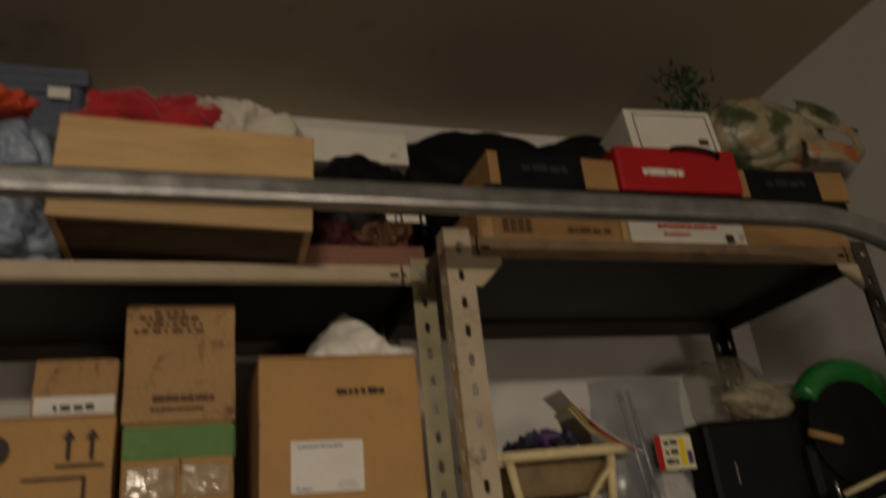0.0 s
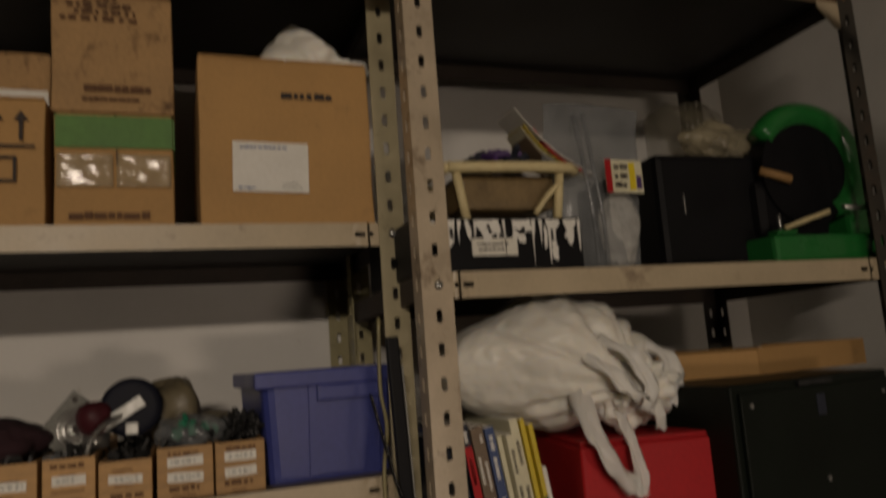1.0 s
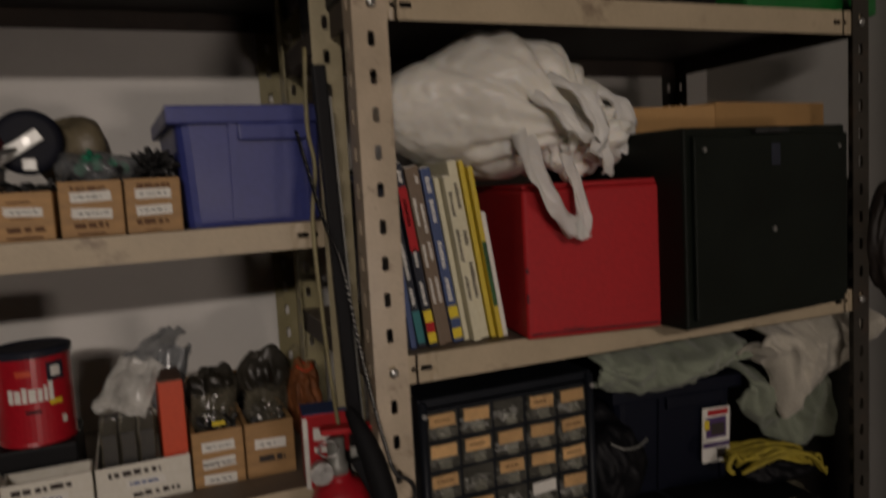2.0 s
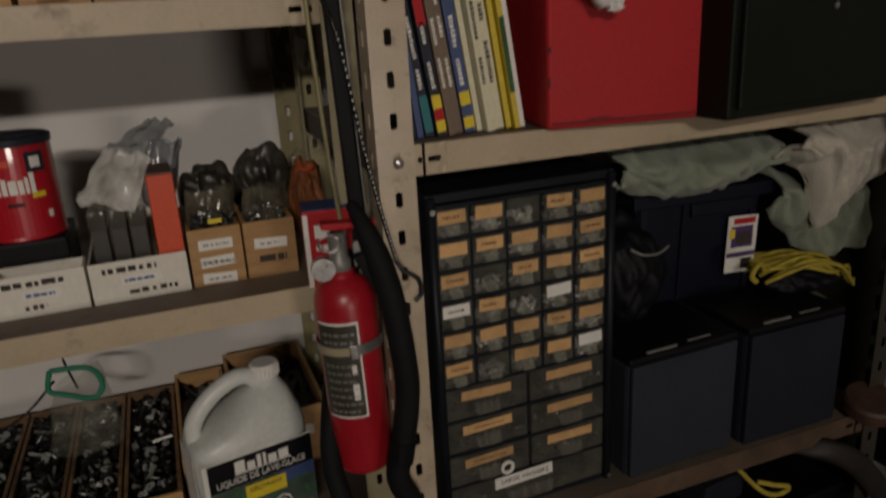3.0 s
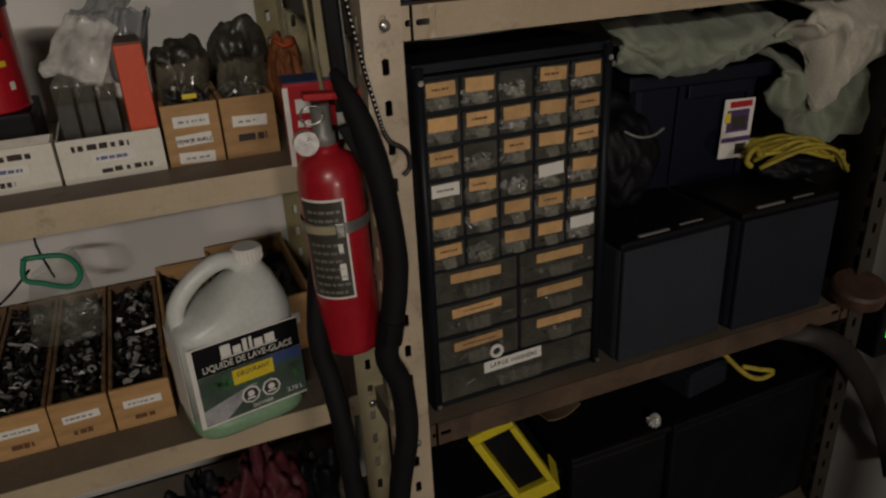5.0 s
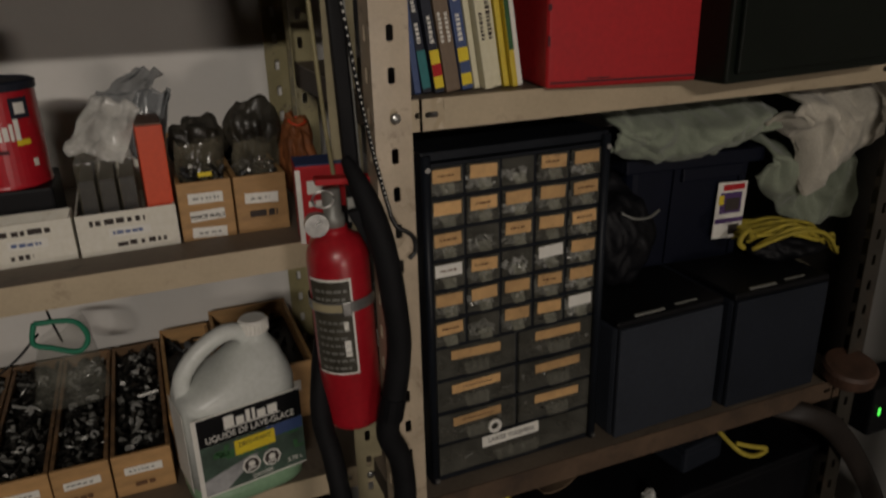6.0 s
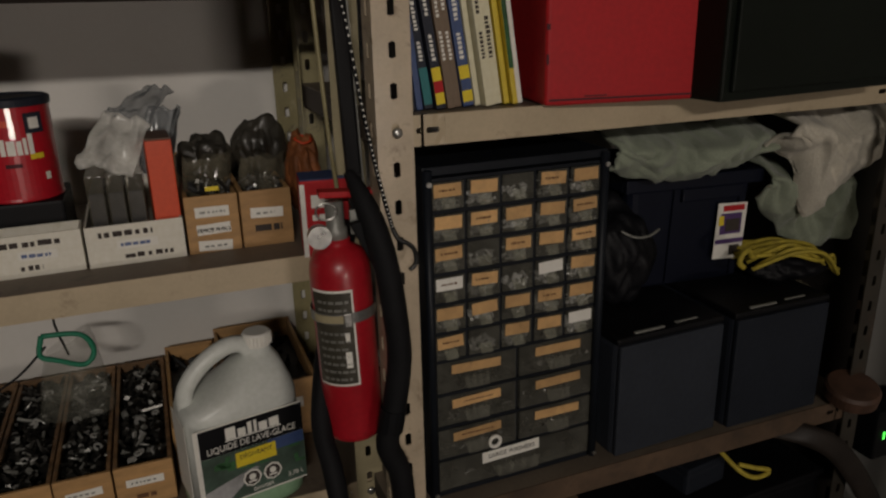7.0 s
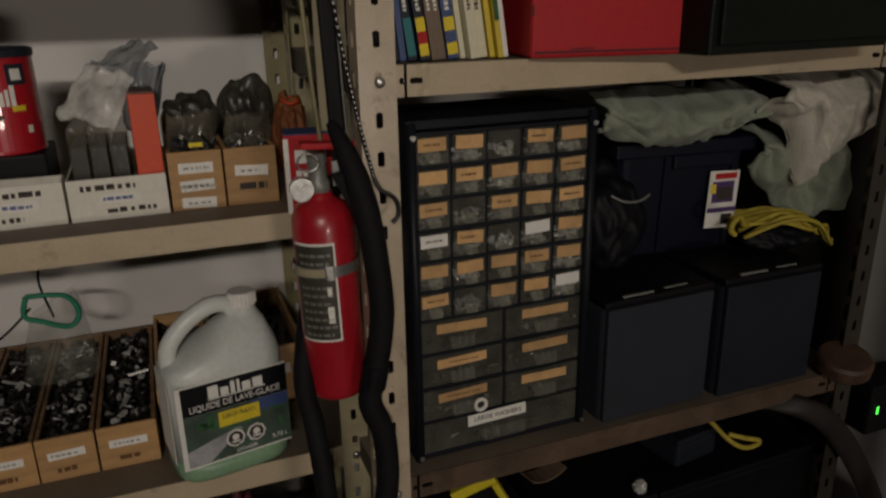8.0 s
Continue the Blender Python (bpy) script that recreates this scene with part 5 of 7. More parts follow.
wbag = thing("shopping_bag", 0.21, 0.10, RB + 0.215, "stuffed white plastic shopping bag with loose handles, lying on books", "bag")
bm = bmesh.new()
crumple(bm, (-0.01, 0.01, 0.105), (0.188, 0.135, 0.112), 61, amp=0.14, freq=1.5, fold=0.03, fold_freq=3.0, sub=6, floor_z=0.0)
knot = Vector((0.115, -0.085, 0.055))
for v in bm.verts:
    if v.co.x < -0.02:
        s = (v.co.x + 0.02) / -0.17
        v.co.z = 0.09 + (v.co.z - 0.09) * (1 - 0.36 * min(1, s))
        v.co.y *= 1 - 0.35 * min(1, s)
    w = v.co - knot
    ang = math.atan2(w.z, -w.x + 0.6 * w.y)
    near = math.exp(-w.length / 0.13)
    fold_ = abs(noise.noise(Vector((3.2 * math.cos(ang), 3.2 * math.sin(ang), 2.0 * w.length + 4.0))))
    crease = (1 - min(1, 3.0 * fold_)) ** 2
    fine_ = noise.noise(Vector((9 * math.cos(ang), 9 * math.sin(ang), 14 * w.length)))
    small = noise.noise(v.co * 38)
    v.co -= (v.co - Vector((-0.01, 0.02, 0.10))).normalized() * (0.015 * crease * (0.35 + near) + 0.008 * fine_ * (0.35 + near) + 0.0042 * abs(small) + 0.0030 * abs(noise.noise(v.co * 70)))
part("body", bm, "whitebag", wbag, smooth=True)
for (pts, wd) in (([(0.0, -0.085, 0.085), (-0.015, -0.125, 0.035), (-0.005, -0.150, -0.015), (0.018, -0.160, -0.055), (0.036, -0.162, -0.078)], 0.030),
                  ([(0.07, -0.10, 0.10), (0.085, -0.13, 0.05), (0.10, -0.135, 0.02), (0.105, -0.13, 0.0)], 0.022),
                  ([(0.036, -0.162, -0.078), (0.042, -0.160, -0.055), (0.040, -0.152, -0.015), (0.040, -0.13, 0.03)], 0.020),
                  ([(0.03, -0.10, 0.14), (0.06, -0.135, 0.11), (0.085, -0.145, 0.06), (0.075, -0.14, 0.03)], 0.030),
                  ([(0.13, -0.06, 0.13), (0.165, -0.075, 0.10), (0.175, -0.08, 0.06), (0.16, -0.09, 0.03)], 0.034),
                  ([(0.0, -0.11, 0.12), (0.025, -0.14, 0.085), (0.05, -0.15, 0.055), (0.08, -0.145, 0.045)], 0.026),
                  ([(0.10, -0.09, 0.06), (0.135, -0.09, 0.04), (0.165, -0.07, 0.055), (0.17, -0.05, 0.08)], 0.020)):
    bm = bmesh.new()
    path = smooth_path(pts, 6)
    prev = None
    for i, p in enumerate(path):
        wv = wd * (1 + 0.35 * noise.noise(p * 40))
        a = [bm.verts.new(p + Vector((wv * (q / 4 - 0.5), 0.006 * math.sin(q * 2.1 + i * 0.4), 0.004 * math.cos(q * 1.7 + i)))) for q in range(5)]
        if prev:
            for q in range(4):
                bm.faces.new((prev[q], prev[q + 1], a[q + 1], a[q]))
        prev = a
    solid(part("handle", bm, "whitebag", wbag, smooth=True), 0.0015)
bm = bmesh.new()
crumple(bm, (0.10, -0.075, 0.055), (0.072, 0.045, 0.05), 67, amp=0.6, freq=3.0, fold=0.22, fold_freq=6, sub=5)
part("gathered_mouth", bm, "whitebag", wbag, smooth=True)

# ---- left unit, board C ----
can = thing("coffee_can", -0.434, 0.300, LC + 0.085, "large red coffee can with a white name bar and dark lid", "can", rz=12)
bm = bmesh.new()
lathe(bm, [(0.049, 0.0), (0.0505, 0.002), (0.0495, 0.005), (0.0495, 0.123), (0.0505, 0.126)], seg=48)
part("body", bm, "redmetal", can, smooth=False)
bm = bmesh.new()
lathe(bm, [(0.0515, 0.122), (0.0520, 0.131), (0.048, 0.1335), (0.045, 0.131), (0.0, 0.131)][:4], seg=48)
part("lid", bm, "darkcover", can, "dark plastic lid")


def wrap(parent, name, r, a0, a1, z0, z1, mat, n=14, label=""):
    """A thin printed patch that follows a round body of radius r, between two bearings (degrees; 270 looks to -y)."""
    bm = bmesh.new()
    prev = None
    for i in range(n + 1):
        a = radians(a0 + (a1 - a0) * i / n)
        c, s = math.cos(a), math.sin(a)
        ring = [bm.verts.new((r * c, r * s, z0)), bm.verts.new((r * c, r * s, z1))]
        if prev:
            bm.faces.new((prev[0], ring[0], ring[1], prev[1]))
        prev = ring
    return solid(part(name, bm, mat, parent, label), 0.0004, 1.0)


rnd = random.Random(4)
a = 226.0
for wdt in (10, 11, 9, 13, 9, 7, 9):
    wrap(can, "name_bar", 0.0500, a, a + wdt - 2.2, 0.062, 0.062 + rnd.uniform(0.017, 0.027), "paper", 3)
    a += wdt
wrap(can, "brand_patch", 0.0499, 284, 312, 0.088, 0.114, "darkcover", 6)
wrap(can, "brand_mark", 0.0504, 290, 305, 0.094, 0.108, "paper", 4)
wrap(can, "yellow_print", 0.0500, 285, 305, 0.055, 0.062, "yellowprint", 4)
wrap(can, "orange_print", 0.0500, 240, 262, 0.098, 0.106, "orangered", 4)
wrap(can, "dark_print", 0.0500, 250, 272, 0.046, 0.051, "maroon", 4)
wrap(can, "diamond_print", 0.0500, 303, 311, 0.026, 0.036, "whitecard", 3)
bk_ = thing("black_stand", -0.431, 0.252, LC + 0.001, "dark plastic box beneath a coffee can", "box")
part("body", boxes((-0.058, 0.048, 0.0, 0.12, 0, 0.083), bevel=0.004), "black", bk_)


def white_bin(x0, x1, y, d, z, h, label, seed):
    t = thing("card_bin", (x0 + x1) / 2, y, z, label, "bin", rz=1.0, group="white card bins")
    w = x1 - x0
    k = 0.003
    part("front", boxes((-w / 2, w / 2, 0, k, 0, h), bevel=0.0008), "whitecard", t)
    part("side", boxes((-w / 2, -w / 2 + k, k, d, 0, h), bevel=0.0008), "whitecard", t)
    part("side", boxes((w / 2 - k, w / 2, k, d, 0, h), bevel=0.0008), "whitecard", t)
    part("back", boxes((-w / 2 + k, w / 2 - k, d - k, d, 0, h), bevel=0.0008), "whitecard", t)
    part("base", boxes((-w / 2 + k, w / 2 - k, k, d - k, 0, 0.003)), "whitecard", t)
    p = plate(t, "paper_strip", -w * 0.2, w * 0.22, h * 0.40, h * 0.62, "paper", y=-0.0003)
    part("writing", bars(-w * 0.17, w * 0.19, -0.0015, h * 0.44, h * 0.58, 1, seed + 1, 0.6), "inkblue", p)
    part("writing", bars(-w * 0.44, w * 0.35, -0.0009, h * 0.66, h * 0.92, 1, seed, 0.52, 0.3), "ink", t)
    part("writing", bars(-w * 0.30, w * 0.40, -0.0009, h * 0.10, h * 0.34, 1, seed + 2, 0.5, 0.35, skip=0.3), "ink", t)
    return t


white_bin(-0.472, -0.365, 0.200, 0.05, LC, 0.055, "white card bin marked in black ink", 81)
white_bin(-0.361, -0.240, 0.200, 0.30, LC, 0.055, "white card bin marked in black ink, holding plastic cases", 84)
white_bin(-0.585, -0.476, 0.200, 0.30, LC, 0.055, "white card bin marked in black ink", 88)
for i, xx in enumerate((-0.349, -0.325, -0.301)):
    cc = thing("parts_case", xx + 0.008, 0.216, LC + 0.006, "smoky clear plastic case of small parts", "case", group="clear parts cases")
    part("case", boxes((-0.011, 0.011, 0, 0.12, 0, 0.112), bevel=0.002), "hazefilm", cc)
    part("contents", boxes((-0.009, 0.009, 0.004, 0.116, 0.002, 0.088)), "darkcover", cc)
ob_ = thing("orange_carton", -0.257, 0.212, LC + 0.006, "narrow orange-red cardboard carton standing on end", "box", rz=2)
part("body", boxes((-0.0165, 0.0165, 0, 0.11, 0, 0.152), bevel=0.0015), "orangered", ob_)
part("top_flap", boxes((-0.0155, 0.0155, 0.001, 0.109, 0.1525, 0.1545)), "brownleather", ob_, "dark open top")
zf = thing("zip_bag", -0.318, 0.232, LC + 0.125, "cloudy ribbed zip bag draped over the plastic cases", "bag")
for nm, mt, corners in (("film", "milkfilm", ((-0.04, -0.027, 1.309), (0.025, -0.027, 1.286), (0.056, 0.018, 1.348), (0.002, 0.018, 1.367))), ("mouth", "film", ((0.002, 0.02, 1.363), (0.05, 0.02, 1.346), (0.091, 0.058, 1.385), (0.06, 0.058, 1.393)))):
    a, b, c, d = (Vector((p[0], p[1], p[2] - LC - 0.125)) for p in corners)
    bm = bmesh.new()
    vs = []
    for j in range(13):
        v = j / 12
        row = []
        for i in range(29):
            u = i / 28
            k = Vector((u * 3, v * 3, 7))
            p = (a * (1 - u) + b * u) * (1 - v) + (d * (1 - u) + c * u) * v
            row.append(bm.verts.new(p + Vector((0.004 * noise.noise(k * 1.3), 0.010 * noise.noise(k) - 0.0035 * abs(math.sin(u * 9.5)), 0.008 * noise.noise(k * 1.6) + 0.003 * noise.noise(k * 5)))))
        vs.append(row)
    for r0, r1 in zip(vs, vs[1:]):
        for i in range(28):
            bm.faces.new((r0[i], r0[i + 1], r1[i + 1], r1[i]))
    solid(part(nm, bm, mt, zf, smooth=True), 0.0016)
zc_ = thing("zip_bag", -0.262, 0.30, LC + 0.10, "crumpled clear bag standing behind the cases", "bag")
bm = bmesh.new()
pouch(bm, 0.06, 0.05, 0.085, 91, top_w=0.8, top_d=0.2, fold=0.2, lean=0.02)
solid(part("film", bm, "film", zc_, smooth=True), 0.0008)

w1 = wood_bin(-0.236, -0.166, 0.203, 0.34, LC, 0.080, "pine bin with three paper strips, holding bagged nails", "hardware bins on the middle shelf", fill="darkmetal", count=50, size=0.014, tags=3, seed=101)
w2 = wood_bin(-0.163, -0.093, 0.203, 0.34, LC, 0.080, "pine bin with stencilled writing, holding bagged nails", "hardware bins on the middle shelf", fill="darkmetal", count=50, size=0.014, tags=1, seed=104)
text("FENCE NAILS", 0.0075, "ink", w1, 0, -0.0020, 0.032)
part("stencil", bars(-0.022, 0.022, -0.0012, 0.020, 0.034, 1, 111, 0.75), "ink", w2)
for (x_, y_, w_, d_, h_, mt, lab_, sd, fill_) in ((-0.200, 0.245, 0.066, 0.070, 0.066, "hazefilm", "cloudy bag of nails with a yellow tag in a bin", 93, "bolts"), (-0.194, 0.330, 0.078, 0.05, 0.092, "darkolive", "dark cloudy wrapped packet of parts in a bin", 94, "bolts"),
                                              (-0.126, 0.245, 0.064, 0.070, 0.060, "hazefilm", "clear bag of nails in a bin", 95, "steel"), (-0.114, 0.330, 0.070, 0.05, 0.106, "darkolive", "dark olive crumpled bag in a bin", 96, None)):
    ng = thing("nail_bag", x_, y_, LC + 0.056, lab_, "bag", group="bags of nails")
    bm = bmesh.new()
    if mt == "darkolive":
        crumple(bm, (0, 0, h_ * 0.5), (w_ * 0.52, d_ * 0.6, h_ * 0.52), sd, amp=0.42, freq=1.8, fold=0.16, fold_freq=3.4, floor_z=0.004)
        for v in bm.verts:
            v.co.x *= 1 + 0.35 * max(0.0, v.co.z / h_ - 0.4)
    else:
        pouch(bm, w_, d_, h_, sd, top_w=0.94, top_d=0.5, fold=0.05, lean=0.004, z0=0.003)
    part("film", bm, mt, ng, smooth=True)
    if fill_:
        bm = bmesh.new()
        heap(bm, -w_ * 0.36, w_ * 0.36, -d_ * 0.34, d_ * 0.3, h_ * 0.36, 60, 0.010, sd)
        part("nails", bm, "darkmetal", ng)["kind"] = "stuff"
        bm = bmesh.new()
        heap(bm, -w_ * 0.34, w_ * 0.34, -d_ * 0.40, d_ * 0.1, h_ * 0.46, 18, 0.009, sd + 7)
        part("bright_nails", bm, fill_, ng)["kind"] = "stuff"
on = thing("orange_net", -0.050, 0.33, LC, "orange-brown netting bundle on a shelf", "bag")
bm = bmesh.new()
crumple(bm, (0, 0, 0.07), (0.028, 0.045, 0.068), 97, amp=0.4, freq=2.0, fold=0.2, fold_freq=4.0, floor_z=0.0)
part("net", bm, "sacking", on, smooth=True)
bm = bmesh.new()
tube(bm, smooth_path([(-0.012, -0.02, 0.128), (0.0, -0.028, 0.122), (0.014, -0.02, 0.126), (0.0, 0.0, 0.13), (-0.012, -0.02, 0.128)], 4), 0.002, 6)
part("tie", bm, "orangered", on, smooth=True)
part("tag", boxes((-0.206, -0.188, 0.2125, 0.2131, LC + 0.084, LC + 0.090)), "yellowprint", None)
bpy.data.objects["tag"].name = "yellow_tag"
tagged(bpy.data.objects["yellow_tag"], "small yellow tag stuck on a nail bag", "tag")

sb = thing("additive_box", -0.063, 0.115, LC + 0.001, "red, white and blue retail box with white lettering bars", "box", rz=-7)
part("body", boxes((-0.032, 0.030, 0, 0.055, 0, 0.104), bevel=0.001), "red", sb)
part("white_edge", boxes((-0.0324, -0.026, -0.0007, 0, 0.001, 0.100)), "paper", sb)
part("blue_top", boxes((-0.0315, 0.0295, 0.001, 0.054, 0.1045, 0.1055)), "bluecover", sb)
part("name_bar", bars(-0.019, 0.022, -0.0008, 0.066, 0.090, 1, 7, 0.8, 0.12, 0.02), "paper", sb)
part("name_bar", bars(-0.019, 0.01, -0.0008, 0.048, 0.062, 1, 9, 0.7, 0.15, 0.05), "paper", sb)
part("white_print", boxes((-0.018, -0.004, -0.0007, 0, 0.006, 0.034)), "paper", sb)

# ---- left unit, board E ----
for i, (a, b) in enumerate(((-0.541, -0.462), (-0.460, -0.384), (-0.381, -0.300), (-0.622, -0.544))):
    t_ = wood_bin(a, b, 0.205, 0.355, LE, 0.068, "pine bin full of loose bolts, nuts and washers", "hardware bins on the lower shelf", mat="darkwood", fill="bolts", count=300, size=0.0125, tags=1, seed=120 + i, lift=0.78)
    bm = bmesh.new()
    heap(bm, -0.026, 0.026, 0.03, 0.33, 0.060, 26, 0.0105, 140 + i)
    part("bright_hardware", bm, "grey", t_)["kind"] = "stuff"
    bm = bmesh.new()
    rw = random.Random(170 + i)
    for k in range(9):
        c = Vector((rw.uniform(-0.022, 0.022), rw.uniform(0.03, 0.32), 0.066))
        rot = Euler((rw.uniform(-0.7, 0.7), rw.uniform(-0.7, 0.7), rw.uniform(0, 6.28))).to_matrix()
        ro, ri = rw.uniform(0.006, 0.011), 0.0035
        a = [bm.verts.new(c + rot @ Vector((ro * math.cos(0.5236 * q), ro * math.sin(0.5236 * q), 0))) for q in range(12)]
        b = [bm.verts.new(c + rot @ Vector((ri * math.cos(0.5236 * q), ri * math.sin(0.5236 * q), 0))) for q in range(12)]
        for q in range(12):
            bm.faces.new((a[q], a[(q + 1) % 12], b[(q + 1) % 12], b[q]))
    ws = solid(part("washers", bm, "zinc", t_), 0.0018)
    ws["kind"] = "stuff"
    part("stencil", bars(-0.016, 0.016, -0.0012, 0.012, 0.022, 1, 130 + i, 0.8), "inkbrown", t_)
wood_bin(-0.296, -0.21, 0.26, 0.30, LE, 0.085, "dark pine bin behind a jug", "hardware bins on the lower shelf", fill="darkmetal", count=60, seed=160)
wood_bin(-0.205, -0.06, 0.30, 0.26, LE, 0.105, "wide dark pine bin behind a jug", "hardware bins on the lower shelf", fill="darkmetal", count=60, seed=161)

nb = thing("net_bag", -0.434, 0.40, LE + 0.075, "clear mesh bag with a green rim and drawstring", "bag")
bm = bmesh.new()
rings = []
for j in range(8):
    v = j / 7
    rings.append([bm.verts.new(((0.060 - 0.024 * v + 0.006 * noise.noise(Vector((k * 0.7, v * 3, 1)))) * math.cos(6.2832 * k / 20), 0.6 * (0.060 - 0.024 * v) * math.sin(6.2832 * k / 20), v * 0.125 + 0.02 * v * math.cos(6.2832 * k / 20))) for k in range(20)])
for a, b in zip(rings, rings[1:]):
    for k in range(20):
        bm.faces.new((a[k], a[(k + 1) % 20], b[(k + 1) % 20], b[k]))
part("mesh", bm, "netfilm", nb, smooth=True)
bm = bmesh.new()
tube(bm, smooth_path([(-0.028, -0.030, 0.150), (0.024, -0.026, 0.142), (0.040, -0.026, 0.112), (0.024, -0.030, 0.092), (-0.012, -0.034, 0.108), (-0.034, -0.034, 0.120), (-0.028, -0.030, 0.150)], 5), 0.0045, 6)
part("rim", bm, "greennet", nb, "green fabric rim", smooth=True)
bm = bmesh.new()
tube(bm, smooth_path([(0.0, 0.0, 0.10), (-0.01, -0.01, 0.16), (-0.005, -0.01, 0.19)], 4), 0.002, 6)
tube(bm, smooth_path([(-0.03, 0.0, 0.12), (-0.07, -0.03, 0.09), (-0.13, -0.04, 0.06)], 5), 0.002, 6)
part("drawstring", bm, "black", nb, smooth=True)

jug = thing("washer_fluid_jug", -0.203, 0.178, LE + 0.001, "milky plastic jug of green washer fluid with a dark printed label", "jug", rz=11)


def superring(bm, cx, cy, w, d, z, n=36, p=4.0):
    out = []
    for k in range(n):
        a = 6.28318 * k / n
        c, s = math.cos(a), math.sin(a)
        out.append(bm.verts.new((cx + w / 2 * math.copysign(abs(c) ** (2 / p), c), cy + d / 2 * math.copysign(abs(s) ** (2 / p), s), z)))
    return out


def loft(rings_spec, n=36):
    bm = bmesh.new()
    rs = [superring(bm, *r[:5], n=n, p=r[5] if len(r) > 5 else 4.0) for r in rings_spec]
    for a, b in zip(rs, rs[1:]):
        for k in range(n):
            bm.faces.new((a[k], a[(k + 1) % n], b[(k + 1) % n], b[k]))
    bm.faces.new(list(reversed(rs[0])))
    bm.faces.new(rs[-1])
    return bm


JW, JD = 0.164, 0.112
part("fluid", loft([(0, 0, JW * 0.93, JD * 0.92, 0.0), (0, 0, JW * 0.985, JD * 0.985, 0.006), (0, 0, JW, JD, 0.014), (0, 0, JW, JD, 0.034)]), "fluid", jug, "green fluid seen through the base", True)
part("body", loft([(0, 0, JW, JD, 0.0342), (0, 0, JW, JD, 0.158), (0.002, 0, JW * 0.975, JD * 0.985, 0.170), (0.016, 0, JW * 0.78, JD * 0.92, 0.184, 3.2), (0.028, 0, JW * 0.56, JD * 0.80, 0.199, 2.8),
                   (0.033, 0, JW * 0.44, JD * 0.62, 0.213, 2.4), (0.039, 0, JW * 0.29, JD * 0.43, 0.222, 2.1), (0.041, 0, 0.037, 0.037, 0.228, 2.0), (0.041, 0, 0.034, 0.034, 0.234, 2.0)]), "jug", jug, smooth=True)
bm = bmesh.new()
tube(bm, smooth_path([(-0.066, 0, 0.150), (-0.069, 0, 0.182), (-0.058, 0, 0.206), (-0.034, 0, 0.228), (-0.006, 0, 0.241), (0.016, 0, 0.240), (0.030, 0, 0.226)], 6), 0.0125, 12)
part("handle", bm, "jug", jug, smooth=True)
bm = bmesh.new()
lathe(bm, [(0.0195, 0.0), (0.0200, 0.002), (0.0200, 0.017), (0.0180, 0.020)], 0.041, 0, 30)
bmesh.ops.translate(bm, verts=bm.verts, vec=(0, 0, 0.2342))
cap = part("cap", bm, "paper", jug, "white ribbed screw cap")
for k in range(24):
    a = 6.2832 * k / 24
    bm = bmesh.new()
    tube(bm, [(0.041 + 0.0203 * math.cos(a), 0.0203 * math.sin(a), 0.236), (0.041 + 0.0203 * math.cos(a), 0.0203 * math.sin(a), 0.251)], 0.001, 4)
    part("rib", bm, "paper", cap)
FY = -JD / 2
lab = part("label", boxes((-JW * 0.47, JW * 0.47, FY - 0.0012, FY - 0.0004, 0.030, 0.156)), "paper", jug, "printed paper label")
part("label_side", boxes((-JW * 0.5 - 0.0008, -JW * 0.5, FY * 0.62, -FY * 0.62, 0.030, 0.156)), "paper", lab)
y1 = FY - 0.0020
part("dark_band", boxes((-JW * 0.43, JW * 0.47, y1, y1 + 0.0006, 0.111, 0.154)), "black", lab)
part("landscape_print", boxes((-JW * 0.43, JW * 0.47, y1, y1 + 0.0006, 0.033, 0.1105)), "hillprint", lab)
bm = bmesh.new()
for k in range(26):
    r_ = random.Random(k)
    x0 = r_.uniform(-JW * 0.42, JW * 0.40)
    z0 = r_.uniform(0.060, 0.100)
    w_, h_ = r_.uniform(0.006, 0.02), r_.uniform(0.003, 0.009)
    box(bm, x0, min(x0 + w_, JW * 0.465), y1 - 0.0004, y1 - 0.0001, z0, z0 + h_)
part("tree_print", bm, "treeprint", lab)
bm = bmesh.new()
v_ = [bm.verts.new(p) for p in ((-JW * 0.43, y1 - 0.0006, 0.034), (-JW * 0.25, y1 - 0.0006, 0.034), (JW * 0.05, y1 - 0.0006, 0.074), (0.0, y1 - 0.0006, 0.076), (-JW * 0.43, y1 - 0.0006, 0.058))]
bm.faces.new(v_)
part("road_print", bm, "roadprint", lab)
part("sky_print", boxes((JW * 0.14, JW * 0.465, y1 - 0.0005, y1 - 0.0001, 0.092, 0.1105)), "bluecover", lab)
bm = bmesh.new()
for k, (a, b, c) in enumerate(((-0.034, -0.020, 0.018), (-0.017, -0.006, 0.012), (-0.003, 0.003, 0.018), (0.006, 0.010, 0.018), (0.013, 0.025, 0.012), (0.028, 0.042, 0.014))):
    box(bm, a, b, y1 - 0.0007, y1 - 0.0001, 0.131, 0.131 + c)
    box(bm, a - 0.001, b + 0.003, y1 - 0.0007, y1 - 0.0001, 0.1285, 0.1302)
part("name_bar", bm, "paper", lab)
text("LIQUIDE DE LAVE-GLACE", 0.0135, "paper", lab, 0.002, y1 - 0.0004, 0.120, squeeze=0.84)
part("yellow_patch", boxes((-0.024, 0.034, y1 - 0.0010, y1 - 0.0004, 0.083, 0.106)), "yellowprint", lab)
text("DÉGIVRANT", 0.0095, "ink", lab, 0.005, y1 - 0.0012, 0.098, squeeze=0.9)
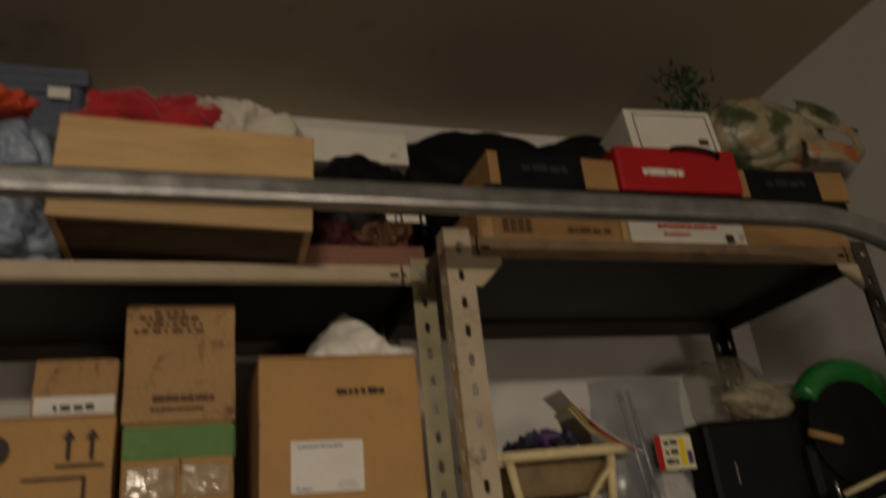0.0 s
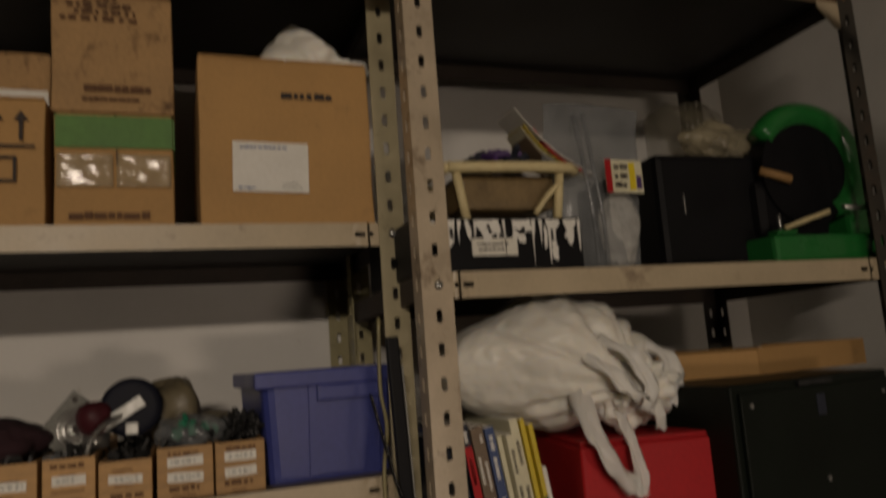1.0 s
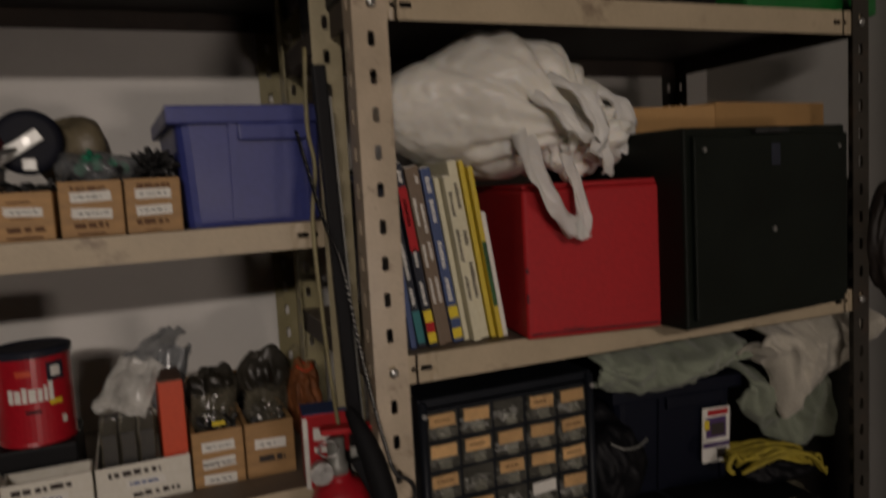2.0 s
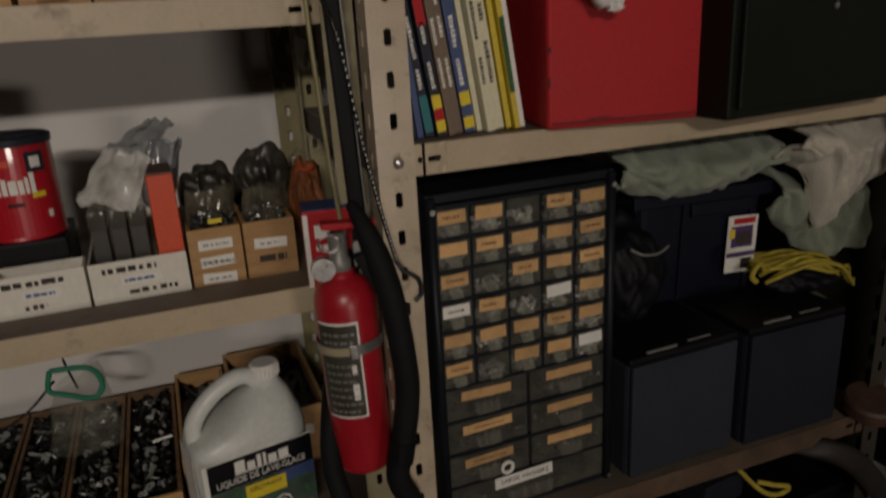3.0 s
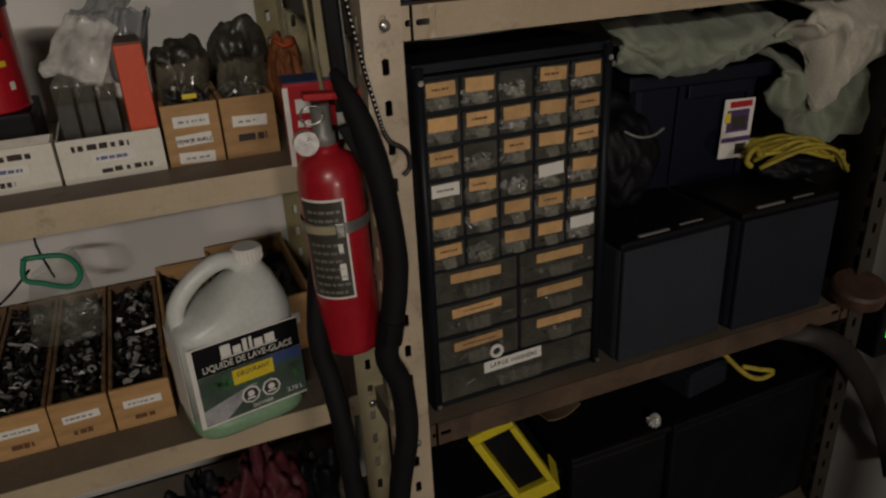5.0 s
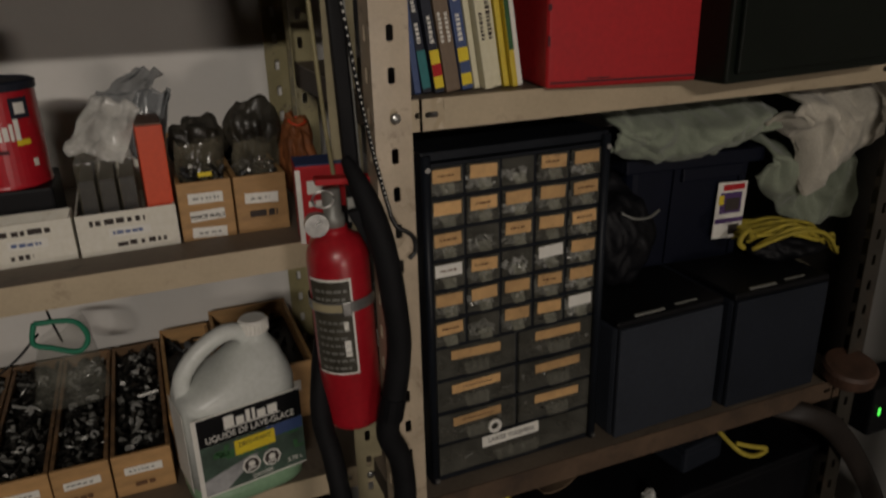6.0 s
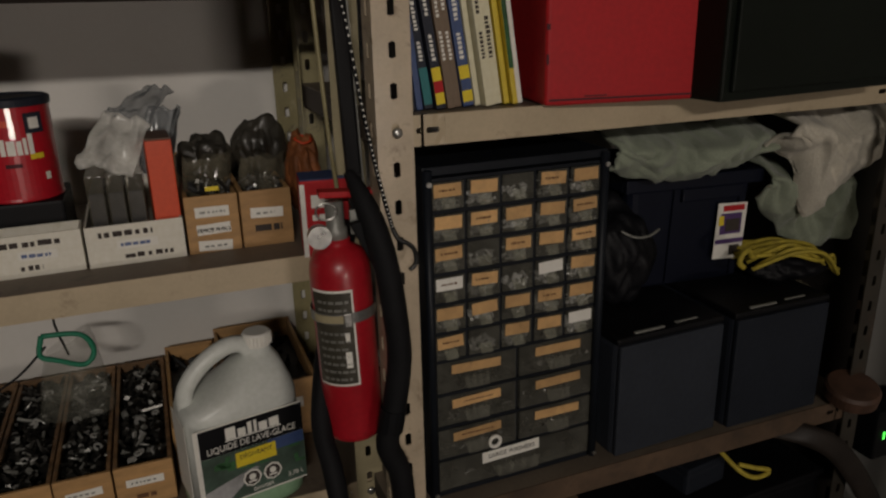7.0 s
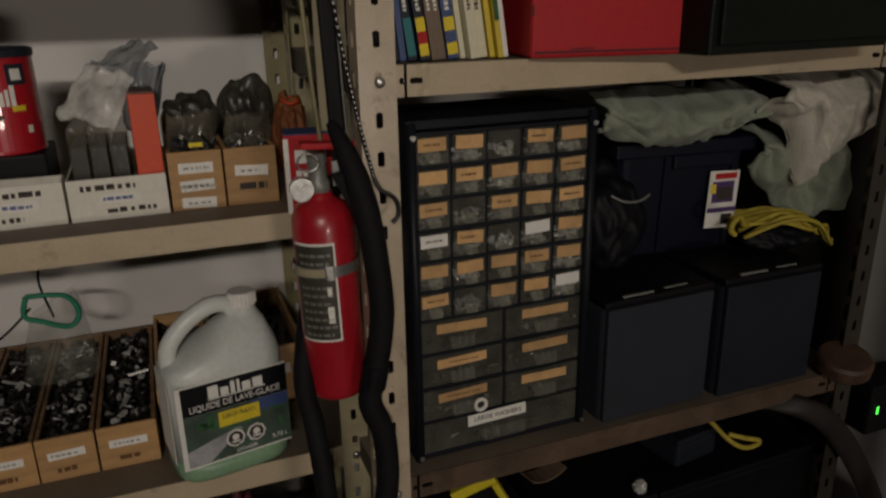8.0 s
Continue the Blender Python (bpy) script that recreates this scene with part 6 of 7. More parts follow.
for xx in (-0.004, 0.026):
    bm = bmesh.new()
    disc(bm, (xx, y1 - 0.0011, 0.060), 0.0138, 0.0006, "y", 8)
    h_ = part("hazard_sign", bm, "paper", lab)
    bm = bmesh.new()
    disc(bm, (xx, y1 - 0.0016, 0.060), 0.0112, 0.0004, "y", 8)
    part("hazard_ground", bm, "ink", h_)
    bm = bmesh.new()
    disc(bm, (xx, y1 - 0.0021, 0.062), 0.0050, 0.0004, "y", 10)
    box(bm, xx - 0.006, xx + 0.006, y1 - 0.0021, y1 - 0.0017, 0.0535, 0.056)
    part("hazard_mark", bm, "paper", h_)
text("DANGER", 0.0075, "paper", lab, 0.011, y1 - 0.0008, 0.0395)
text("3,78 L", 0.0095, "paper", lab, 0.060, y1 - 0.0008, 0.0440)

# ---- fire extinguisher, hoses and straps between the units ----
ext = thing("fire_extinguisher", -0.060, 0.045, 0.945, "small red fire extinguisher with a dark label, strapped upright", "fire extinguisher", rz=-6, ry=-1.5)
R = 0.0388
bm = bmesh.new()
lathe(bm, [(0.034, 0.0), (R - 0.002, 0.003), (R, 0.010), (R, 0.232), (R - 0.002, 0.243), (R * 0.80, 0.256), (R * 0.50, 0.263), (0.016, 0.266), (0.016, 0.272)], seg=48)
part("cylinder", bm, "redext", ext, smooth=True)
el = wrap(ext, "instruction_label", R + 0.0006, 200, 282, 0.086, 0.216, "paper", 18, "black and silver instruction label")
wrap(el, "label_ground", R + 0.0012, 202, 278, 0.089, 0.213, "dirtylabel", 18)
rnd = random.Random(9)
for k in range(11):
    zz = 0.094 + k * 0.0105
    if 0.160 < zz < 0.178:
        continue
    a = 214.0
    while a < 268:
        wd = rnd.uniform(5, 14)
        wrap(el, "small_print", R + 0.0017, a, min(a + wd, 274), zz, zz + 0.0035, "grey", 3)
        a += wd + 3
wrap(el, "picture", R + 0.0017, 260, 271, 0.112, 0.134, "paper", 3)
wrap(el, "picture", R + 0.0017, 262, 270, 0.148, 0.160, "paper", 3)
band = wrap(ext, "strap", R + 0.0024, 150, 400, 0.172, 0.186, "galv", 40, "metal band clamp")
wrap(band, "yellow_strip", R + 0.0032, 205, 268, 0.174, 0.184, "post2", 12)
part("buckle", boxes((-0.006, 0.004, -R - 0.008, -R - 0.002, 0.170, 0.188), bevel=0.0012), "steel", band)
bm = bmesh.new()
lathe(bm, [(0.014, 0.268), (0.014, 0.285), (0.0115, 0.288), (0.0115, 0.318)], seg=20)
part("valve", bm, "grey", ext, smooth=True)
bm = bmesh.new()
v8 = box(bm, -0.018, 0.074, -0.011, 0.011, 0.318, 0.326, bevel=0.002)
for v in bm.verts:
    v.co.z += 0.07 * max(0, v.co.x) * 0.25 + (0.008 if v.co.x < 0 else 0)
part("top_lever", bm, "red", ext, "red squeeze lever")
bm = bmesh.new()
box(bm, 0.010, 0.020, -0.007, 0.007, 0.20, 0.30, bevel=0.002)
bmesh.ops.rotate(bm, verts=bm.verts, cent=(0.012, 0, 0.30), matrix=Matrix.Rotation(radians(-16), 3, "Y"))
for v in bm.verts:
    v.co.y *= 1.5
    v.co.x = 0.015 + (v.co.x - 0.015) * 1.5
bmesh.ops.translate(bm, verts=bm.verts, vec=(0.004, -R * 0.95, 0))
part("hose", bm, "rubber", ext, "black discharge horn")
bm = bmesh.new()
box(bm, 0.014, 0.032, -0.034, -0.029, 0.284, 0.314, bevel=0.001)
part("tag", bm, "grey", ext, "grey plastic tag")
bm = bmesh.new()
disc(bm, (-0.022, -0.016, 0.279), 0.0145, 0.012, "y", 24)
part("gauge", bm, "steel", ext, "round pressure gauge")
bm = bmesh.new()
tube(bm, [(-0.012 + 0.0125 * math.cos(6.2832 * k / 20), -0.020, 0.312 + 0.0105 * math.sin(6.2832 * k / 20)) for k in range(21)], 0.0014, 6)
part("pull_ring", bm, "steel", ext, smooth=True)
part("hanger", boxes((-0.012, 0.028, R + 0.004, 0.083, 0.10, 0.24), bevel=0.002), "black", ext, "black wall bracket")

hs = thing("rubber_hose", -0.02, 0.0, 0.0, "thick black rubber hose hanging along the upright", "hose")
bm = bmesh.new()
tube(bm, smooth_path([(-0.030, 0.035, 1.30), (-0.020, 0.012, 1.27), (-0.006, -0.012, 1.21), (0.002, -0.022, 1.14), (0.006, -0.022, 1.07), (-0.004, -0.020, 1.0), (-0.014, -0.018, 0.95), (0.002, -0.018, 0.90), (0.004, -0.018, 0.82), (-0.012, -0.012, 0.72), (-0.02, 0.0, 0.55), (-0.02, 0.02, 0.2), (-0.02, 0.02, 0.0)], 6), 0.016, 12,
     radii=[min(0.0155, 0.006 + 0.0011 * k) for k in range(73)])
part("hose", bm, "rubber", hs, smooth=True)
bm = bmesh.new()
tube(bm, [(-0.004, -0.0200, 1.003), (-0.010, -0.0188, 0.972)], 0.0172, 14)
part("collar", bm, "black", hs)
hs2 = thing("rubber_hose", -0.10, 0.0, 0.0, "black rubber hose hanging below the extinguisher", "hose")
bm = bmesh.new()
tube(bm, smooth_path([(0.06, 0.095, 1.22), (0.03, 0.098, 1.1), (-0.006, 0.04, 0.98), (-0.004, 0.0, 0.92), (0.0, -0.02, 0.85), (0.004, -0.02, 0.74), (0.014, -0.015, 0.6), (0.02, 0.0, 0.3), (0.02, 0.0, 0.0)], 6), 0.0135, 12)
part("hose", bm, "rubber", hs2, smooth=True)
lb_ = thing("black_bracket", -0.035, 0.055, 1.24, "long black metal bar leaning between the uprights", "bar", ry=-2)
part("bar", boxes((-0.009, 0.009, 0, 0.014, 0.0, 0.50), bevel=0.003), "black", lb_)
part("bar_edge", boxes((0.0092, 0.0112, 0.0, 0.004, 0.02, 0.46), bevel=0.0005), "grey", lb_)
bgc = thing("bungee_cord", 0, 0, 0, "black bungee cord with white flecks and a metal hook", "cord")
pth = smooth_path([(-0.078, 0.10, 1.66), (-0.070, 0.02, 1.55), (-0.062, -0.028, 1.49), (-0.048, -0.032, 1.39), (-0.034, -0.034, 1.31), (-0.020, -0.036, 1.245)], 26)
bm = bmesh.new()
tube(bm, pth, 0.0024, 8)
part("cord", bm, "rubber", bgc, smooth=True)
bm = bmesh.new()
for k in range(2, len(pth) - 2, 2):
    p, q = Vector(pth[k]), Vector(pth[k + 1])
    tube(bm, [p + (q - p) * 0.15 + Vector((0, -0.0012, 0)), p + (q - p) * 0.72 + Vector((0, -0.0010, 0))], 0.0015, 6)
part("fleck", bm, "paper", bgc)["kind"] = "stuff"
bm = bmesh.new()
tube(bm, smooth_path([(-0.020, -0.036, 1.245), (-0.014, -0.040, 1.232), (-0.004, -0.040, 1.226), (0.006, -0.036, 1.215), (0.008, -0.034, 1.198), (0.000, -0.034, 1.190)], 5), 0.0028, 8)
part("hook", bm, "darkmetal", bgc, smooth=True)
cr = thing("electric_cord", -0.052, 0.115, 1.25, "thin grey-brown cord dangling beside the upright", "cord")
bm = bmesh.new()
tube(bm, smooth_path([(-0.004, 0.0, 0.52), (-0.010, -0.01, 0.42), (-0.004, -0.012, 0.36), (-0.012, -0.010, 0.28), (-0.004, -0.01, 0.10), (0.004, -0.012, 0.0)], 6), 0.003, 6)
part("cord", bm, "olive", cr, smooth=True)

# ---- right unit, board D: drawer cabinet ----
CW, CH, CD = 0.276, 0.489, 0.155
dc = thing("drawer_cabinet", 0.180, 0.034, RD + 0.001, "charcoal plastic cabinet of clear drawers with orange paper labels", "drawer cabinet", rz=1.0)
part("side_panel", boxes((-CW / 2, -CW / 2 + 0.007, 0, CD, 0, CH), bevel=0.002), "cabinet", dc)
part("side_panel", boxes((CW / 2 - 0.007, CW / 2, 0, CD, 0, CH), bevel=0.002), "cabinet", dc)
part("top_panel", boxes((-CW / 2 + 0.007, CW / 2 - 0.007, 0.001, CD, CH - 0.012, CH - 0.0005), bevel=0.001), "cabinet", dc)
part("bottom_panel", boxes((-CW / 2 + 0.007, CW / 2 - 0.007, 0.001, CD, 0.0005, 0.008), bevel=0.001), "cabinet", dc)
part("back_panel", boxes((-CW / 2 + 0.007, CW / 2 - 0.007, CD - 0.004, CD, 0.008, CH - 0.012)), "cabinet", dc)
for sx in (-1, 1):
    bm = bmesh.new()
    tube(bm, [(sx * (CW / 2 - 0.006), -0.002, 0.004), (sx * (CW / 2 - 0.006), -0.002, CH - 0.004)], 0.0065, 12)
    part("corner_post", bm, "cabinet", dc, smooth=True)
    for zz in (0.01, CH - 0.02):
        bm = bmesh.new()
        disc(bm, (sx * (CW / 2 - 0.006), -0.0105, zz), 0.0035, 0.003, "y", 10)
        part("corner_stud", bm, "steel", dc)
SX, SZ, Z1 = (CW - 0.018) / 5, 0.0425, CH - 0.018
for r in range(7):
    part("divider", boxes((-CW / 2 + 0.007, CW / 2 - 0.007, 0.002, CD - 0.004, Z1 - r * SZ - 0.0022, Z1 - r * SZ + 0.0022)), "cabinet", dc)
for c in range(1, 5):
    xx = -CW / 2 + 0.009 + c * SX
    part("divider", boxes((xx - 0.0016, xx + 0.0016, 0.004, CD - 0.004, Z1 - 6 * SZ + 0.0022, Z1 - 0.0022)), "cabinet", dc)


def drawer(x0, x1, z0, z1, tag, seed, wide=False):
    """A clear drawer with a pinched grip, a scoop of small hardware and a card in its label slot."""
    rr = random.Random(seed)
    w, h = x1 - x0, z1 - z0
    cx = (x0 + x1) / 2
    bm = bmesh.new()
    yf = 0.001 + rr.uniform(-0.0015, 0.0015)
    box(bm, x0, x1, yf, yf + 0.0016, z0, z1, bevel=0.0005, seg=1)
    box(bm, x0, x0 + 0.001, yf + 0.0016, CD - 0.01, z0, z1 - 0.004)
    box(bm, x1 - 0.001, x1, yf + 0.0016, CD - 0.01, z0, z1 - 0.004)
    box(bm, x0 + 0.001, x1 - 0.001, yf + 0.0016, CD - 0.01, z0, z0 + 0.001)
    d = part("drawer", bm, "clear", dc)
    bm = bmesh.new()
    g = w * (0.22 if not wide else 0.16)
    va = [bm.verts.new(p) for p in ((cx - g, yf, z0 + h * 0.40), (cx + g, yf, z0 + h * 0.40), (cx + g * 0.8, yf - 0.009, z0 + h * 0.10), (cx - g * 0.8, yf - 0.009, z0 + h * 0.10), (cx - g * 0.8, yf, z0 + 0.001), (cx + g * 0.8, yf, z0 + 0.001))]
    bm.faces.new(va[:4])
    bm.faces.new((va[3], va[2], va[5], va[4]))
    solid(part("grip", bm, "clear" if wide else "gripclear", d), 0.001)
    if wide:
        for k in range(4):
            xk = cx + g * (-0.75 + 0.5 * k)
            part("rib", boxes((xk - 0.0009, xk + 0.0009, yf - 0.0075, yf - 0.0005, z0 + h * 0.10, z0 + h * 0.46), bevel=0.0003), "gripclear", d)
    if tag:
        lw, lh = (w * 0.41, h * 0.235) if not wide else (w * 0.30, h * 0.15)
        zc = z1 - h * (0.30 if not wide else 0.27)
        p = plate(d, "label", cx - lw, cx + lw, zc - lh, zc + lh, "paper" if tag == 2 else "orangelabel", y=yf - 0.0004, turn=rr.uniform(-2.5, 2.5))
        if rr.random() < 0.3:
            part("writing", bars(cx - lw * 0.7, cx + lw * 0.7, yf - 0.0016, zc - lh * 0.35, zc + lh * 0.4, 1, seed, 0.45, 0.3), "inkbrown", p)
    bm = bmesh.new()
    heap(bm, x0 + 0.006, x1 - 0.006, yf + 0.004, yf + 0.022, z0 + h * 0.20, 34 if not wide else 44, 0.0062, seed)
    part("hardware", bm, rr.choice(("bolts", "grey", "grey", "zinc")) if not wide else "bolts", d)["kind"] = "stuff"


none_ = {(0, 2), (2, 1), (3, 2), (5, 1)}
white_ = {(3, 0), (3, 3), (5, 4)}
for r in range(6):
    for c in range(5):
        xx = -CW / 2 + 0.009 + c * SX
        tag = 0 if (r, c) in none_ else (2 if (r, c) in white_ else 1)
        drawer(xx + 0.0025, xx + SX - 0.0025, Z1 - (r + 1) * SZ + 0.003, Z1 - r * SZ - 0.003, tag, 300 + r * 5 + c)
BZ = Z1 - 6 * SZ
BH = 0.052
part("divider", boxes((-0.002, 0.002, 0.004, CD - 0.004, BZ - 3 * BH + 0.0022, BZ - 0.0022)), "cabinet", dc)
for r in range(3):
    part("divider", boxes((-CW / 2 + 0.007, CW / 2 - 0.007, 0.002, CD - 0.004, BZ - (r + 1) * BH - 0.0022, BZ - (r + 1) * BH + 0.0022)), "cabinet", dc)
    for c in range(2):
        x0 = -CW / 2 + 0.009 if c == 0 else 0.003
        drawer(x0 + 0.002, x0 + 0.128, BZ - (r + 1) * BH + 0.003, BZ - r * BH - 0.003, 1, 350 + r * 2 + c, True)
drawer(-CW / 2 + 0.011, CW / 2 - 0.011, 0.010, BZ - 3 * BH - 0.003, 0, 370, True)
lw_ = plate(dc, "washer_label", -0.058, 0.036, 0.042, 0.060, "paper", y=-0.0034, label="white handwritten strip", turn=-1.5)
text("LARGE WASHERS", 0.0105, "ink", lw_, -0.010, -0.0043, 0.051, squeeze=0.95)
bm = bmesh.new()
tube(bm, [(-0.038 + 0.0085 * math.cos(6.2832 * k / 20), -0.0045, 0.074 + 0.0085 * math.sin(6.2832 * k / 20)) for k in range(21)], 0.003, 6)
part("washer", bm, "paper", dc, "white washer taped to the drawer", True)

# ---- right unit, board D: totes, rags and rope ----


def file_case(x0, x1, y, z, h, rz, label, d=0.30, mat="slate"):
    t = thing("file_case", (x0 + x1) / 2, y, z, label, "case", rz=rz, group="slate plastic cases")
    w = x1 - x0
    part("body", boxes((-w / 2, w / 2, 0.006, d, 0, h - 0.012), bevel=0.008), mat, t)
    part("front_cover", boxes((-w / 2 + 0.002, w / 2 - 0.002, -0.004, 0.0058, 0.003, h - 0.012), bevel=0.003), mat, t)
    part("lid", boxes((-w / 2 - 0.002, w / 2 + 0.002, 0.0, d + 0.004, h - 0.0115, h), bevel=0.004), "black", t)
    part("latch", boxes((-w * 0.34, -w * 0.06, 0.004, 0.010, h + 0.0003, h + 0.004), bevel=0.002), "grey", t)
    part("latch", boxes((w * 0.06, w * 0.28, 0.010, 0.015, h + 0.0003, h + 0.003), bevel=0.002), "grey", t)
    return t


file_case(0.340, 0.542, 0.020, RD + 0.001, 0.203, 2.0, "slate grey plastic file case with a closed lid")
file_case(0.556, 0.752, 0.012, RD + 0.001, 0.208, 0.0, "dark blue-grey plastic file case with a closed lid", mat="darkslate")
tt = tote("navy_tote", 0.445, 0.690, 0.15, 0.24, RD + 0.2095, 0.195, "navy", "dark navy plastic tote with a product sticker, on the cases", rz=-5)
p = plate(tt, "sticker", 0.048, 0.106, 0.040, 0.140, "paper", y=-0.004, label="white product sticker with purple and red print", turn=2)
part("picture", boxes((0.056, 0.098, -0.0056, -0.0047, 0.085, 0.122)), "purple", p)
part("picture", boxes((0.066, 0.094, -0.0064, -0.0057, 0.090, 0.112)), "ink", p)
part("red_band", boxes((0.060, 0.102, -0.0056, -0.0047, 0.126, 0.136)), "red", p)
part("yellow_dot", boxes((0.052, 0.062, -0.0064, -0.0057, 0.102, 0.118)), "yellowprint", p)
part("purple_band", boxes((0.049, 0.105, -0.0056, -0.0047, 0.068, 0.076)), "purple", p)
part("black_patch", boxes((0.078, 0.098, -0.0056, -0.0047, 0.046, 0.064)), "ink", p)
bg_ = thing("black_tool_bag", 0.425, 0.10, RD + 0.206, "black fabric tool bag with a steel buckle, on a case", "bag")
bm = bmesh.new()
crumple(bm, (0.0, 0.09, 0.075), (0.075, 0.10, 0.095), 71, amp=0.2, fold=0.1, floor_z=0.0)
part("body", bm, "blackfabric", bg_, smooth=True)
bm = bmesh.new()
tube(bm, smooth_path([(-0.03, 0.004, 0.135), (-0.01, -0.004, 0.125), (0.02, 0.0, 0.122), (0.045, 0.008, 0.128)], 4), 0.0022, 6)
part("buckle", bm, "grey", bg_, smooth=True)


def drape(name, x0, x1, y, top, hem, mat, label, seed, bulge=0.05, fold=0.022, back=0.10):
    """A cloth hanging in soft folds: a sheet from its upper edge down to a hem given as heights at even steps, its head laid back."""
    t = thing(name, (x0 + x1) / 2, y, min(hem), label, "cloth")
    nu, nv = 60, 34
    bm = bmesh.new()
    grid = []
    for j in range(nv + 1):
        v = j / nv
        row = []
        for i in range(nu + 1):
            u = i / nu
            k = u * (len(hem) - 1)
            a = min(int(k), len(hem) - 2)
            f = k - a
            f = f * f * (3 - 2 * f)
            low = hem[a] * (1 - f) + hem[a + 1] * f
            tz = top + 0.012 * noise.noise(Vector((u * 3, seed, 1)))
            z = tz + (low - tz) * v
            q = Vector((u * 5.5 + 0.9 * v, v * 1.5, seed * 3.7))
            f1 = noise.noise(q + 0.5 * noise.noise_vector(q * 0.6))
            f2 = abs(noise.noise(Vector((u * 11 - 2.2 * v, v * 2.6, seed * 1.3))))
            yy = -bulge * math.sin(math.pi * min(1, 0.25 + 0.75 * v)) + fold * 1.6 * f1 + fold * 0.9 * f2 + back * max(0.0, 0.35 - v) * 2
            xx = x0 + (x1 - x0) * u - (x0 + x1) / 2 + 0.012 * noise.noise(q * 1.7)
            row.append(bm.verts.new((xx, yy, z - min(hem) + 0.010 * noise.noise(q * 2.3))))
        grid.append(row)
    for a, b in zip(grid, grid[1:]):
        for i in range(nu):
            bm.faces.new((a[i], a[i + 1], b[i + 1], b[i]))
    ob = solid(part("cloth", bm, mat, t, smooth=True), 0.006)
    hm = bmesh.new()
    tube(hm, [grid_co for grid_co in [Vector(p) for p in hem_line(x0, x1, hem, seed)]], 0.0035, 6)
    part("hem", hm, mat, t, smooth=True)
    return t


def hem_line(x0, x1, hem, seed):
    """The stitched edge that runs along a cloth's lower side."""
    out = []
    for i in range(41):
        u = i / 40
        k = u * (len(hem) - 1)
        a = min(int(k), len(hem) - 2)
        f = k - a
        f = f * f * (3 - 2 * f)
        q = Vector((u * 5.5 + 0.9, 1.5, seed * 3.7))
        f1 = noise.noise(q + 0.5 * noise.noise_vector(q * 0.6))
        f2 = abs(noise.noise(Vector((u * 11 - 2.2, 2.6, seed * 1.3))))
        out.append(((x1 - x0) * (u - 0.5) + 0.012 * noise.noise(q * 1.7), 0.022 * (1.6 * f1 + 0.9 * f2), hem[a] * (1 - f) + hem[a + 1] * f - min(hem) + 0.010 * noise.noise(q * 2.3)))
    return out


drape("green_rag", 0.365, 0.675, 0.115, 1.300, (1.250, 1.232, 1.216, 1.210, 1.222, 1.220, 1.245), "greencloth", "grey-green rag heaped over a tool bag and tote", 3, bulge=0.045)
drape("green_rag", 0.690, 0.965, 0.125, 1.225, (1.165, 1.110, 1.075, 1.062, 1.060, 1.075, 1.085), "greencloth", "grey-green rag hanging beneath a towel", 5, bulge=0.03)
drape("white_towel", 0.660, 0.945, 0.090, 1.322, (1.262, 1.238, 1.135, 1.165, 1.205, 1.225, 1.240), "whitecloth", "off-white towel draped over a tote, one corner hanging", 7, bulge=0.055)
rp = thing("yellow_rope", 0.745, 0.06, RD + 0.205, "coiled yellow rope with a hook end, lying on a case", "rope")
rnd = random.Random(31)
for k in range(15):
    bm = bmesh.new()
    o = k * 0.007
    tube(bm, smooth_path([(-0.09 + rnd.uniform(-0.01, 0.01), 0.02 + o, 0.048 + rnd.uniform(-0.008, 0.012)), (-0.04, -0.01 + o * 0.7, 0.075 + rnd.uniform(-0.01, 0.008)), (0.02, -0.015 + o * 0.7, 0.060 + rnd.uniform(-0.012, 0.01)), (0.075, 0.0 + o, 0.030 + rnd.uniform(-0.018, 0.016)), (0.10 + rnd.uniform(-0.02, 0.012), 0.01 + o, 0.008 + rnd.uniform(0.0, 0.014))], 6), 0.0036, 7)
    part("strand", bm, "yellowrope", rp, smooth=True)
bm = bmesh.new()
tube(bm, smooth_path([(-0.085, 0.03, 0.060), (-0.105, 0.02, 0.066), (-0.122, 0.01, 0.082), (-0.138, 0.005, 0.080), (-0.144, 0.005, 0.066), (-0.134, 0.005, 0.056)], 5), 0.0048, 8)
part("hook", bm, "yellowrope", rp, smooth=True)
bag("dark_pouch", (0.76, 0.14, RD + 0.232), (0.09, 0.08, 0.035), "blackfabric", "black pouch beneath the rope", "bag", 83, floor_z=RD + 0.206, amp=0.2)
wr = thing("wooden_disc", 0.808, -0.012, RD + 0.012, "round dark-stained wooden disc lying over the end of the shelf", "disc", rx=12, ry=-6)
bm = bmesh.new()
lathe(bm, [(0.038, 0.0), (0.044, 0.006), (0.045, 0.026), (0.041, 0.032), (0.027, 0.033)], seg=36)
part("block", bm, "discwood", wr, smooth=False)
bag("clear_wrap", (0.835, 0.16, RD + 0.09), (0.05, 0.06, 0.08), "hazefilm", "dusty clear plastic wrap beside a case", "bag", 85, floor_z=RD, amp=0.3, fold=0.25)

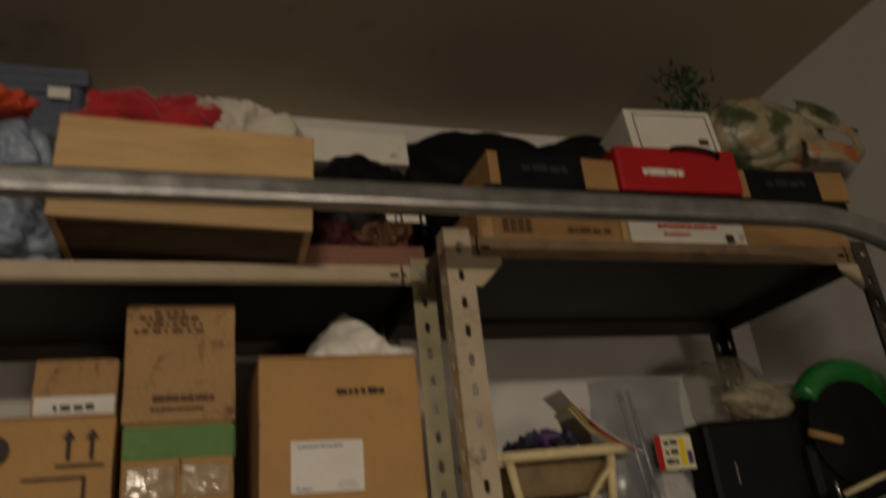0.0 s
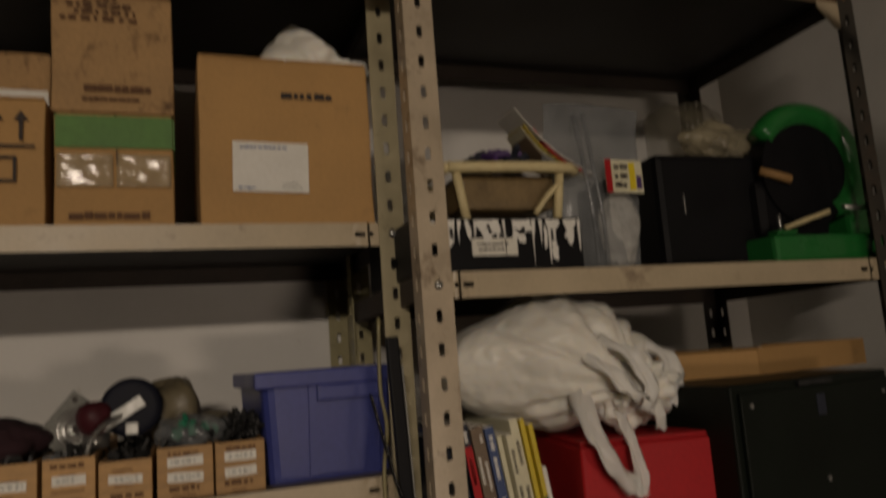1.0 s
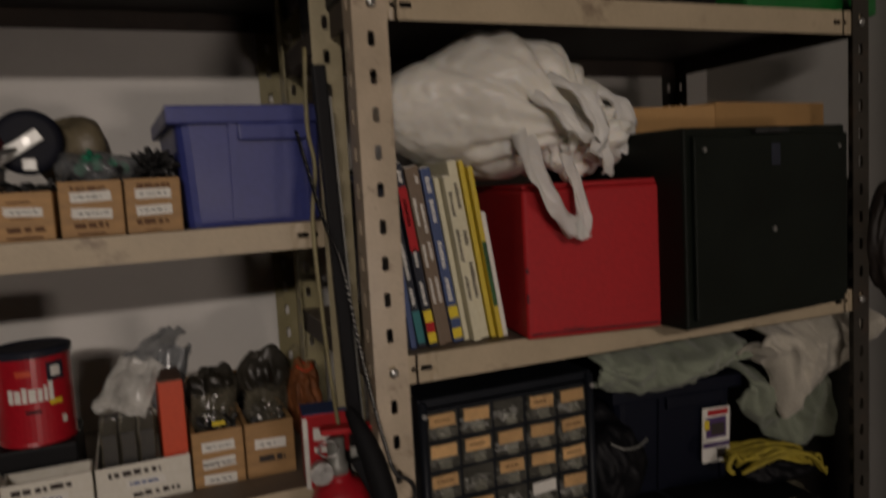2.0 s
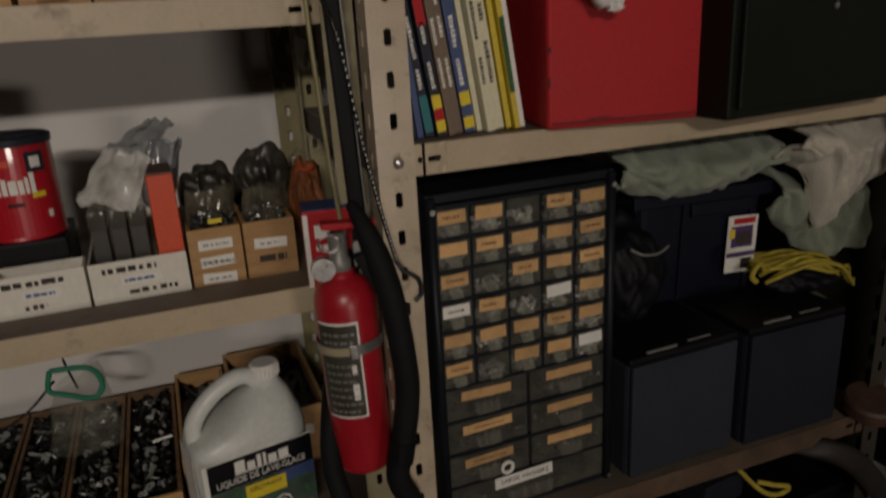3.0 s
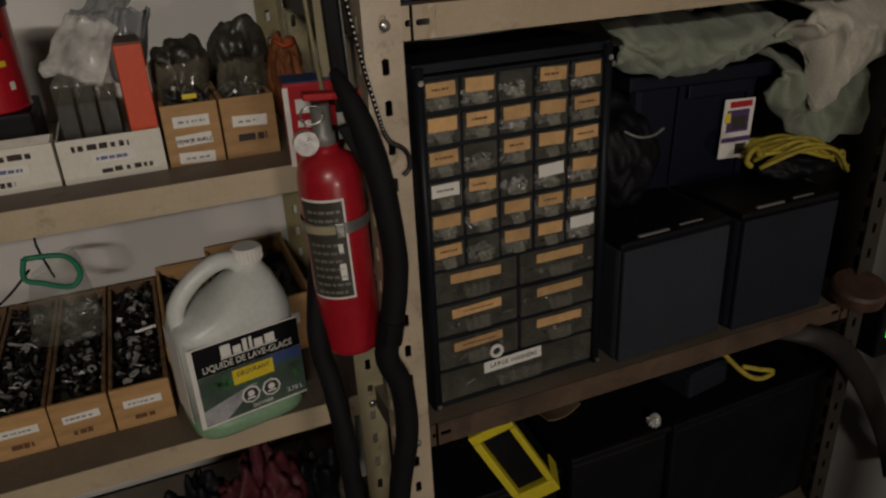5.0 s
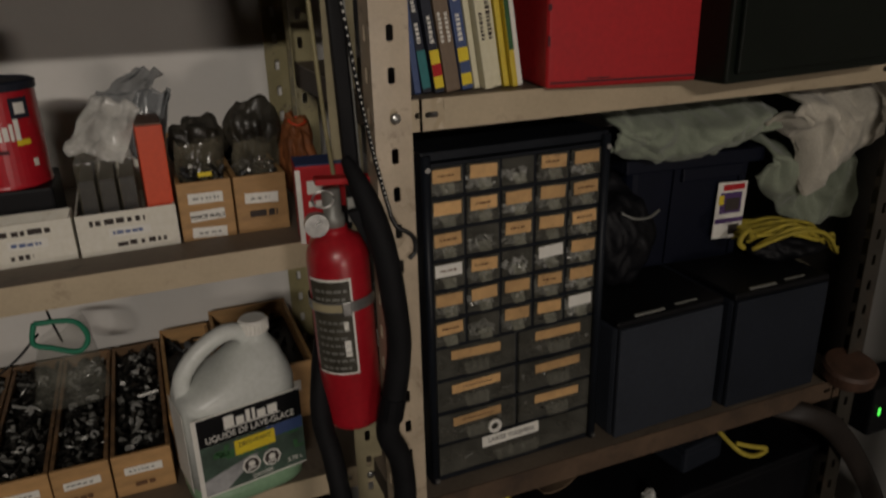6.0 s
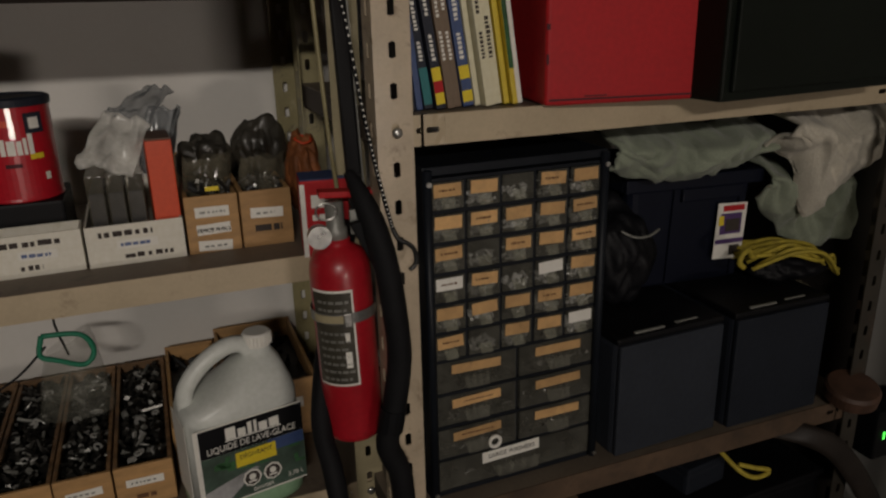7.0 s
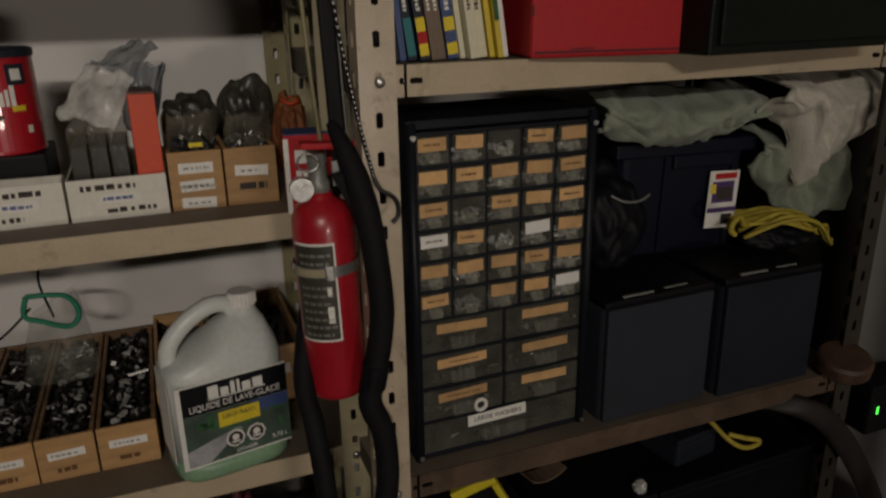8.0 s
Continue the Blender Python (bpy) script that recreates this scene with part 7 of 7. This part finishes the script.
# ---- below: board F and floor ----
yt = thing("yellow_tool", 0.155, 0.0, 0.690, "yellow plastic framed tool with a black insert, leaning", "tool", rz=-24, ry=60)
part("end_cap", boxes((-0.078, -0.062, 0, 0.06, -0.036, 0.036), bevel=0.003), "yellow", yt)
part("end_cap", boxes((0.054, 0.078, 0, 0.06, -0.036, 0.036), bevel=0.003), "yellow", yt)
part("rail", boxes((-0.0618, 0.0538, 0, 0.06, -0.036, -0.024), bevel=0.002), "yellow", yt)
part("rail", boxes((-0.0618, 0.0538, 0, 0.012, 0.026, 0.036), bevel=0.002), "yellow", yt)
part("insert", boxes((-0.0616, 0.0536, 0.012, 0.058, -0.0238, 0.034), bevel=0.002), "black", yt)


def dark_box(name, x0, x1, y, d, z, h, mat, label, rz=0):
    t = thing(name, (x0 + x1) / 2, y, z, label, "box", rz=rz)
    w = x1 - x0
    part("body", boxes((-w / 2, w / 2, 0, d, 0, h), bevel=0.008), mat, t)
    part("lid", boxes((-w / 2 - 0.004, w / 2 + 0.004, -0.004, d + 0.004, h + 0.0005, h + 0.014), bevel=0.004), mat, t)
    return t


dark_box("black_bin", 0.06, 0.25, 0.03, 0.36, RF, 0.27, "black", "black plastic bin beneath a yellow tool")
dark_box("black_bin", 0.27, 0.46, 0.02, 0.38, RF, 0.29, "black", "black plastic bin on the lowest shelf")
dark_box("black_bin", 0.475, 0.83, 0.03, 0.38, RF, 0.285, "black", "wide black plastic bin on the lowest shelf", rz=2)
gb = dark_box("grey_tin", 0.535, 0.635, 0.07, 0.1, RF + 0.302, 0.045, "darkslate", "small dark grey metal tin on a black bin", rz=8)
pa = thing("paper_tag", 0.312, 0.115, RF + 0.3055, "curled brownish card tag lying on a black bin", "paper", rz=12)
bm = bmesh.new()
box(bm, -0.038, 0.038, 0, 0.035, 0, 0.003)
bmesh.ops.subdivide_edges(bm, edges=bm.edges, cuts=4, use_grid_fill=True)
for v in bm.verts:
    v.co.z += 0.010 * (v.co.x / 0.038) ** 2
part("sheet", bm, "browncover", pa)
fs = thing("foil_scrap", 0.435, 0.03, RF + 0.3055, "small crumpled scrap of silver foil on a black bin", "scrap")
bm = bmesh.new()
crumple(bm, (0, 0, 0.010), (0.013, 0.010, 0.014), 231, amp=0.8, freq=3, fold=0.3, fold_freq=5, sub=3, floor_z=0.0)
part("foil", bm, "zinc", fs)
yr = thing("yellow_twine", 0.58, -0.005, RD - 0.06, "end of a yellow cord hanging below the shelf", "cord")
bm = bmesh.new()
tube(bm, smooth_path([(-0.025, 0.03, 0.02), (-0.01, -0.01, -0.005), (0.02, -0.015, -0.025), (0.05, -0.012, -0.030), (0.058, -0.01, -0.024), (0.03, -0.008, -0.014), (0.0, 0.0, -0.004)], 6), 0.0042, 8)
part("cord", bm, "yellowrope", yr, smooth=True)
for (x, y, z, r, mt, lb, sd) in ((-0.20, 0.22, 0.62, 0.07, "maroon", "dark red metal tool lying on the lowest shelf", 201), (-0.30, 0.25, 0.60, 0.06, "blackfabric", "black crumpled bag on the lowest shelf", 203), (-0.11, 0.24, 0.60, 0.06, "black", "black plastic fitting on the lowest shelf", 205)):
    bag("dark_clutter", (x, y, z - 0.10), (r * 1.1, r, r * 2.4), mt, lb, "clutter", sd, floor_z=LF, amp=0.5, freq=3, fold=0.25)
dark_box("dark_crate", -0.62, -0.10, 0.16, 0.36, 0.0, 0.24, "black", "black plastic crate on the floor beneath the shelving")
dark_box("dark_crate", 0.10, 0.80, 0.04, 0.36, 0.0, 0.22, "black", "black plastic crate on the floor beneath the shelving")
bt_ = thing("glass_bottle", -0.062, 0.17, LF + 0.001, "small clear bottle with a pale cap", "bottle")
bm = bmesh.new()
lathe(bm, [(0.020, 0.0), (0.022, 0.01), (0.022, 0.20), (0.012, 0.235), (0.011, 0.26)], seg=20)
part("bottle", bm, "hazefilm", bt_, smooth=True)
bm = bmesh.new()
lathe(bm, [(0.015, 0.2605), (0.015, 0.285), (0.013, 0.288)], seg=20)
part("cap", bm, "paper", bt_)
ch = thing("wall_charger", 0.968, 0.022, 0.630, "small black box with a green indicator light on the end wall", "charger")
part("case", boxes((-0.022, 0.103, 0.002, 0.075, 0.0, 0.105), bevel=0.006), "black", ch)
part("indicator", boxes((-0.0025, 0.0015, 0.0, 0.0018, 0.044, 0.060)), "glow", ch, "green indicator light")

# ---- clutter against the end wall ----
# dark sheet added for the shade on the wall beside the shelving
bp_ = thing("shade_sheet", 0.905, 0.062, 0.0, "added dark sheet standing for the shade between shelving and wall", "panel")
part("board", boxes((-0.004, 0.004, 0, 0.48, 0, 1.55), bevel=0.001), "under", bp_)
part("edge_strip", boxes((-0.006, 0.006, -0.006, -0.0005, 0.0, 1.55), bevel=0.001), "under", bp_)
pk = thing("leather_pouch", 0.905, -0.005, 1.345, "worn brown leather tool pouch hanging at the end of the shelving", "pouch")
bm = bmesh.new()
crumple(bm, (0, 0, 0.10), (0.055, 0.030, 0.105), 211, amp=0.2, freq=1.6, fold=0.08, fold_freq=2.4)
part("body", bm, "strapleather", pk, smooth=True)
part("flap", boxes((-0.045, 0.045, -0.036, -0.030, 0.11, 0.185), bevel=0.002), "strapleather", pk)
bm = bmesh.new()
tube(bm, smooth_path([(0.0, -0.01, 0.19), (0.01, 0.0, 0.26), (0.02, 0.02, 0.34)], 4), 0.004, 6)
part("loop", bm, "strapleather", pk, smooth=True)
bs_ = thing("leather_strap", 0.0, -0.01, 0.0, "broad dark brown leather strap drooping below the shelf end", "strap")
bm = bmesh.new()
prev = None
for i, p in enumerate(smooth_path([(0.690, 0.03, 0.768), (0.722, 0.0, 0.764), (0.765, -0.012, 0.742), (0.805, -0.016, 0.705), (0.850, -0.018, 0.650), (0.905, -0.018, 0.570), (0.965, -0.016, 0.470), (1.02, -0.01, 0.36)], 6)):
    row = [bm.verts.new(p + Vector((0.017 * q, 0.004 * abs(q), 0.013 * q))) for q in (-1, -0.5, 0, 0.5, 1)]
    if prev:
        for q in range(4):
            bm.faces.new((prev[q], prev[q + 1], row[q + 1], row[q]))
    prev = row
solid(part("strap", bm, "strapleather", bs_, smooth=True), 0.004)
# chest added out of view to darken the end wall
db = dark_box("shading_chest", 0.93, 1.045, -0.75, 0.45, 0.0, 0.60, "black", "added black chest, out of view, darkening the end wall")
